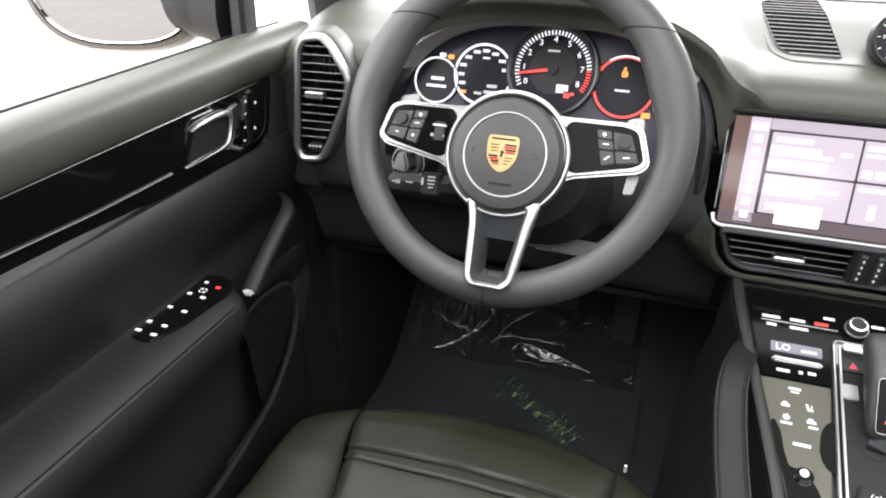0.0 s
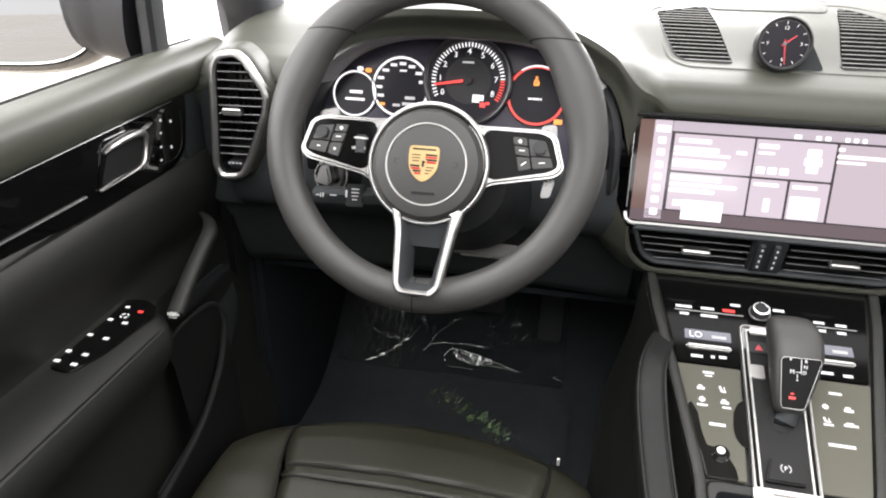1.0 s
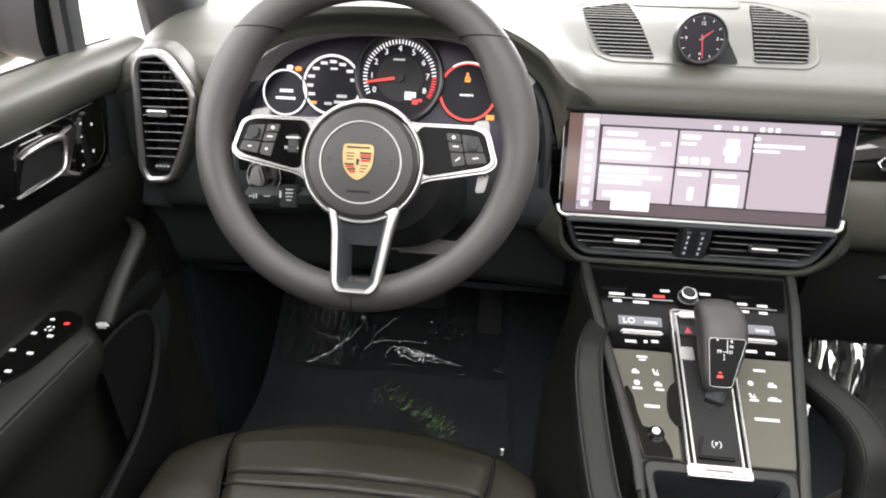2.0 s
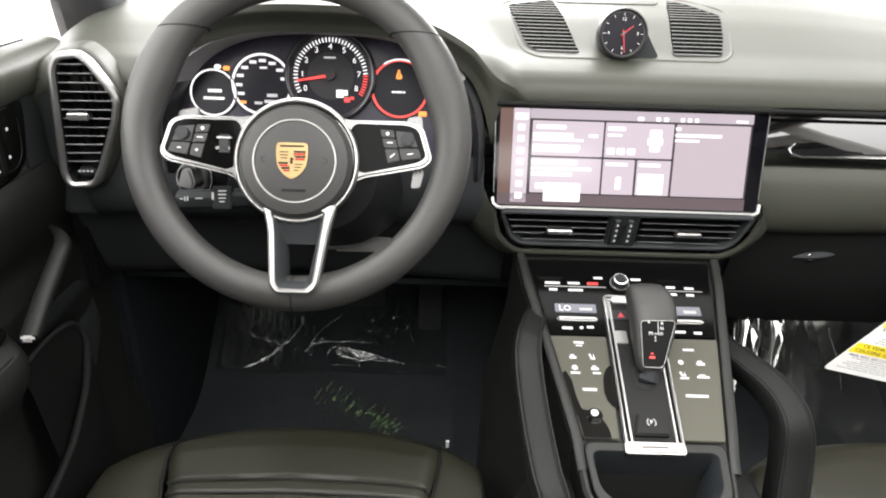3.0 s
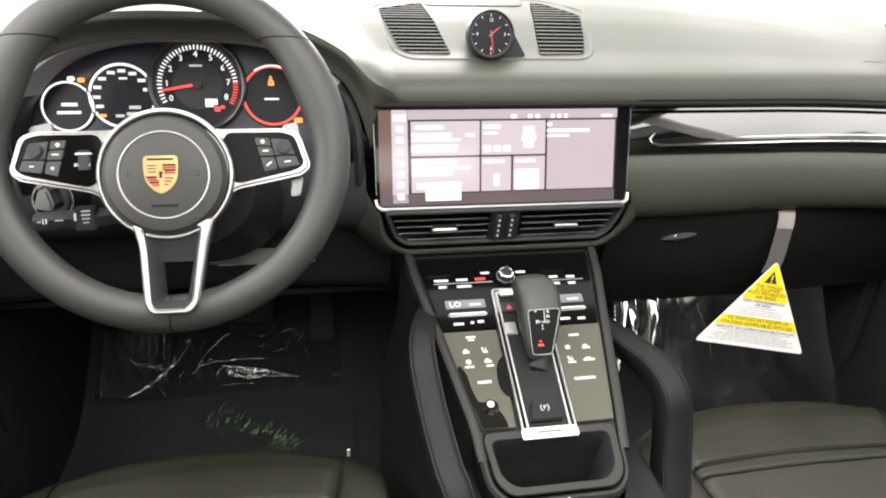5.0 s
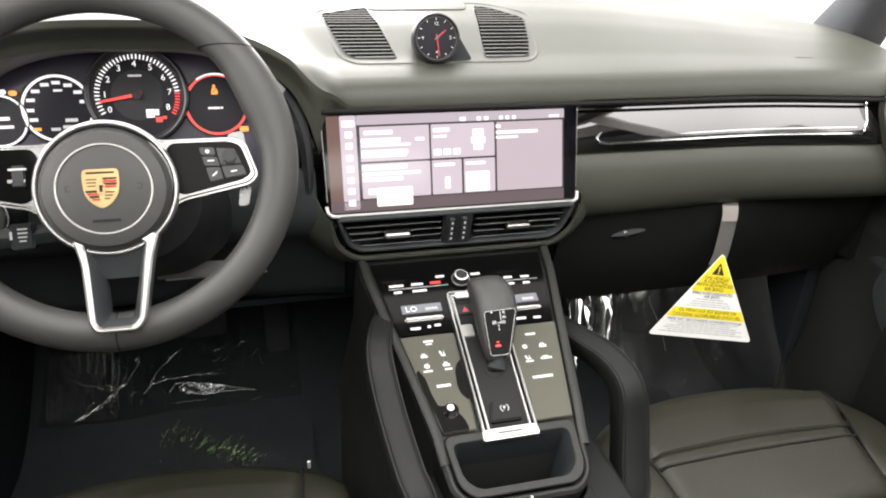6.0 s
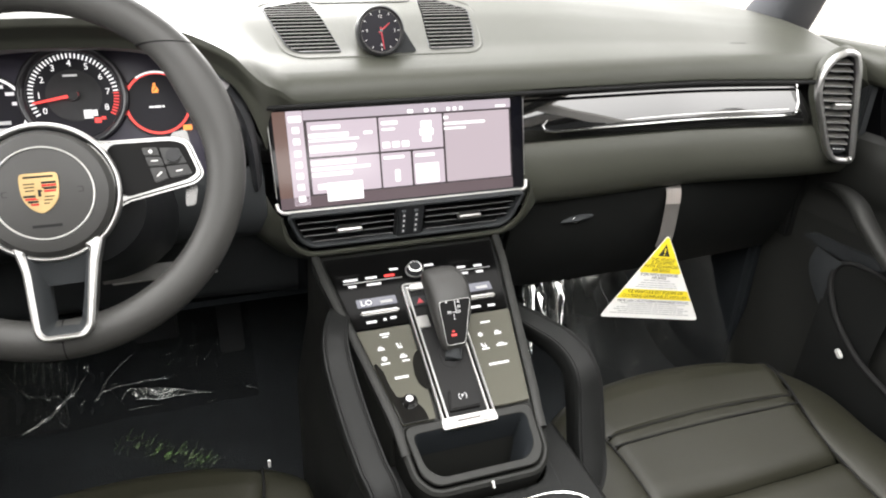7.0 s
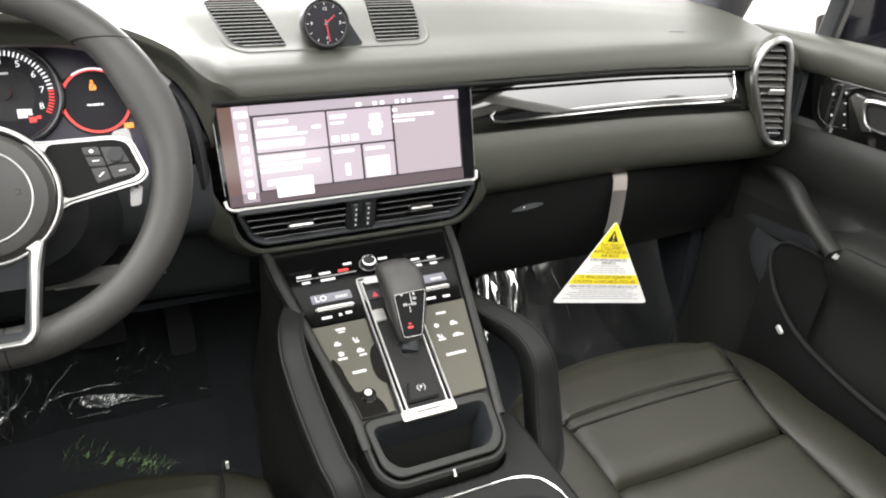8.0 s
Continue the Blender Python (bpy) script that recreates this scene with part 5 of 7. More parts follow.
part("tray_well", loft([[CONSOLE @ Vector((x, y, z)) for x, y in q] for q, z in ((tray_i, 0.001), (shrunk(tray_i, 0.004), -0.012), (shrunk(tray_i, 0.008), -0.145), (shrunk(tray_i, 0.014), -0.15), ([(0.95 * x * 0.02, -0.287 + (y + 0.287) * 0.02) for x, y in tray_i], -0.1505))], True, False), rubber, tray)
part("tray_collar", band(shrunk(tray_o, -0.0095), tray_o, 0.0035, CONSOLE @ mv(0, 0, -0.0065), None, 0.0034, -0.075), door_skin, console)
part("chrome_pin", tube([cpt(0.0, 0.330, -0.002), cpt(0.0, 0.338, -0.004)], 0.0022, 0.0022, 8), chrome, console)
edge = [CONSOLE @ Vector((x, y, -0.0065)) for x, y in shrunk(tray_o, -0.0095)]
edge = [a.lerp(b, i / 10) for a, b in zip(edge, edge[1:] + edge[:1]) for i in range(10)]


def deck(u, v):
    """The flat end of the console behind the tray, filleted up against the tray's collar."""
    x = -0.165 + 0.33 * u
    cross = [a.y + (b.y - a.y) * (x - a.x) / (b.x - a.x) for a, b in zip(edge, edge[1:] + edge[:1]) if (a.x - x) * (b.x - x) < 0]
    front = min(cross) if cross else -0.225
    y = front + 0.002 + (-0.70 - front) * v ** 1.8
    d = min((p.x - x) ** 2 + (p.y - y) ** 2 for p in edge) ** 0.5
    z = 0.4735 + 0.004 * max(0.0, 1 - d / 0.024) ** 2 - 0.085 * smooth(0.118, 0.165, abs(x))
    return Vector((x, y, z))


part("deck", sheet(deck, 132, 70, thick=0.006), grab_skin, console, "dark flat end of the console")
cup_o = rounded([(-0.106, -0.330), (-0.106, -0.520), (0.106, -0.520), (0.106, -0.330)], 0.050, 8)
cup = part("cup_holder", band(shrunk(cup_o, -0.0013), shrunk(cup_o, 0.0013), 0.0042, Matrix.Translation((0, 0, 0.4745)), None, 0.0008), chrome, console, "rounded cup holder with a chrome edge")
part("cup_plate", prism(shrunk(cup_o, 0.0013), 0.0015, Matrix.Translation((0, 0, 0.4745)), 0.0004), grab_skin, cup)
# flat black disc painted in for the dark inside of the well
part("cup_well_shade", disc(0.046, 0.001, Matrix.Translation((0.056, -0.402, 0.4762)), 40, 0.0003), slat_black, cup)

# ---- gear selector ----
lever = empty("gear_selector", "black leather gear selector with a lit gear display", "gear selector", at=(0, -0.17, 0.55))
G0 = CONSOLE @ mv(0.002, -0.172, 0.0)
part("boot", loft([[G0 @ Vector((a * math.cos(t) * (1 if abs(math.cos(t)) < 0.8 else 1), b * math.sin(t) + c, z)) for t in [2 * math.pi * i / 24 for i in range(24)]] for a, b, c, z in ((0.0140, 0.018, 0.003, 0.0015), (0.0135, 0.0175, 0.003, 0.0040), (0.0120, 0.014, 0.003, 0.0048), (0.0115, 0.013, 0.003, 0.0052))]), thread, lever)
LEV = frame_of((0.006, -0.165, 0.590), (1, 0, 0), (0, 0.6, 0.8))
secs = []
for cx, v, w, d0, d1 in ((0.001, -0.016, 0.0120, -0.001, -0.014), (0.001, -0.012, 0.0150, 0.002, -0.018), (0.003, 0.004, 0.0195, 0.003, -0.022), (0.006, 0.024, 0.0240, 0.003, -0.028), (0.008, 0.044, 0.0270, 0.003, -0.034), (0.008, 0.060, 0.0275, 0.000, -0.040), (0.007, 0.073, 0.0265, -0.007, -0.044), (0.006, 0.083, 0.0235, -0.017, -0.046), (0.006, 0.088, 0.0180, -0.026, -0.044), (0.006, 0.0895, 0.010, -0.032, -0.040)):
    ring = []
    for i in range(32):
        t = 2 * math.pi * i / 32
        c, s = math.cos(t), math.sin(t)
        ring.append(LEV @ Vector((cx + w * math.copysign(abs(c) ** 0.62, c), v, (d0 + d1) / 2 + (d0 - d1) / 2 * math.copysign(abs(s) ** 0.72, s))))
    secs.append(ring)
part("grip", loft(secs), hub_skin, lever, "smooth black leather grip")
shape = rounded([(-0.0105, -0.0110), (0.0118, -0.0112), (0.0276, 0.0415), (-0.0120, 0.0408)], 0.004, 4)
disp = part("gear_display", prism(shape, 0.003, LEV @ mv(0, 0, 0.0012), 0.001), panel_black, lever, "gloss black gear display")
part("display_edge", band(shrunk(shape, -0.0008), shape, 0.0040, LEV @ mv(0, 0, 0.0008), None, 0.0002), spoke_silver, disp)
LM = LEV @ mv(-0.0046, 0.0036, 0.0044)
for body_, x, y, sz in (("R", 0.0168, 0.0350, 0.0050), ("N", 0.0165, 0.0292, 0.0050), ("D", 0.0158, 0.0232, 0.0050), ("M", 0.0035, 0.0232, 0.0058)):
    part("gear_letter", text(body_, sz, LM @ mv(x, y, 0)), glow_white, disp)
for x, y, w, h in ((0.0122, 0.0290, 0.0006, 0.015), (0.0096, 0.0232, 0.005, 0.0006), (0.0015, 0.0360, 0.0016, 0.0016), (0.0086, 0.0190, 0.0006, 0.004), (0.0086, 0.0150, 0.0014, 0.0014)):
    part("gear_line", box((w, h, 0.0002), LM @ mv(x, y, 0), 0), glow_white, disp)
for y, w, h in ((0.0005, 0.0032, 0.0016), (-0.0038, 0.0066, 0.0026)):
    part("park_light", box((w, h, 0.0003), LM @ mv(0.0045, y, 0), 0.0001, 1), glow_red, disp)
part("stem", tube([LEV @ Vector((0.001, -0.005, -0.010)), LEV @ Vector((0.0, -0.024, -0.012)), G0 @ Vector((-0.002, 0.004, 0.004))], 0.0115, 0.009, 12), soft_black, lever)

# ---- grab handles beside the console ----
def grab(points, name_group, widths):
    ob = empty("grab_handle", "black leather grab handle with a stitched seam beside the console", "grab handle", name_group, at=points[-1])
    path = spline(points, 8)
    part("bar", tube(path, lambda f: lerp_table(widths, f), lambda f: lerp_table(widths, f) * 1.05, 24, up=(0, -0.6, 0.8), power=4.2), grab_skin, ob)
    k = len(path)
    for side, over, out, r_seam, skin in ((-1, 0.82, 0.95, 0.0019, grab_skin), (1, 0.82, 0.95, 0.0019, grab_skin), (-1, 0.66, 1.02, 0.0009, thread), (1, 0.66, 1.02, 0.0009, thread)):
        line = []
        for i in range(5, k - 6):
            t = (path[i + 1] - path[i - 1]).normalized()
            a = t.cross(Vector((0, -0.6, 0.8))).normalized()
            b = a.cross(t).normalized()
            r = lerp_table(widths, i / (k - 1))
            line.append(path[i] + a * side * r * over + b * r * out)
        part("seam", tube(line, r_seam, r_seam, 6), skin, ob, "raised stitched seam" if skin is grab_skin else "")
    return ob


grab([(0.105, -0.030, 0.545), (0.120, -0.072, 0.548), (0.138, -0.120, 0.549), (0.155, -0.165, 0.547), (0.1635, -0.201, 0.533), (0.1635, -0.222, 0.497), (0.157, -0.246, 0.455), (0.152, -0.264, 0.430), (0.140, -0.276, 0.412), (0.118, -0.280, 0.402)], "grab handles", [(0, 0.013), (0.30, 0.0165), (0.5, 0.0195), (0.85, 0.0205), (1, 0.018)])
grab([(-0.112, -0.060, 0.578), (-0.126, -0.105, 0.582), (-0.134, -0.145, 0.580), (-0.134, -0.175, 0.562), (-0.130, -0.222, 0.538), (-0.123, -0.272, 0.513), (-0.116, -0.300, 0.495), (-0.112, -0.335, 0.44)], "grab handles", [(0, 0.014), (0.4, 0.0175), (1, 0.0175)])


# ---- doors ----
dull_satin = worn(shader("dull_satin_strip", (0.13, 0.13, 0.13), 0.3, 1.0), (0.13, 0.13, 0.13), 700, 0.02, 0.06, (0.26, 0.36), 12)


def door(s, name, label):
    """A front door with pad, gloss trim, opener, armrest, pull and pocket. s: -1 on the left, 1 on the right."""
    ob = empty(name, label, "car door", "front doors", at=(s * 0.76, -0.3, 0.09))
    upper = [(0.800, 0.852), (0.782, 0.859), (0.767, 0.861), (0.754, 0.858), (0.745, 0.850), (0.741, 0.842), (0.7415, 0.824), (0.744, 0.812), (0.750, 0.806), (0.775, 0.802)]
    lower = [(0.775, 0.742), (0.748, 0.737), (0.742, 0.730), (0.737, 0.715), (0.737, 0.695), (0.745, 0.665), (0.757, 0.640), (0.766, 0.620), (0.765, 0.609)]
    arm = [(0.755, 0.6045), (0.725, 0.6035), (0.702, 0.601), (0.691, 0.596), (0.686, 0.586), (0.687, 0.570), (0.694, 0.550), (0.706, 0.530), (0.718, 0.505), (0.726, 0.470), (0.728, 0.42), (0.726, 0.34), (0.722, 0.25), (0.724, 0.10), (0.80, 0.09)]
    ys = [-0.80 + 0.92 * i / 48 for i in range(49)]
    k = -0.040 if s > 0 else 0.0

    def rise(y):
        """How far the upper door climbs towards the front."""
        return max(0.0, 0.0155 + 0.022 * min(y, 0.02))

    part("upper_pad", loft([[(s * x, y, z + rise(y)) for x, z in upper] for y in ys], False, False), dash_skin, ob, "padded leather upper door trim")
    secs = []
    for y in ys:
        a = 1 - smooth(-0.205, -0.120, y)
        row = [(s * x, y, z) for x, z in lower]
        for x, z in arm:
            flat = 0.753 if z > 0.30 else x + 0.01
            row.append((s * (x * a + flat * (1 - a)), y, z - 0.02 * (1 - a) * (1 if z > 0.55 else 0)))
        secs.append(row)
    secs.append([(s * 0.795, 0.128, p[2]) for p in secs[-1]])
    part("door_panel", loft(secs, False, False), door_skin, ob, "black leather door panel with armrest")
    part("window_seal", tube([(s * 0.801, y, 0.8535 + rise(y)) for y in ys], 0.003, 0.0025, 8), thread, ob, "black rubber window seal")
    part("outer_skin", box((0.03, 0.98, 0.84), Matrix.Translation((s * 0.835, -0.36, 0.40)), 0.01), body_paint, ob)
    part("front_cover", box((0.02, 0.140, 0.105), Matrix.Translation((s * 0.7605, 0.056, 0.780)), 0.004), soft_black, ob)
    o = rounded([(-0.80, 0.762), (-0.35 + k, 0.748), (-0.20 + k, 0.739), (-0.085 + k, 0.7365), (-0.036 + k, 0.740), (-0.013 + k, 0.755), (0.000 + k, 0.800), (0.003 + k, 0.8235), (-0.044 + k, 0.8235), (-0.36, 0.8165), (-0.80, 0.8085)], 0.010, 5)
    M = Matrix(((0, 0, s, 0), (1, 0, 0, 0), (0, 1, 0, 0), (0, 0, 0, 1)))
    strip = part("trim_strip", prism(o, 0.010, Matrix.Translation((s * 0.7585, 0, 0)) @ M @ Matrix.Diagonal((1, 1, -1, 1)), 0.0006), gloss, ob, "gloss black door trim strip")
    part("chrome_line", tube([(s * 0.7475, y + k, 0.7615 + 0.010 * smooth(-0.28, -0.60, y)) for y in (-0.76, -0.6, -0.45, -0.33, -0.212)], 0.0020, 0.0015, 8), dull_satin, strip, "satin chrome strip")
    part("edge_line", tube([(s * 0.7475, y + k, 0.8060 + rise(y + k)) for y in (-0.76, -0.55, -0.3, -0.12, -0.03)], 0.0005, 0.0005, 6), dull_satin, strip, "thin satin edge line")
    X = Matrix.Translation((s * 0.7485, k, 0)) @ M @ Matrix.Diagonal((1, 1, -1, 1))
    XK, X = X, X @ mv(-0.018, 0.0125)
    opener = part("door_opener", prism(rounded([(-0.176, 0.7445), (-0.090, 0.7405), (-0.050, 0.790), (-0.058, 0.799), (-0.154, 0.798)], 0.008, 4), 0.0012, X, 0.0005), gloss, ob, "satin chrome door opener in a dark recess")
    part("opener_recess", prism(rounded([(-0.168, 0.7515), (-0.097, 0.7515), (-0.080, 0.7865), (-0.146, 0.7865)], 0.006, 4), 0.0006, X @ mv(0, 0, 0.0011), 0.0002), thread, opener)
    part("opener_plate", prism(rounded([(-0.104, 0.7470), (-0.088, 0.7440), (-0.054, 0.7890), (-0.061, 0.7955), (-0.084, 0.7905), (-0.081, 0.7800), (-0.091, 0.7570)], 0.003, 3), 0.0035, X @ mv(0, 0, 0.001), 0.0012), spoke_silver, opener, "brushed metal end of the opener")
    rod = spline([X @ Vector((y, z, h)) for y, z, h in ((-0.156, 0.7855, 0.003), (-0.140, 0.7890, 0.004), (-0.110, 0.7905, 0.005), (-0.088, 0.7890, 0.005), (-0.082, 0.7835, 0.005), (-0.085, 0.7700, 0.004), (-0.092, 0.7570, 0.004), (-0.104, 0.7510, 0.003), (-0.140, 0.7490, 0.003), (-0.172, 0.7475, 0.002))], 5)
    part("opener_lever", tube(rod, lambda f: lerp_table([(0, 0.0012), (0.12, 0.0030), (0.38, 0.0042), (0.55, 0.0022), (1, 0.0010)], f), 0.0030, 10, up=(s, 0, 0)), silver, opener, "satin chrome lever")
    part("panel_line", tube(spline([XK @ Vector((y, z, 0.0032)) for y, z in ((-0.019, 0.806), (-0.0215, 0.782), (-0.028, 0.762), (-0.044, 0.7515), (-0.066, 0.7515), (-0.084, 0.7535))], 5), 0.0003, 0.0003, 6), dull_satin, opener)
    part("pull_recess", prism(rounded([(0.055, 0.542), (0.030, 0.556), (-0.030, 0.558), (-0.086, 0.562), (-0.115, 0.548), (-0.095, 0.534), (-0.020, 0.532)], 0.008, 4), 0.006, Matrix.Translation((s * 0.7535, k * 0.5, 0)) @ M @ Matrix.Diagonal((1, 1, -1, 1)), 0.003), soft_black, ob, "dark recess behind the door pull")
    keys = part("lock_keys", prism(rounded([(-0.084, 0.750), (-0.045, 0.747), (-0.022, 0.765), (-0.014, 0.808), (-0.048, 0.8165), (-0.060, 0.812)], 0.006, 4), 0.003, XK, 0.001), gloss, ob, "gloss black panel of memory and lock keys")
    for y, z, h in ((-0.0635, 0.8050, 0.004), (-0.067, 0.790, 0.0025), (-0.071, 0.7735, 0.003), (-0.075, 0.7575, 0.003), (-0.043, 0.7985, 0.0045), (-0.050, 0.767, 0.0045)):
        part("key_mark", box((0.0036, h * 0.8, 0.0005), XK @ mv(y, z, 0.0033), 0.0001, 1), glow_soft, keys)
    return ob


left_door = door(-1, "driver_door", "black leather driver's door with window switches on its armrest")
right_door = door(1, "passenger_door", "black leather passenger door with a gloss black trim strip")


pale_tip = shader("pale_satin_tip", (0.72, 0.72, 0.70), 0.25, 0.2)


def pull(s, ob):
    k = -0.022 if s > 0 else 0.0
    low_end = [(0.684, -0.204, 0.586), (0.687, -0.165, 0.607), (0.690, -0.125, 0.634), (0.697, -0.098, 0.651), (0.712, -0.062, 0.657), (0.735, -0.022, 0.652), (0.758, 0.02, 0.640)]
    path = spline(low_end, 7) if s > 0 else spline([(s * 0.690, -0.180, 0.604), (s * 0.691, -0.140, 0.630), (s * 0.692, -0.098, 0.653), (s * 0.697, -0.070, 0.662), (s * 0.716, -0.040, 0.664), (s * 0.752, 0.000, 0.655)], 7)
    part("door_pull", tube(path, lambda f: (0.0105 if s > 0 else 0.0075) - 0.005 * smooth(0.5, 1.0, f), lambda f: (0.015 if s > 0 else 0.0105) - 0.006 * smooth(0.5, 1.0, f), 14, up=(1, 0, 0), power=2.8), door_skin, ob, "dark slanting door pull")
    part("pull_tip", box((0.016, 0.006, 0.009), pose(s * 0.6895, -0.1850, 0.6065, -32) if s < 0 else pose(0.683, -0.208, 0.584, -32), 0.003, 2), pale_tip, ob, "small chrome tip at the foot of the pull")
    part("arm_seam", tube([(s * (0.6935 + 0.002 * smooth(-0.3, -0.6, y)), y, 0.5985) for y in [-0.79 + 0.58 * i / 20 for i in range(21)]], 0.0009, 0.0009, 6), thread, ob)
    ridge = spline([(s * 0.722, -0.175 + k, 0.545), (s * 0.716, -0.120 + k, 0.556), (s * 0.709, -0.074 + k, 0.552), (s * 0.703, -0.060 + k, 0.522), (s * 0.700, -0.078 + k, 0.482), (s * 0.699, -0.110 + k, 0.446), (s * 0.698, -0.170 + k, 0.410), (s * 0.697, -0.30 + k, 0.380), (s * 0.697, -0.50, 0.370), (s * 0.70, -0.78, 0.365)], 8)
    part("pocket_rim", tube(ridge, lambda f: 0.003 + 0.002 * smooth(0.05, 0.35, f), lambda f: 0.003 + 0.002 * smooth(0.05, 0.35, f), 12, up=(1, 0, 0)), thread, ob, "raised rim of the door pocket")
    low = loft([[(p.x, p.y, p.z) for p in ridge], [(p.x - s * 0.004, p.y + (0.01 if i < 20 else 0), p.z - 0.03) for i, p in enumerate(ridge)], [(s * 0.70, p.y + (0.02 if i < 20 else 0), 0.24) for i, p in enumerate(ridge)], [(s * 0.715, p.y, 0.09) for p in ridge]], False, False)
    part("pocket_front", low, grab_skin, ob)
    rows = [(-0.074, 0.553, 0.060, 0.004), (-0.060, 0.522, 0.052, -0.006), (-0.078, 0.482, 0.040, -0.012), (-0.110, 0.446, 0.026, -0.010), (-0.170, 0.410, 0.014, -0.006), (-0.260, 0.386, 0.004, -0.002)]
    inner, outer = (spline([(s * x, y + w * f + k, z + h * f) for y, z, w, h in rows], 6) for x, f in ((0.7005, 0.0), (0.7085, 1.0)))
    part("pocket_lip", loft([inner, [a.lerp(b, 0.5) - Vector((s * 0.003, 0, 0)) for a, b in zip(inner, outer)], outer], False, False), soft_black, ob, "broad bevel ahead of the door pocket")
    if s > 0:
        part("reflector", box((0.006, 0.016, 0.010), pose(s * 0.682, -0.152, 0.418, 40), 0.002), pale_tip, ob, "small pale reflector on the pocket rim")


pull(-1, left_door)
pull(1, right_door)
sw_o = rounded([(-0.732, -0.312), (-0.719, -0.272), (-0.712, -0.192), (-0.719, -0.172), (-0.742, -0.160), (-0.766, -0.166), (-0.776, -0.186), (-0.778, -0.288), (-0.762, -0.308)], 0.010, 4)
pod = part("switch_panel", prism(sw_o[::-1], 0.003, Matrix.Translation((0, 0, 0.6035)), 0.0012), gloss, left_door, "gloss black panel of window and mirror switches")
for x, y, w, h in ((-0.758, -0.296, 0.010, 0.006), (-0.736, -0.298, 0.010, 0.006), (-0.758, -0.278, 0.008, 0.007), (-0.736, -0.280, 0.009, 0.006), (-0.756, -0.245, 0.008, 0.006), (-0.734, -0.248, 0.009, 0.006), (-0.754, -0.212, 0.008, 0.006), (-0.733, -0.215, 0.009, 0.006), (-0.751, -0.183, 0.007, 0.005)):
    part("switch_mark", box((w * 0.7, h * 0.62, 0.0006), Matrix.Translation((x, y, 0.6072)), 0.0001, 1), glow_white, pod)
part("switch_mark", box((0.006, 0.004, 0.0006), Matrix.Translation((-0.730, -0.189, 0.6070)), 0.0001, 1), glow_red, pod)
for a in (45, 135, 225, 315):
    part("mirror_dial", hoop(0.0036, 0.0050, 0.0006, Matrix.Translation((-0.743, -0.201, 0.6068)), 5, a - 24, a + 24), glow_white, pod)
for y in (-0.286, -0.252):
    for x in (-0.757, -0.735):
        part("window_switch", box((0.015, 0.020, 0.005), Matrix.Translation((x, y, 0.6040)), 0.002, 2), dark_plastic, pod)

for s in (-1, 1):
    k = 0.013 if s < 0 else -0.018
    bar = [(s * 0.787, k + (0.006 if s > 0 else 0), 0.862), (s * 0.785, k - (0.006 if s > 0 else 0), 0.93), (s * 0.765, k - 0.015, 1.02), (s * 0.715, k - 0.040, 1.16)]
    tagged(part("window_divider", tube(bar, 0.013 if s < 0 else 0.012, 0.018 if s < 0 else 0.017, 10, up=(0, 1, 0), power=3), dark_plastic), "slim dark divider of the quarter window", "window divider", "quarter window dividers", "structure")

# ---- outside mirror ----
def outside_mirror(s):
    mirror = empty("outside_mirror", "dark outside mirror with a bright chrome edge beside the door window", "mirror", "outside mirrors", at=(s * 0.95, 0.02, 0.84))
    MF = frame_of((s * 0.975, -0.001, 0.944), (0.954, -s * 0.30, 0), (-s * 0.05, 0.06, 1)) if s < 0 else frame_of((0.968, -0.010, 0.900), (0.851, -0.525, 0), (-0.05, 0.06, 1))
    prof = [(0.118 * math.copysign(abs(math.cos(t)) ** 0.75, math.cos(t)), 0.098 * math.copysign(abs(math.sin(t)) ** 0.75, math.sin(t))) for t in [2 * math.pi * i / 48 for i in range(48)]]

    def rings(rows):
        return [[MF @ Vector((x * k, y * k, z)) for x, y in prof] for k, z in rows]

    # right mirror: dark paint and black glass imitate its dark reflection
    part("housing", loft(rings(((0.93, -0.002), (0.965, 0.006), (1.05, 0.004), (1.11, -0.010), (1.12, -0.04), (0.95, -0.09), (0.6, -0.12)) if s < 0 else ((0.93, -0.002), (0.965, 0.006), (0.99, 0.004), (1.0, -0.010), (0.95, -0.04), (0.75, -0.09), (0.4, -0.12))), True, True), shell_grey if s < 0 else body_paint, mirror)
    part("chrome_edge", loft(rings(((0.935, 0.004), (0.942, 0.0075), (0.955, 0.0080), (0.962, 0.0055), (0.964, 0.001))), True, False), chrome if s < 0 else body_paint, mirror, "bright chrome edge round the glass")
    part("shadow_gap", loft(rings(((0.962, 0.0062), (0.972, 0.0068), (0.984, 0.0064))), True, False), thread, mirror)
    part("glass", prism([(x * 0.94, y * 0.94) for x, y in prof], 0.004, MF, 0.0005), mirror_glass if s < 0 else glass_black, mirror, "mirror glass")
    part("arm", tube(spline([MF @ Vector((-s * 0.085, -0.015, -0.055)), (s * 0.885, 0.035, 0.925 if s < 0 else 0.79), (s * 0.845, 0.028, 0.918 if s < 0 else 0.79), (s * 0.800, 0.020, 0.912 if s < 0 else 0.79)], 8), 0.036, 0.060 if s < 0 else 0.020, 32, power=2.6), body_paint, mirror)


outside_mirror(-1)
outside_mirror(1)


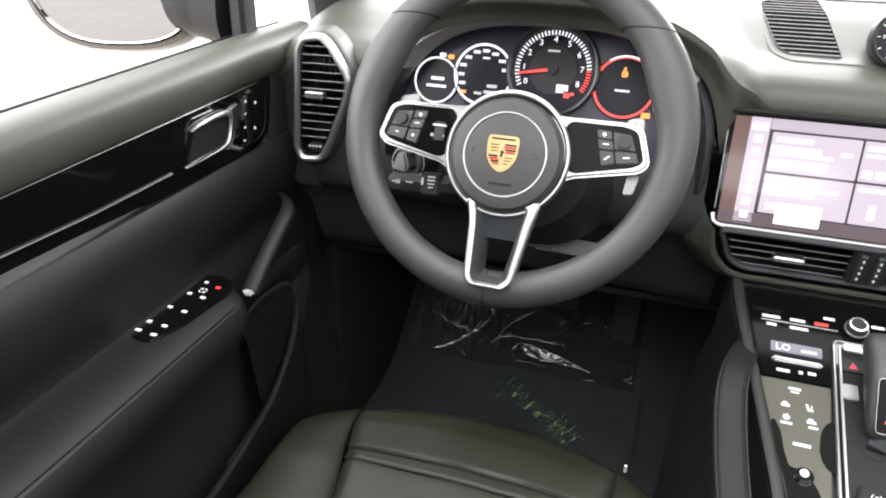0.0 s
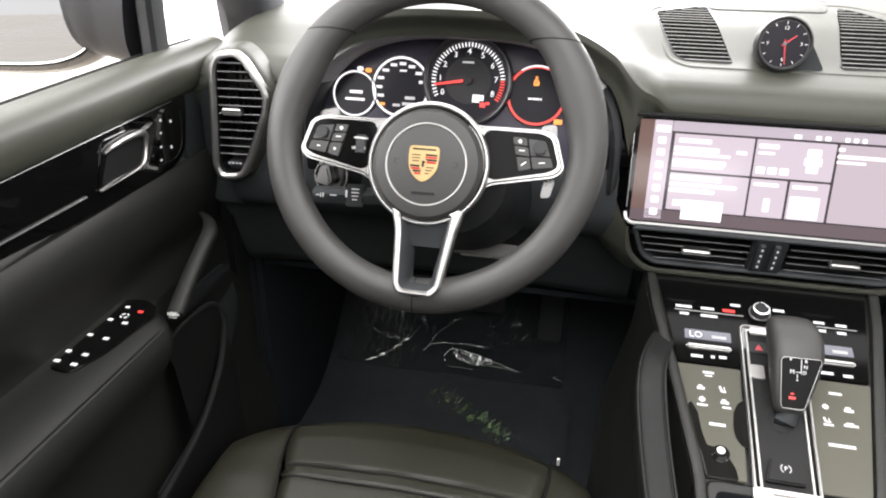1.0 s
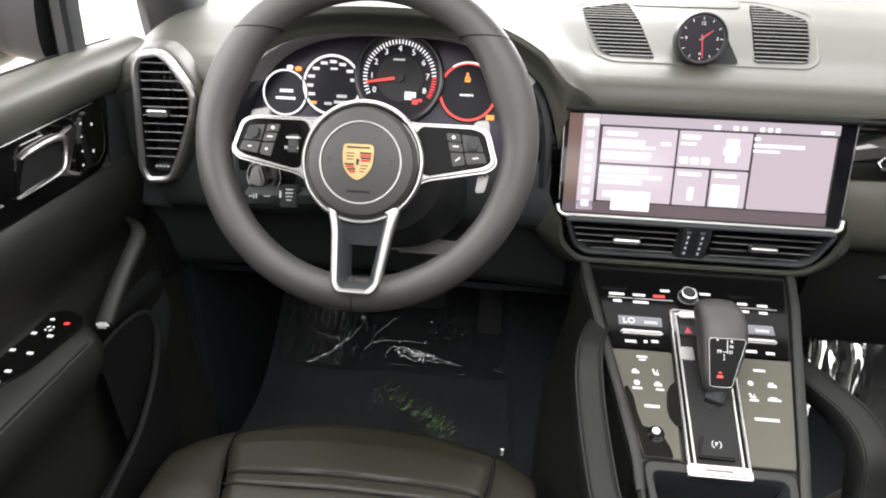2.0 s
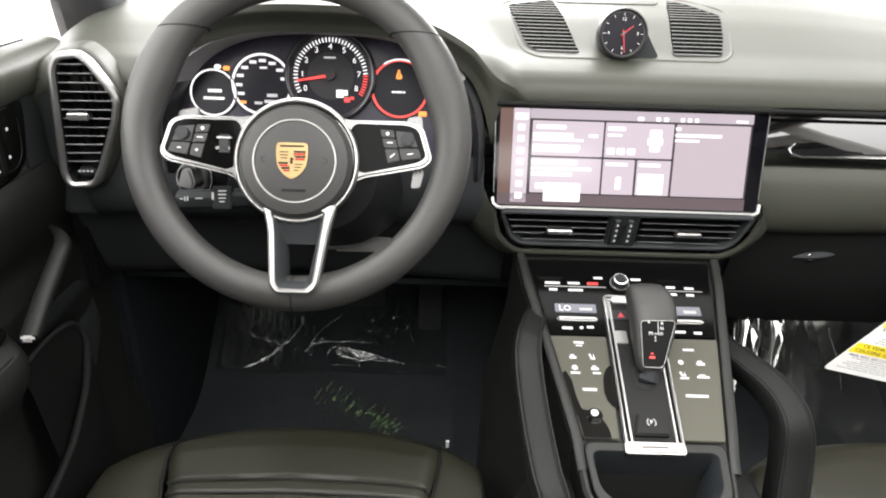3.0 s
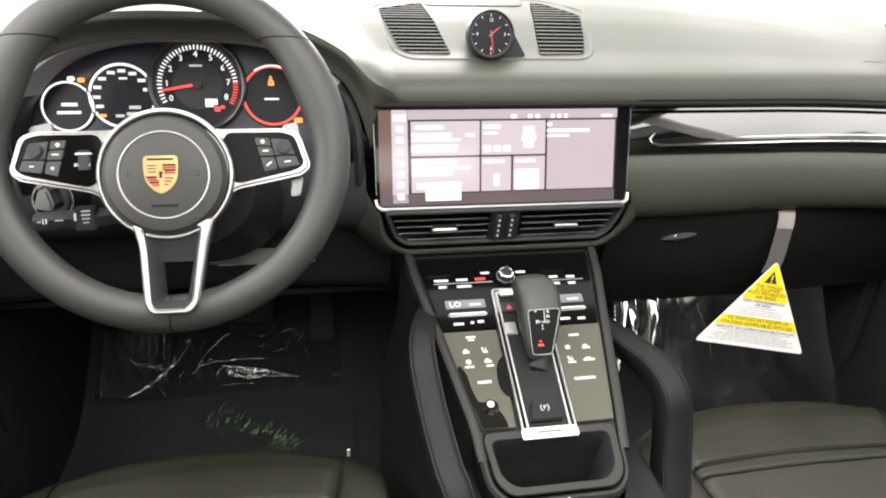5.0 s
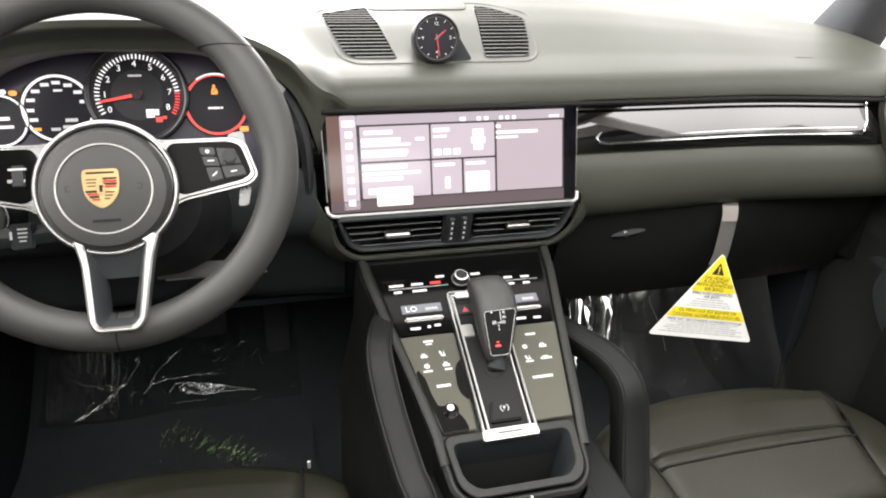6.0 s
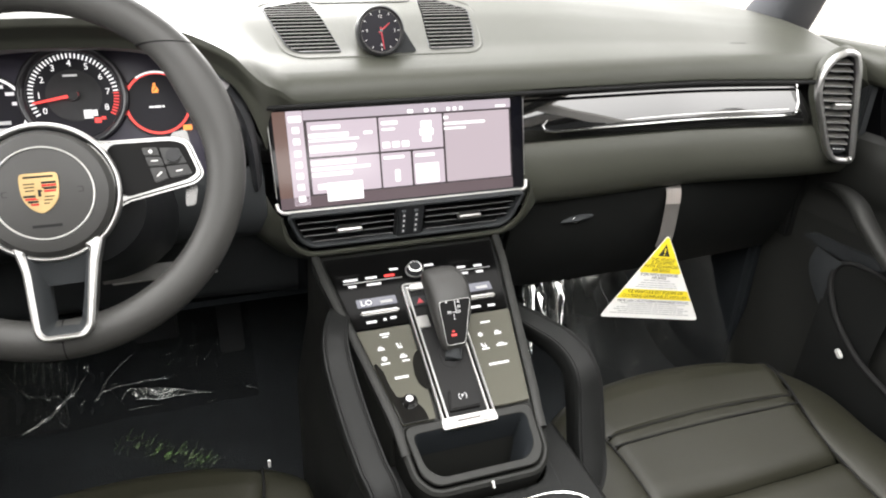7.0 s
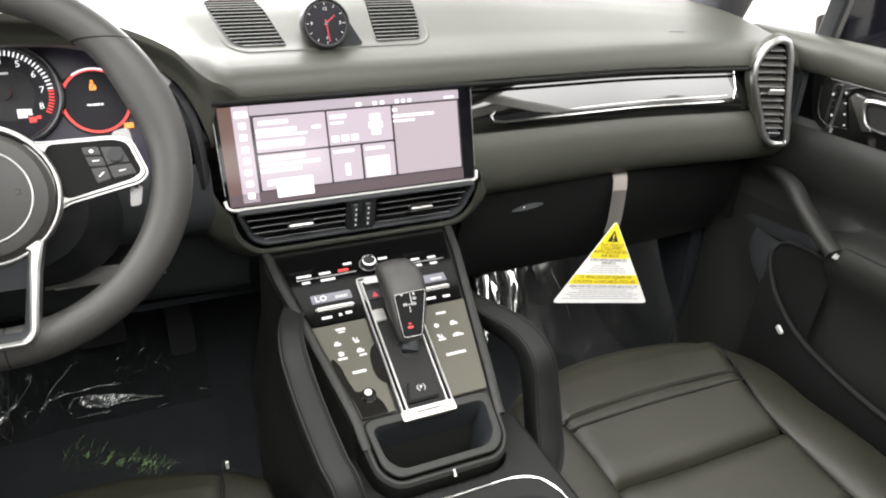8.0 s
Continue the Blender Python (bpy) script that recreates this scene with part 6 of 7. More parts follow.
# ---- seats ----
def seat(cx, label, inner, ahead=0.0):
    """A front seat; inner: the side that faces the console; ahead: how far the cross seams lie forward."""
    ob = empty("front_seat", label, "car seat", "front seats", at=(cx, -0.4, 0.08))

    def top(y):
        return lerp_table([(-0.62, 0.335), (-0.45, 0.352), (-0.34, 0.368), (-0.28, 0.378), (-0.20, 0.396), (-0.12, 0.406), (-0.08, 0.405)], y)

    def bend(x, y):
        return -0.030 * min(1.5, abs(x - cx) / 0.18) ** 2 * smooth(-0.27, -0.10, y)

    def cushion(y0, y1, half0, half1, round0, round1, lift=0.0, sag=0.010):
        def f(u, v):
            y = y0 + (y1 - y0) * v
            h = half0 + (half1 - half0) * v
            x = cx + h * (2 * u - 1)
            e0, e1 = min(1, v * abs(y1 - y0) / round0), min(1, (1 - v) * abs(y1 - y0) / round1)
            eu = min(1, min(u, 1 - u) * 2 * h / 0.02)
            a0, a1 = (0.004 if round0 < 0.01 else 0.016), (0.004 if round1 < 0.01 else 0.016 if round1 > 0.025 else 0.0)
            drop = a0 * (1 - math.sqrt(max(0, 1 - (1 - e0) ** 2))) + a1 * (1 - math.sqrt(max(0, 1 - (1 - e1) ** 2))) + 0.010 * (1 - math.sqrt(max(0, 1 - (1 - eu) ** 2)))
            return Vector((x, y + bend(x, y), top(y) + lift - drop - sag * math.cos(math.pi * (u - 0.5)) * 0.4 + 0.0014 * noise.noise((x * 14, y * 14, cx * 9))))
        return sheet(f, 36, 24, thick=0.012)

    part("seat_panel", cushion(-0.190 + ahead, -0.098, 0.163, 0.178, 0.006, 0.020), leather, ob, "smooth black leather front cushion panel")
    part("seat_panel", cushion(-0.211 + ahead, -0.191 + ahead, 0.160, 0.163, 0.006, 0.006, -0.001), leather, ob, "narrow stitched strip across the cushion")
    part("seat_panel", cushion(-0.312 + ahead, -0.212 + ahead, 0.153, 0.160, 0.030, 0.006), leather, ob)
    part("seat_panel", cushion(-0.425, -0.315 + ahead, 0.150, 0.153, 0.006, 0.030, 0.002), leather, ob)
    part("seat_panel", cushion(-0.445, -0.426, 0.150, 0.150, 0.006, 0.006, 0.001), leather, ob)
    part("seat_panel", cushion(-0.64, -0.446, 0.150, 0.150, 0.02, 0.006, 0.001), leather, ob)

    for y in (-0.1905 + ahead, -0.2115 + ahead):
        part("seam", tube([(cx + 0.160 * q, y + bend(cx + 0.160 * q, y), top(y) - 0.0032 - 0.004 * math.cos(math.pi * q / 2)) for q in [i / 10 for i in range(-10, 11)]], 0.0013, 0.0013, 6), thread, ob)

    def nose(u, v):
        x = cx + 0.178 * (2 * u - 1)
        a = v * math.pi * 0.55
        return Vector((x, -0.098 + bend(x, -0.098) + 0.034 * math.sin(a), top(-0.1) - 0.0345 + 0.034 * math.cos(a) - 0.004 * math.cos(math.pi * (u - 0.5)) - (0.15 * (v - 0.6) if v > 0.6 else 0) - 0.012 * (2 * u - 1) ** 4))
    part("seat_nose", sheet(nose, 30, 16, thick=0.008), leather, ob, "rounded front edge of the cushion")
    for s in (-1, 1):
        def bolster(u, v):
            y = -0.64 + 0.575 * v
            front = smooth(-0.40, -0.10, y)
            e = min(1.0, max(0.0, (y + 0.099) / 0.0345))
            half = 0.150 + 0.025 * smooth(-0.30, -0.10, y)
            k = smooth(0.0, 0.16, 1 - v)
            lift = (0.006 if s == inner else 0.020) * k * smooth(0, 0.1, v) * (1 - 0.85 * smooth(-0.46, -0.10, y))
            w = (0.105 if s == inner else 0.140) - (0.040 if s == inner else 0.050) * smooth(-0.42, -0.085, y) ** 1.6
            t = u * math.pi
            x = cx + s * (half + w * (0.5 - 0.5 * math.cos(t)))
            z = top(y) - 0.012 + 0.005 * front + (0.020 - 0.013 * front + lift) * math.sin(t) ** 0.8 - 0.10 * smooth(0.70, 1.0, u) - 0.040 * (1 - math.sqrt(1 - e * e)) - 0.012 * u * front - (0.040 * u if cx > 0 and s != inner else 0.0)
            return Vector((x, y - 0.030 * u * u * front + bend(x, y), z + 0.001 * noise.noise((x * 12, y * 12, 3))))
        part("bolster", sheet(bolster, 26, 44, thick=0.010), leather, ob, "raised leather side bolster")
        part("seam", tube([bolster(0.02, v) + Vector((0, 0, 0.003)) for v in [0.1 + 0.88 * i / 24 for i in range(25)]], 0.0016, 0.0016, 6), thread, ob)
    part("base", box((0.50, 0.50, 0.24), Matrix.Translation((cx, -0.38, 0.21)), 0.03, 3), soft_black, ob)
    part("base_cover", box((0.40, 0.05, 0.18), pose(cx, -0.115, 0.27, 12), 0.012, 2), soft_black, ob)
    # backrest, leaning well back
    B = frame_of((cx, -0.66, 0.36), (1, 0, 0), (0, -0.46, 0.888))
    def back(u, v):
        x = 0.25 * (2 * u - 1)
        y = 0.66 * v
        e = abs(2 * u - 1)
        w = 1 - 0.16 * smooth(0.6, 1, v)
        z = 0.055 * smooth(0.58, 0.85, e) - 0.05 * smooth(0.88, 1, e) - 0.03 * smooth(0.9, 1, v)
        return B @ Vector((x * w, y, z))
    part("backrest", sheet(back, 30, 30, thick=0.09), leather, ob, "black leather backrest with side bolsters")
    part("headrest", box((0.26, 0.18, 0.10), B @ mv(0, 0.76, -0.06), 0.04, 4), leather, ob, "padded leather headrest")
    return ob


driver = seat(-0.406, "black leather driver's seat with piped cushion seams", 1, 0.020)
part("seat_tag", box((0.004, 0.003, 0.016), pose(-0.2215, -0.116, 0.407, 20), 0.0005, 1), white_plastic, driver, "tiny white tag at the cushion seam")
seat(0.392, "black leather passenger seat with piped cushion seams", -1, 0.011)

# ---- floor mats and protective film ----
film = bpy.data.materials.new("clear_plastic_film")
film.use_nodes = True
fn = film.node_tree
fn.nodes.remove(fn.nodes["Principled BSDF"])
fo = fn.nodes["Material Output"]
mixer, clear, shine, veil, skin = (fn.nodes.new(k) for k in ("ShaderNodeMixShader", "ShaderNodeBsdfTransparent", "ShaderNodeBsdfGlossy", "ShaderNodeBsdfDiffuse", "ShaderNodeMixShader"))
shine.inputs["Roughness"].default_value = 0.10
shine.inputs["Color"].default_value = (0.95, 0.97, 0.95, 1)
veil.inputs["Color"].default_value = (0.26, 0.27, 0.265, 1)
skin.inputs["Fac"].default_value = 0.90
mixer.inputs["Fac"].default_value = 0.26
fn.links.new(veil.outputs[0], skin.inputs[1])
fn.links.new(shine.outputs[0], skin.inputs[2])
fn.links.new(clear.outputs[0], mixer.inputs[1])
fn.links.new(skin.outputs[0], mixer.inputs[2])
fn.links.new(mixer.outputs[0], fo.inputs["Surface"])


# nearly opaque near-white copy that paints highlights along the clear film's creases
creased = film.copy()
creased.name = "whitened_crease_film"
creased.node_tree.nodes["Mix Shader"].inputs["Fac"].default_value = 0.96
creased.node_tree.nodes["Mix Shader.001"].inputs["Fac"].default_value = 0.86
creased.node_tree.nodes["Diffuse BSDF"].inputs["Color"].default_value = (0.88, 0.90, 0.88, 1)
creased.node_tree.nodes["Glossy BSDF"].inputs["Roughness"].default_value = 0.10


def foot_z(y):
    """Height of the footwell floor, which climbs towards the bulkhead."""
    return 0.085 + 0.30 * smooth(0.30, 0.80, y)


tagged(part("footwell_slope", sheet(lambda u, v: Vector((-0.745 + 1.49 * u, 0.10 + 0.64 * v, foot_z(0.10 + 0.64 * v))), 20, 24, thick=0.01), carpet), "black carpet rising to the bulkhead", "carpet", "", "structure")
for cx, nm in ((-0.44, "driver"), (0.46, "passenger")):
    mat = empty("floor_mat", "black carpet floor mat lying in the footwell", "floor mat", "floor mats", at=(cx, 0.2, 0.09))
    part("mat_body", sheet(lambda u, v: Vector((cx - 0.24 + 0.48 * u, -0.06 + 0.58 * v, foot_z(-0.06 + 0.58 * v) + 0.008 + 0.002 * noise.noise((u * 5, v * 5, cx)))), 24, 24, thick=0.006), carpet, mat)


def film_thing(label, cover, ridges, tint=None, sheer=None):
    ob = empty("plastic_film", label, "plastic film", "protective films", at=cover(0.5, 0.5))
    part("cover", sheet(cover, 150, 70), sheer or film, ob, sharp=12)
    tagged(part("creases", ridges, tint or creased, ob, "shiny creases in the film, highlights put into their colour"), kind="stuff")
    return ob


def crease(bm, a, b, r, z_of, bow=0.0, n=12):
    """A tight rounded fold between two places, thin at its far end."""
    a, b = Vector(a), Vector(b)
    side = Vector((-(b - a).y, (b - a).x))
    line = []
    for i in range(n + 1):
        t = i / n
        p = a.lerp(b, t) + side * (bow * math.sin(math.pi * t) + 0.018 * noise.noise((a.x * 50 + t * 4, a.y * 50, b.x * 50)))
        line.append(Vector((p.x, p.y, z_of(p.x, p.y) + r * 0.6)))
    tube(line, lambda f: r * (1 - 0.7 * f) * (0.75 + 0.25 * math.sin(f * 19 + a.x * 90)), lambda f: r * (1.5 - 1.1 * f), 10, bm=bm)


def lay(lift, size, seed):
    return lambda x, y: foot_z(y) + lift + 0.006 * noise.noise((x * size, y * size, seed)) + (0.0060 * smooth(0.395, 0.430, y) if lift > 0.02 else 0.0012) * noise.noise((x * 70, y * 45, seed))


# over the driver's footwell the creases run out from two knots
over = lay(0.030, 9, 3.1)
bm = bmesh.new()
# a fan of sharp folds about the knot beside the footrest
KNOT = (-0.578, 0.436)
for x, y, r, bow in ((-0.556, 0.487, 0.0014, -0.08), (-0.533, 0.492, 0.0018, -0.10), (-0.653, 0.391, 0.0022, 0.03), (-0.643, 0.453, 0.0022, -0.05), (-0.572, 0.398, 0.0014, 0.0), (-0.575, 0.510, 0.0018, 0.0)):
    crease(bm, KNOT, (x, y), r * 1.1, over, bow)
for a, b, r in (((-0.643, 0.453), (-0.689, 0.500), 0.0012), ((-0.643, 0.452), (-0.687, 0.473), 0.0014), ((-0.589, 0.444), (-0.644, 0.456), 0.0020), ((-0.697, 0.442), (-0.696, 0.394), 0.0010), ((-0.707, 0.443), (-0.705, 0.400), 0.0012), ((-0.708, 0.510), (-0.706, 0.455), 0.0013), ((-0.698, 0.508), (-0.693, 0.480), 0.0010), ((-0.704, 0.404), (-0.700, 0.391), 0.0022), ((-0.590, 0.404), (-0.578, 0.392), 0.0018)):
    crease(bm, a, b, r, over, 0.02)
for i in range(6):
    crease(bm, (-0.669 + 0.016 * i, 0.510), (-0.667 + 0.016 * i, 0.478 - 0.005 * (i % 2) - 0.003 * i), 0.0030 + 0.0004 * i, over, 0.01)
# one high fold that lies across the middle, with softer ones round it
for a, b, r, bow in (((-0.459, 0.425), (-0.442, 0.433), 0.0018, 0.1), ((-0.445, 0.433), (-0.366, 0.421), 0.0030, 0.02), ((-0.371, 0.421), (-0.308, 0.405), 0.0020, 0.0), ((-0.442, 0.427), (-0.403, 0.419), 0.0034, 0.05), ((-0.451, 0.426), (-0.397, 0.411), 0.0022, -0.08), ((-0.366, 0.421), (-0.399, 0.411), 0.0020, 0.1), ((-0.377, 0.412), (-0.310, 0.406), 0.0017, 0.0),
                     ((-0.470, 0.428), (-0.474, 0.410), 0.0020, -0.3), ((-0.528, 0.426), (-0.505, 0.440), 0.0021, 0.08), ((-0.505, 0.440), (-0.381, 0.446), 0.0011, 0.03), ((-0.518, 0.436), (-0.454, 0.494), 0.0010, 0.06), ((-0.464, 0.399), (-0.404, 0.401), 0.0009, 0.0), ((-0.332, 0.456), (-0.323, 0.483), 0.0011, 0.1), ((-0.314, 0.469), (-0.296, 0.487), 0.0008, 0.0), ((-0.289, 0.451), (-0.294, 0.472), 0.0010, 0.2)):
    crease(bm, a, b, r, over, bow)
rnd = random.Random(21)
for i in range(36):
    f = rnd.random()
    x, y = -0.705 + 0.47 * f + rnd.gauss(0, 0.006), rnd.choice((0.402, 0.425, 0.455, 0.485)) + rnd.gauss(0, 0.012)
    a, l = radians(rnd.gauss(20 if x > -0.5 else 75, 40)), rnd.uniform(0.006, 0.030)
    crease(bm, (x, y), (x + l * math.cos(a), y + l * math.sin(a)), rnd.uniform(0.0004, 0.0009), over, rnd.uniform(-0.2, 0.2), 6)
driver_film = film_thing("clear crumpled plastic film over the driver's footwell", lambda u, v: Vector((-0.715 + 0.50 * u, 0.385 + 0.215 * v, over(-0.715 + 0.50 * u, 0.385 + 0.215 * v))), bm)
# whitish see-through copy that paints the sheen on the high fold
folded = creased.copy()
folded.name = "bright_facet_film"
folded.node_tree.nodes["Mix Shader"].inputs["Fac"].default_value = 0.42


def fold(u, v):
    """A milky patch inside the high fold, added for its bright facet, wrinkled across."""
    near_edge = Vector((-0.456, 0.4135)).lerp(Vector((-0.399, 0.411)), u)
    far_edge = Vector((-0.444, 0.434)).lerp(Vector((-0.368, 0.421)), u)
    p = near_edge.lerp(far_edge, v)
    return Vector((p.x, p.y, over(p.x, p.y) + 0.003 + 0.0016 * math.sin(u * 38 + 3 * v) + 0.002 * noise.noise((u * 6, v * 3, 2))))


part("facet_sheen", sheet(fold, 60, 12), folded, driver_film, "milky patch added as the fold's bright facet", 60)

# extra greyish sheet that paints the film's sheen beside the knot
hazy = film.copy()
hazy.name = "sheen_plastic_film"
hazy.node_tree.nodes["Mix Shader"].inputs["Fac"].default_value = 0.30
hazy.node_tree.nodes["Mix Shader.001"].inputs["Fac"].default_value = 0.45
part("sheen_patch", sheet(lambda u, v: Vector((-0.706 + 0.130 * u, 0.394 + 0.135 * v, over(-0.706 + 0.130 * u, 0.394 + 0.135 * v) - 0.0016)), 50, 40), hazy, driver_film, "pale patch added as the film's sheen over the footrest", 12)

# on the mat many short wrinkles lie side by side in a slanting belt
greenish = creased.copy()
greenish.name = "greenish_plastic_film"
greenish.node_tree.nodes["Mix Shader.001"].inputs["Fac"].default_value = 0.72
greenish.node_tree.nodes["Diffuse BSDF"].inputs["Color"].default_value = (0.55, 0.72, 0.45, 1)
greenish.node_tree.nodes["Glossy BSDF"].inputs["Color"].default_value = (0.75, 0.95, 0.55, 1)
thin_film = film.copy()
thin_film.name = "thin_plastic_film"
thin_film.node_tree.nodes["Mix Shader"].inputs["Fac"].default_value = 0.05
near = lay(0.018, 20, 8.7)
rnd = random.Random(8)
bm = bmesh.new()
for i in range(110):
    f = rnd.random()
    x, y = -0.478 + 0.155 * f + rnd.gauss(0, 0.010), 0.356 - 0.105 * f + rnd.gauss(0, 0.014)
    a, l = radians(rnd.gauss(62, 16)), rnd.uniform(0.006, 0.020)
    crease(bm, (x, y), (x + l * math.cos(a), y + l * math.sin(a)), rnd.uniform(0.0008, 0.0016), near, rnd.uniform(-0.25, 0.25), 6)
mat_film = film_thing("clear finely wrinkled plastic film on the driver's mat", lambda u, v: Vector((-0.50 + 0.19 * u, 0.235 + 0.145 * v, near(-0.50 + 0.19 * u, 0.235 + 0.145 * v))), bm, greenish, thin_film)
# white specks of glint on the mat film, built as short wrinkles
bm = bmesh.new()
for x, y, n in ((-0.372, 0.285, 5), (-0.312, 0.262, 4), (-0.330, 0.240, 3), (-0.492, 0.318, 2)):
    for i in range(n):
        ax, ay, l = x + 0.009 * i + rnd.gauss(0, 0.002), y + rnd.gauss(0, 0.006), rnd.uniform(0.006, 0.015)
        crease(bm, (ax, ay), (ax + 0.4 * l, ay + l), rnd.uniform(0.0009, 0.0015), near, rnd.uniform(-0.2, 0.2), 6)
tagged(part("glint_wrinkles", bm, creased, mat_film, "short wrinkles coloured as glints"), kind="stuff")


def leaning(x, z):
    """How far ahead the film under the glove box lies at a height; it leans back towards its foot."""
    return 0.085 + 0.60 * (z - 0.30) + 0.010 * noise.noise((x * 8, z * 9, 6))


def pleated(u, v):
    x, z = 0.180 + 0.50 * u, 0.492 - (0.14 + 0.04 * noise.noise((u * 30, 5, 2)) * (1 if u < 0.33 else 0) + 0.10 * smooth(0.3, 0.4, u)) * v
    fall = (1 - smooth(0.28, 0.40, x)) * smooth(0, 0.2, v) * (0.6 + 0.4 * noise.noise((x * 25, v * 3, 4)))
    fold = abs(math.sin(x * 74 + 1.3 * noise.noise((x * 7, v * 2.0, 1))))
    return Vector((x + 0.008 * v * noise.noise((x * 20, v * 3, 3)), leaning(x, z) - 0.026 * fall * (1 - fold) ** 1.1, z))


hang = empty("plastic_film", "clear pleated plastic film hanging under the glove box", "plastic film", "protective films", at=(0.4, 0.12, 0.3))
part("cover", sheet(lambda u, v: pleated(0.36 + 0.64 * u, v), 80, 40), film, hang, sharp=60)
glossy_film = film.copy()
glossy_film.name = "glossy_plastic_film"
glossy_film.node_tree.nodes["Mix Shader"].inputs["Fac"].default_value = 0.55
glossy_film.node_tree.nodes["Mix Shader.001"].inputs["Fac"].default_value = 0.97
part("pleats", sheet(lambda u, v: pleated(0.36 * u, v), 160, 70), glossy_film, hang, "shiny upright pleats", 60)
# a highlight on the film's edge, built as a near-white bar
part("film_edge_highlight", tube(spline([(0.394, 0.120, 0.455), (0.398, 0.120, 0.442), (0.411, 0.121, 0.420), (0.433, 0.120, 0.378), (0.447, 0.118, 0.336)], 6), 0.0011, 0.0011, 8), creased, hang, "near-white bar standing for a highlight on the film's edge")
pedals = empty("footrest", "dark ridged footrest under plastic film", "footrest", at=(-0.65, 0.6, 0.25))
part("plate", box((0.075, 0.012, 0.16), pose(-0.655, 0.585, 0.265, -38), 0.003), dark_plastic, pedals)
for i in range(6):
    part("rib", box((0.006, 0.006, 0.14), pose(-0.683 + 0.0115 * i, 0.577, 0.270, -38), 0.002, 1), silver, pedals)
for x, w, h, lab in ((-0.40, 0.085, 0.055, "dark rubber brake pedal on its arm"), (-0.255, 0.05, 0.15, "dark rubber accelerator pedal on its arm")):
    pd = empty("pedal", lab, "pedal", "pedals", at=(x, 0.52, 0.25))
    part("pad", box((w, 0.016, h), pose(x, 0.50, 0.27, -25), 0.004), soft_black, pd)
    part("arm", tube([(x, 0.51, 0.28), (x, 0.60, 0.40), (x, 0.66, 0.50)], 0.008, 0.012, 8), dark_plastic, pd)

# ---- warning tag ----
yellow = worn(shader("yellow_card", (0.85, 0.68, 0.03)), (0.85, 0.68, 0.03), 300, 0.05, 0.05, (0.35, 0.45), 20)
white_card = worn(shader("white_card", (0.80, 0.79, 0.77)), (0.80, 0.79, 0.77), 300, 0.05, 0.04, (0.35, 0.45), 20)
ink = shader("black_ink", (0.02, 0.02, 0.02), 0.6)
tag = empty("warning_tag", "yellow and white triangular warning tag hanging from the glove box", "warning tag", at=(0.42, 0.0, 0.44))
TB = (Vector((0.325, 0.001, 0.465)), Vector((0.501, -0.020, 0.4385)), Vector((0.430, 0.009, 0.588)))
mid = (TB[0] + TB[1]) / 2
TAG = frame_of(mid, TB[1] - TB[0], TB[2] - mid)
bw, th = (TB[1] - TB[0]).length / 2, (TAG.inverted() @ TB[2]).y


def tri(y0, y1):
    k0, k1 = bw * (1 - y0 / th), bw * (1 - y1 / th)
    return [(-k0, y0), (k0, y0), (k1, y1), (-k1, y1)]


part("card", prism(rounded([(-bw - 0.003, -0.003), (bw + 0.003, -0.003), (0, th + 0.004)], 0.008, 5), 0.0008, TAG @ mv(0, 0, -0.001), 0.0002), white_card, tag, "white triangular card")
part("yellow_band", prism(rounded([(-bw * 0.445, th * 0.555), (bw * 0.445, th * 0.555), (0, th + 0.002)], 0.007, 5), 0.0003, TAG, 0), yellow, tag, "yellow field")
part("yellow_band", prism(tri(th * 0.225, th * 0.345), 0.0003, TAG, 0), yellow, tag)
part("warning_sign", prism([(-0.0105, th * 0.765), (0.0105, th * 0.765), (0, th * 0.91)], 0.0003, TAG @ mv(0, 0, 0.0003), 0), ink, tag, "black warning triangle")
part("warning_sign", box((0.0022, 0.008, 0.0003), TAG @ mv(0, th * 0.835, 0.0009), 0), yellow, tag)
part("warning_sign", box((0.0022, 0.0022, 0.0003), TAG @ mv(0, th * 0.785, 0.0009), 0), yellow, tag)
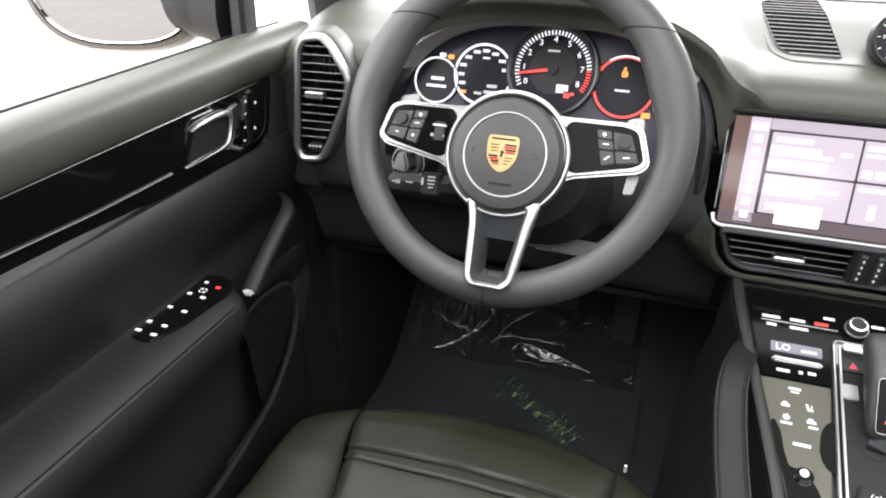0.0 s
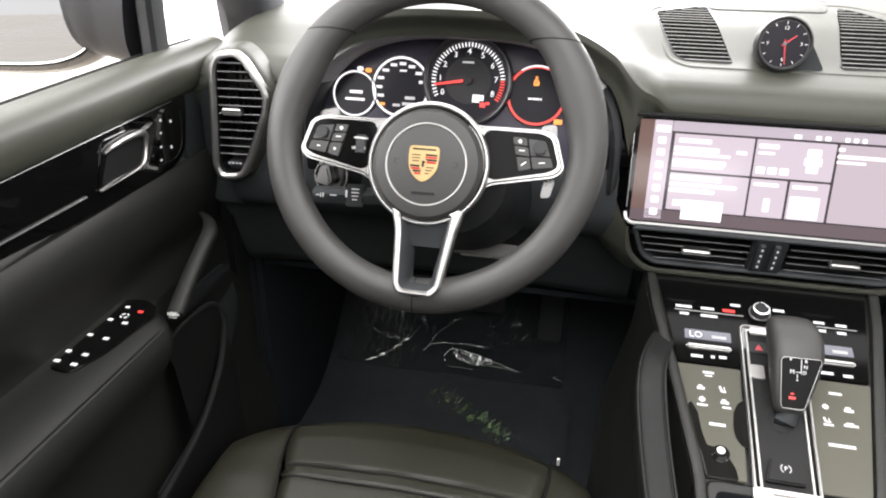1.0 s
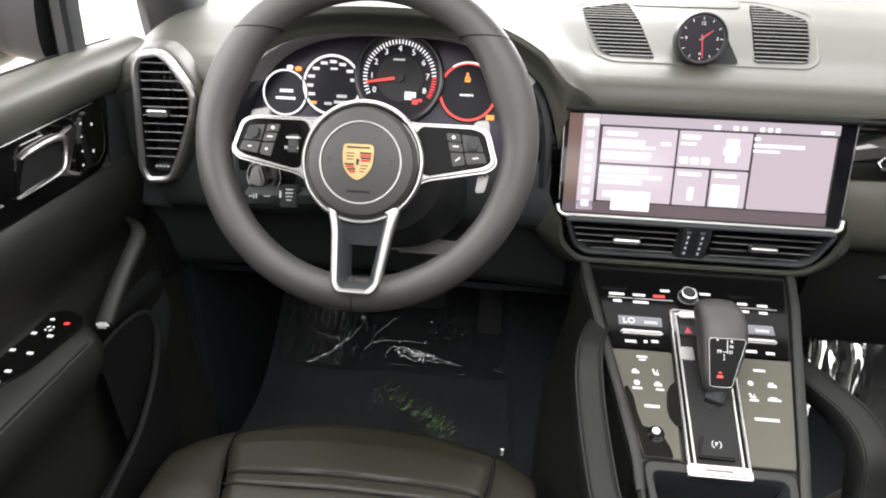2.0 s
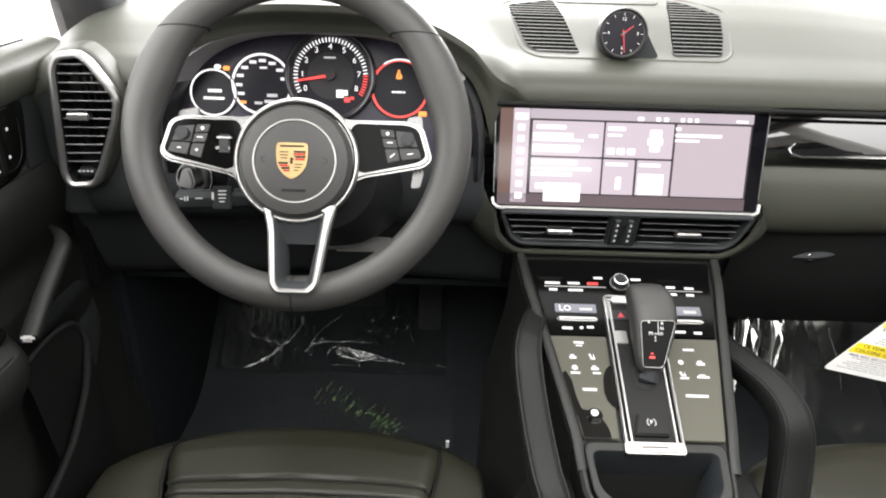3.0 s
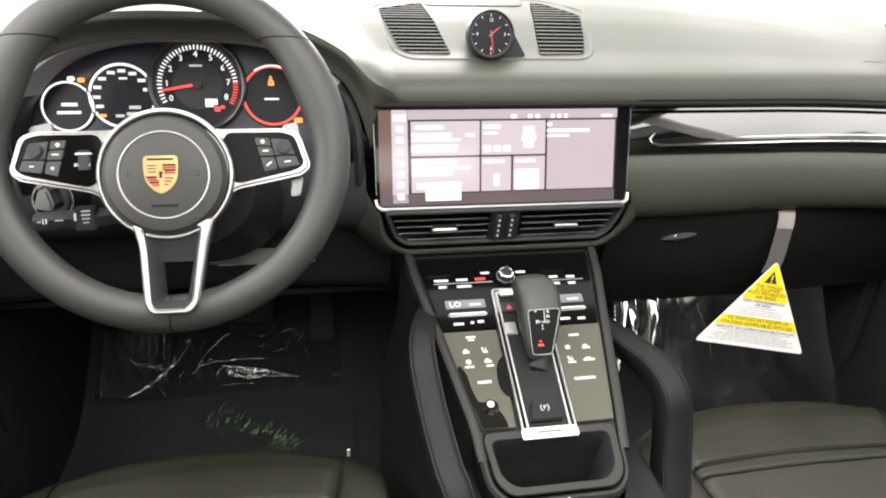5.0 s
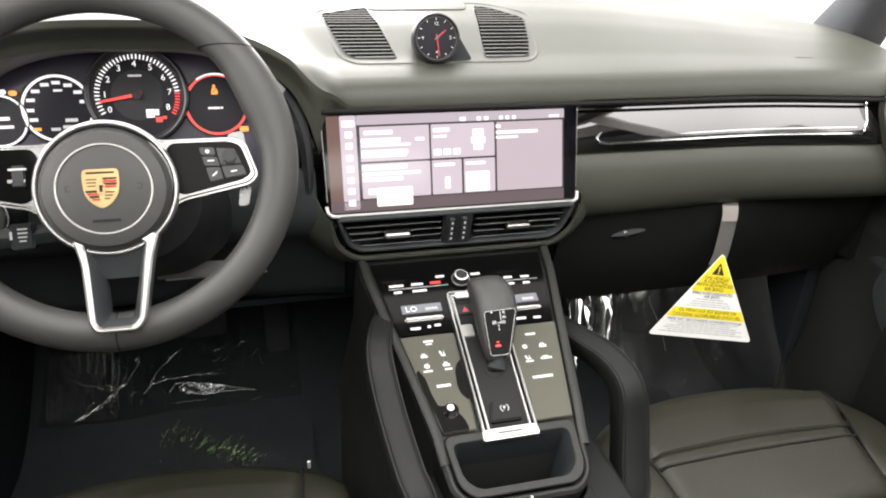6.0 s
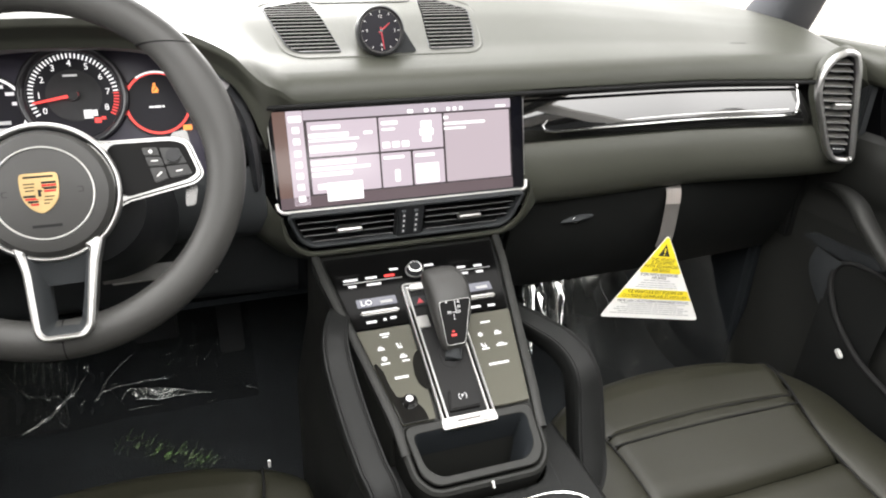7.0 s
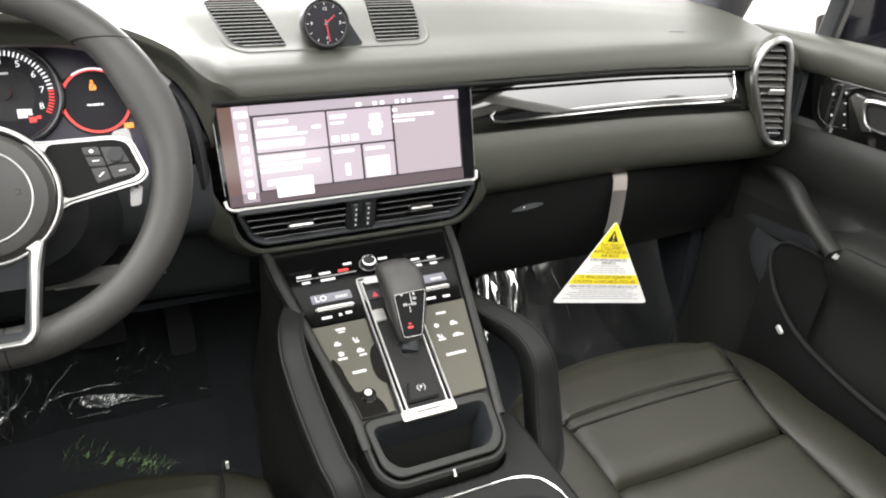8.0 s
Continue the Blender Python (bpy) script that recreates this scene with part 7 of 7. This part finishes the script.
for body_, y, sz in (("THIS VEHICLE", 0.722, 0.0072), ("IS EQUIPPED", 0.680, 0.0074), ("WITH ADVANCED", 0.636, 0.0078), ("AIR BAGS", 0.590, 0.0080), ("EVEN WITH ADVANCED", 0.532, 0.0064), ("AIR BAGS", 0.494, 0.0064), ("CE VEHICULE EST EQUIPE DE", 0.315, 0.0079), ("COUSSINS GONFLABLES EVOLUES", 0.258, 0.0079), ("MEME AVEC DES COUSSINS GONFLABLES EVOLUES", 0.195, 0.0058)):
    part("lettering", text(body_, sz, TAG @ mv(0, th * y, 0.0006), 0.0001), ink, tag)
grey_ink = shader("grey_ink", (0.36, 0.36, 0.36), 0.6)
words = random.Random(5)
for y, w in ((0.460, 0.55), (0.430, 0.62), (0.402, 0.66), (0.375, 0.70), (0.165, 0.80), (0.140, 0.60), (0.115, 0.82), (0.090, 0.86), (0.065, 0.74), (0.040, 0.88)):
    half = bw * (1 - y) * w
    at = -half
    row = bmesh.new()
    while at < half - 0.004:
        long = min(words.uniform(0.004, 0.013), half - at)
        box((long, 0.0011, 0.0002), TAG @ mv(at + long / 2, th * y, 0.0005), 0, 1, row)
        at += long + 0.0016
    part("lettering", row, grey_ink, tag)
strap = bmesh.new()
line = spline([(0.449, 0.040, 0.668), (0.449, 0.032, 0.655), (0.448, 0.028, 0.632), (0.443, 0.022, 0.609), (0.436, 0.015, 0.587), (0.430, 0.013, 0.568)], 6)
strap_rows = []
for i, p in enumerate(line):
    d = Vector((0.0125, -0.002, 0.0015 * math.sin(i * 0.4)))
    strap_rows.append([p - d, p + d])
loft(strap_rows, False, False, strap)
bmesh.ops.solidify(strap, geom=strap.faces[:], thickness=0.0006)
part("strap", strap, worn(shader("smoky_strap", (0.16, 0.15, 0.14), 0.3), (0.16, 0.15, 0.14), 200, 0.05, 0.15, (0.25, 0.4), 30), tag, "smoky plastic strap")
part("strap_loop", loft([[p - Vector((0.0122, -0.002, 0)) + Vector((0, -0.0012, 0)), p + Vector((0.0122, -0.002, 0)) + Vector((0, -0.0012, 0))] for p in line[4:12]], False, False), worn(shader("pale_strap_end", (0.31, 0.28, 0.26), 0.4), (0.31, 0.28, 0.26), 200, 0.05, 0.1, (0.35, 0.45), 30), tag, "pale doubled end of the strap")
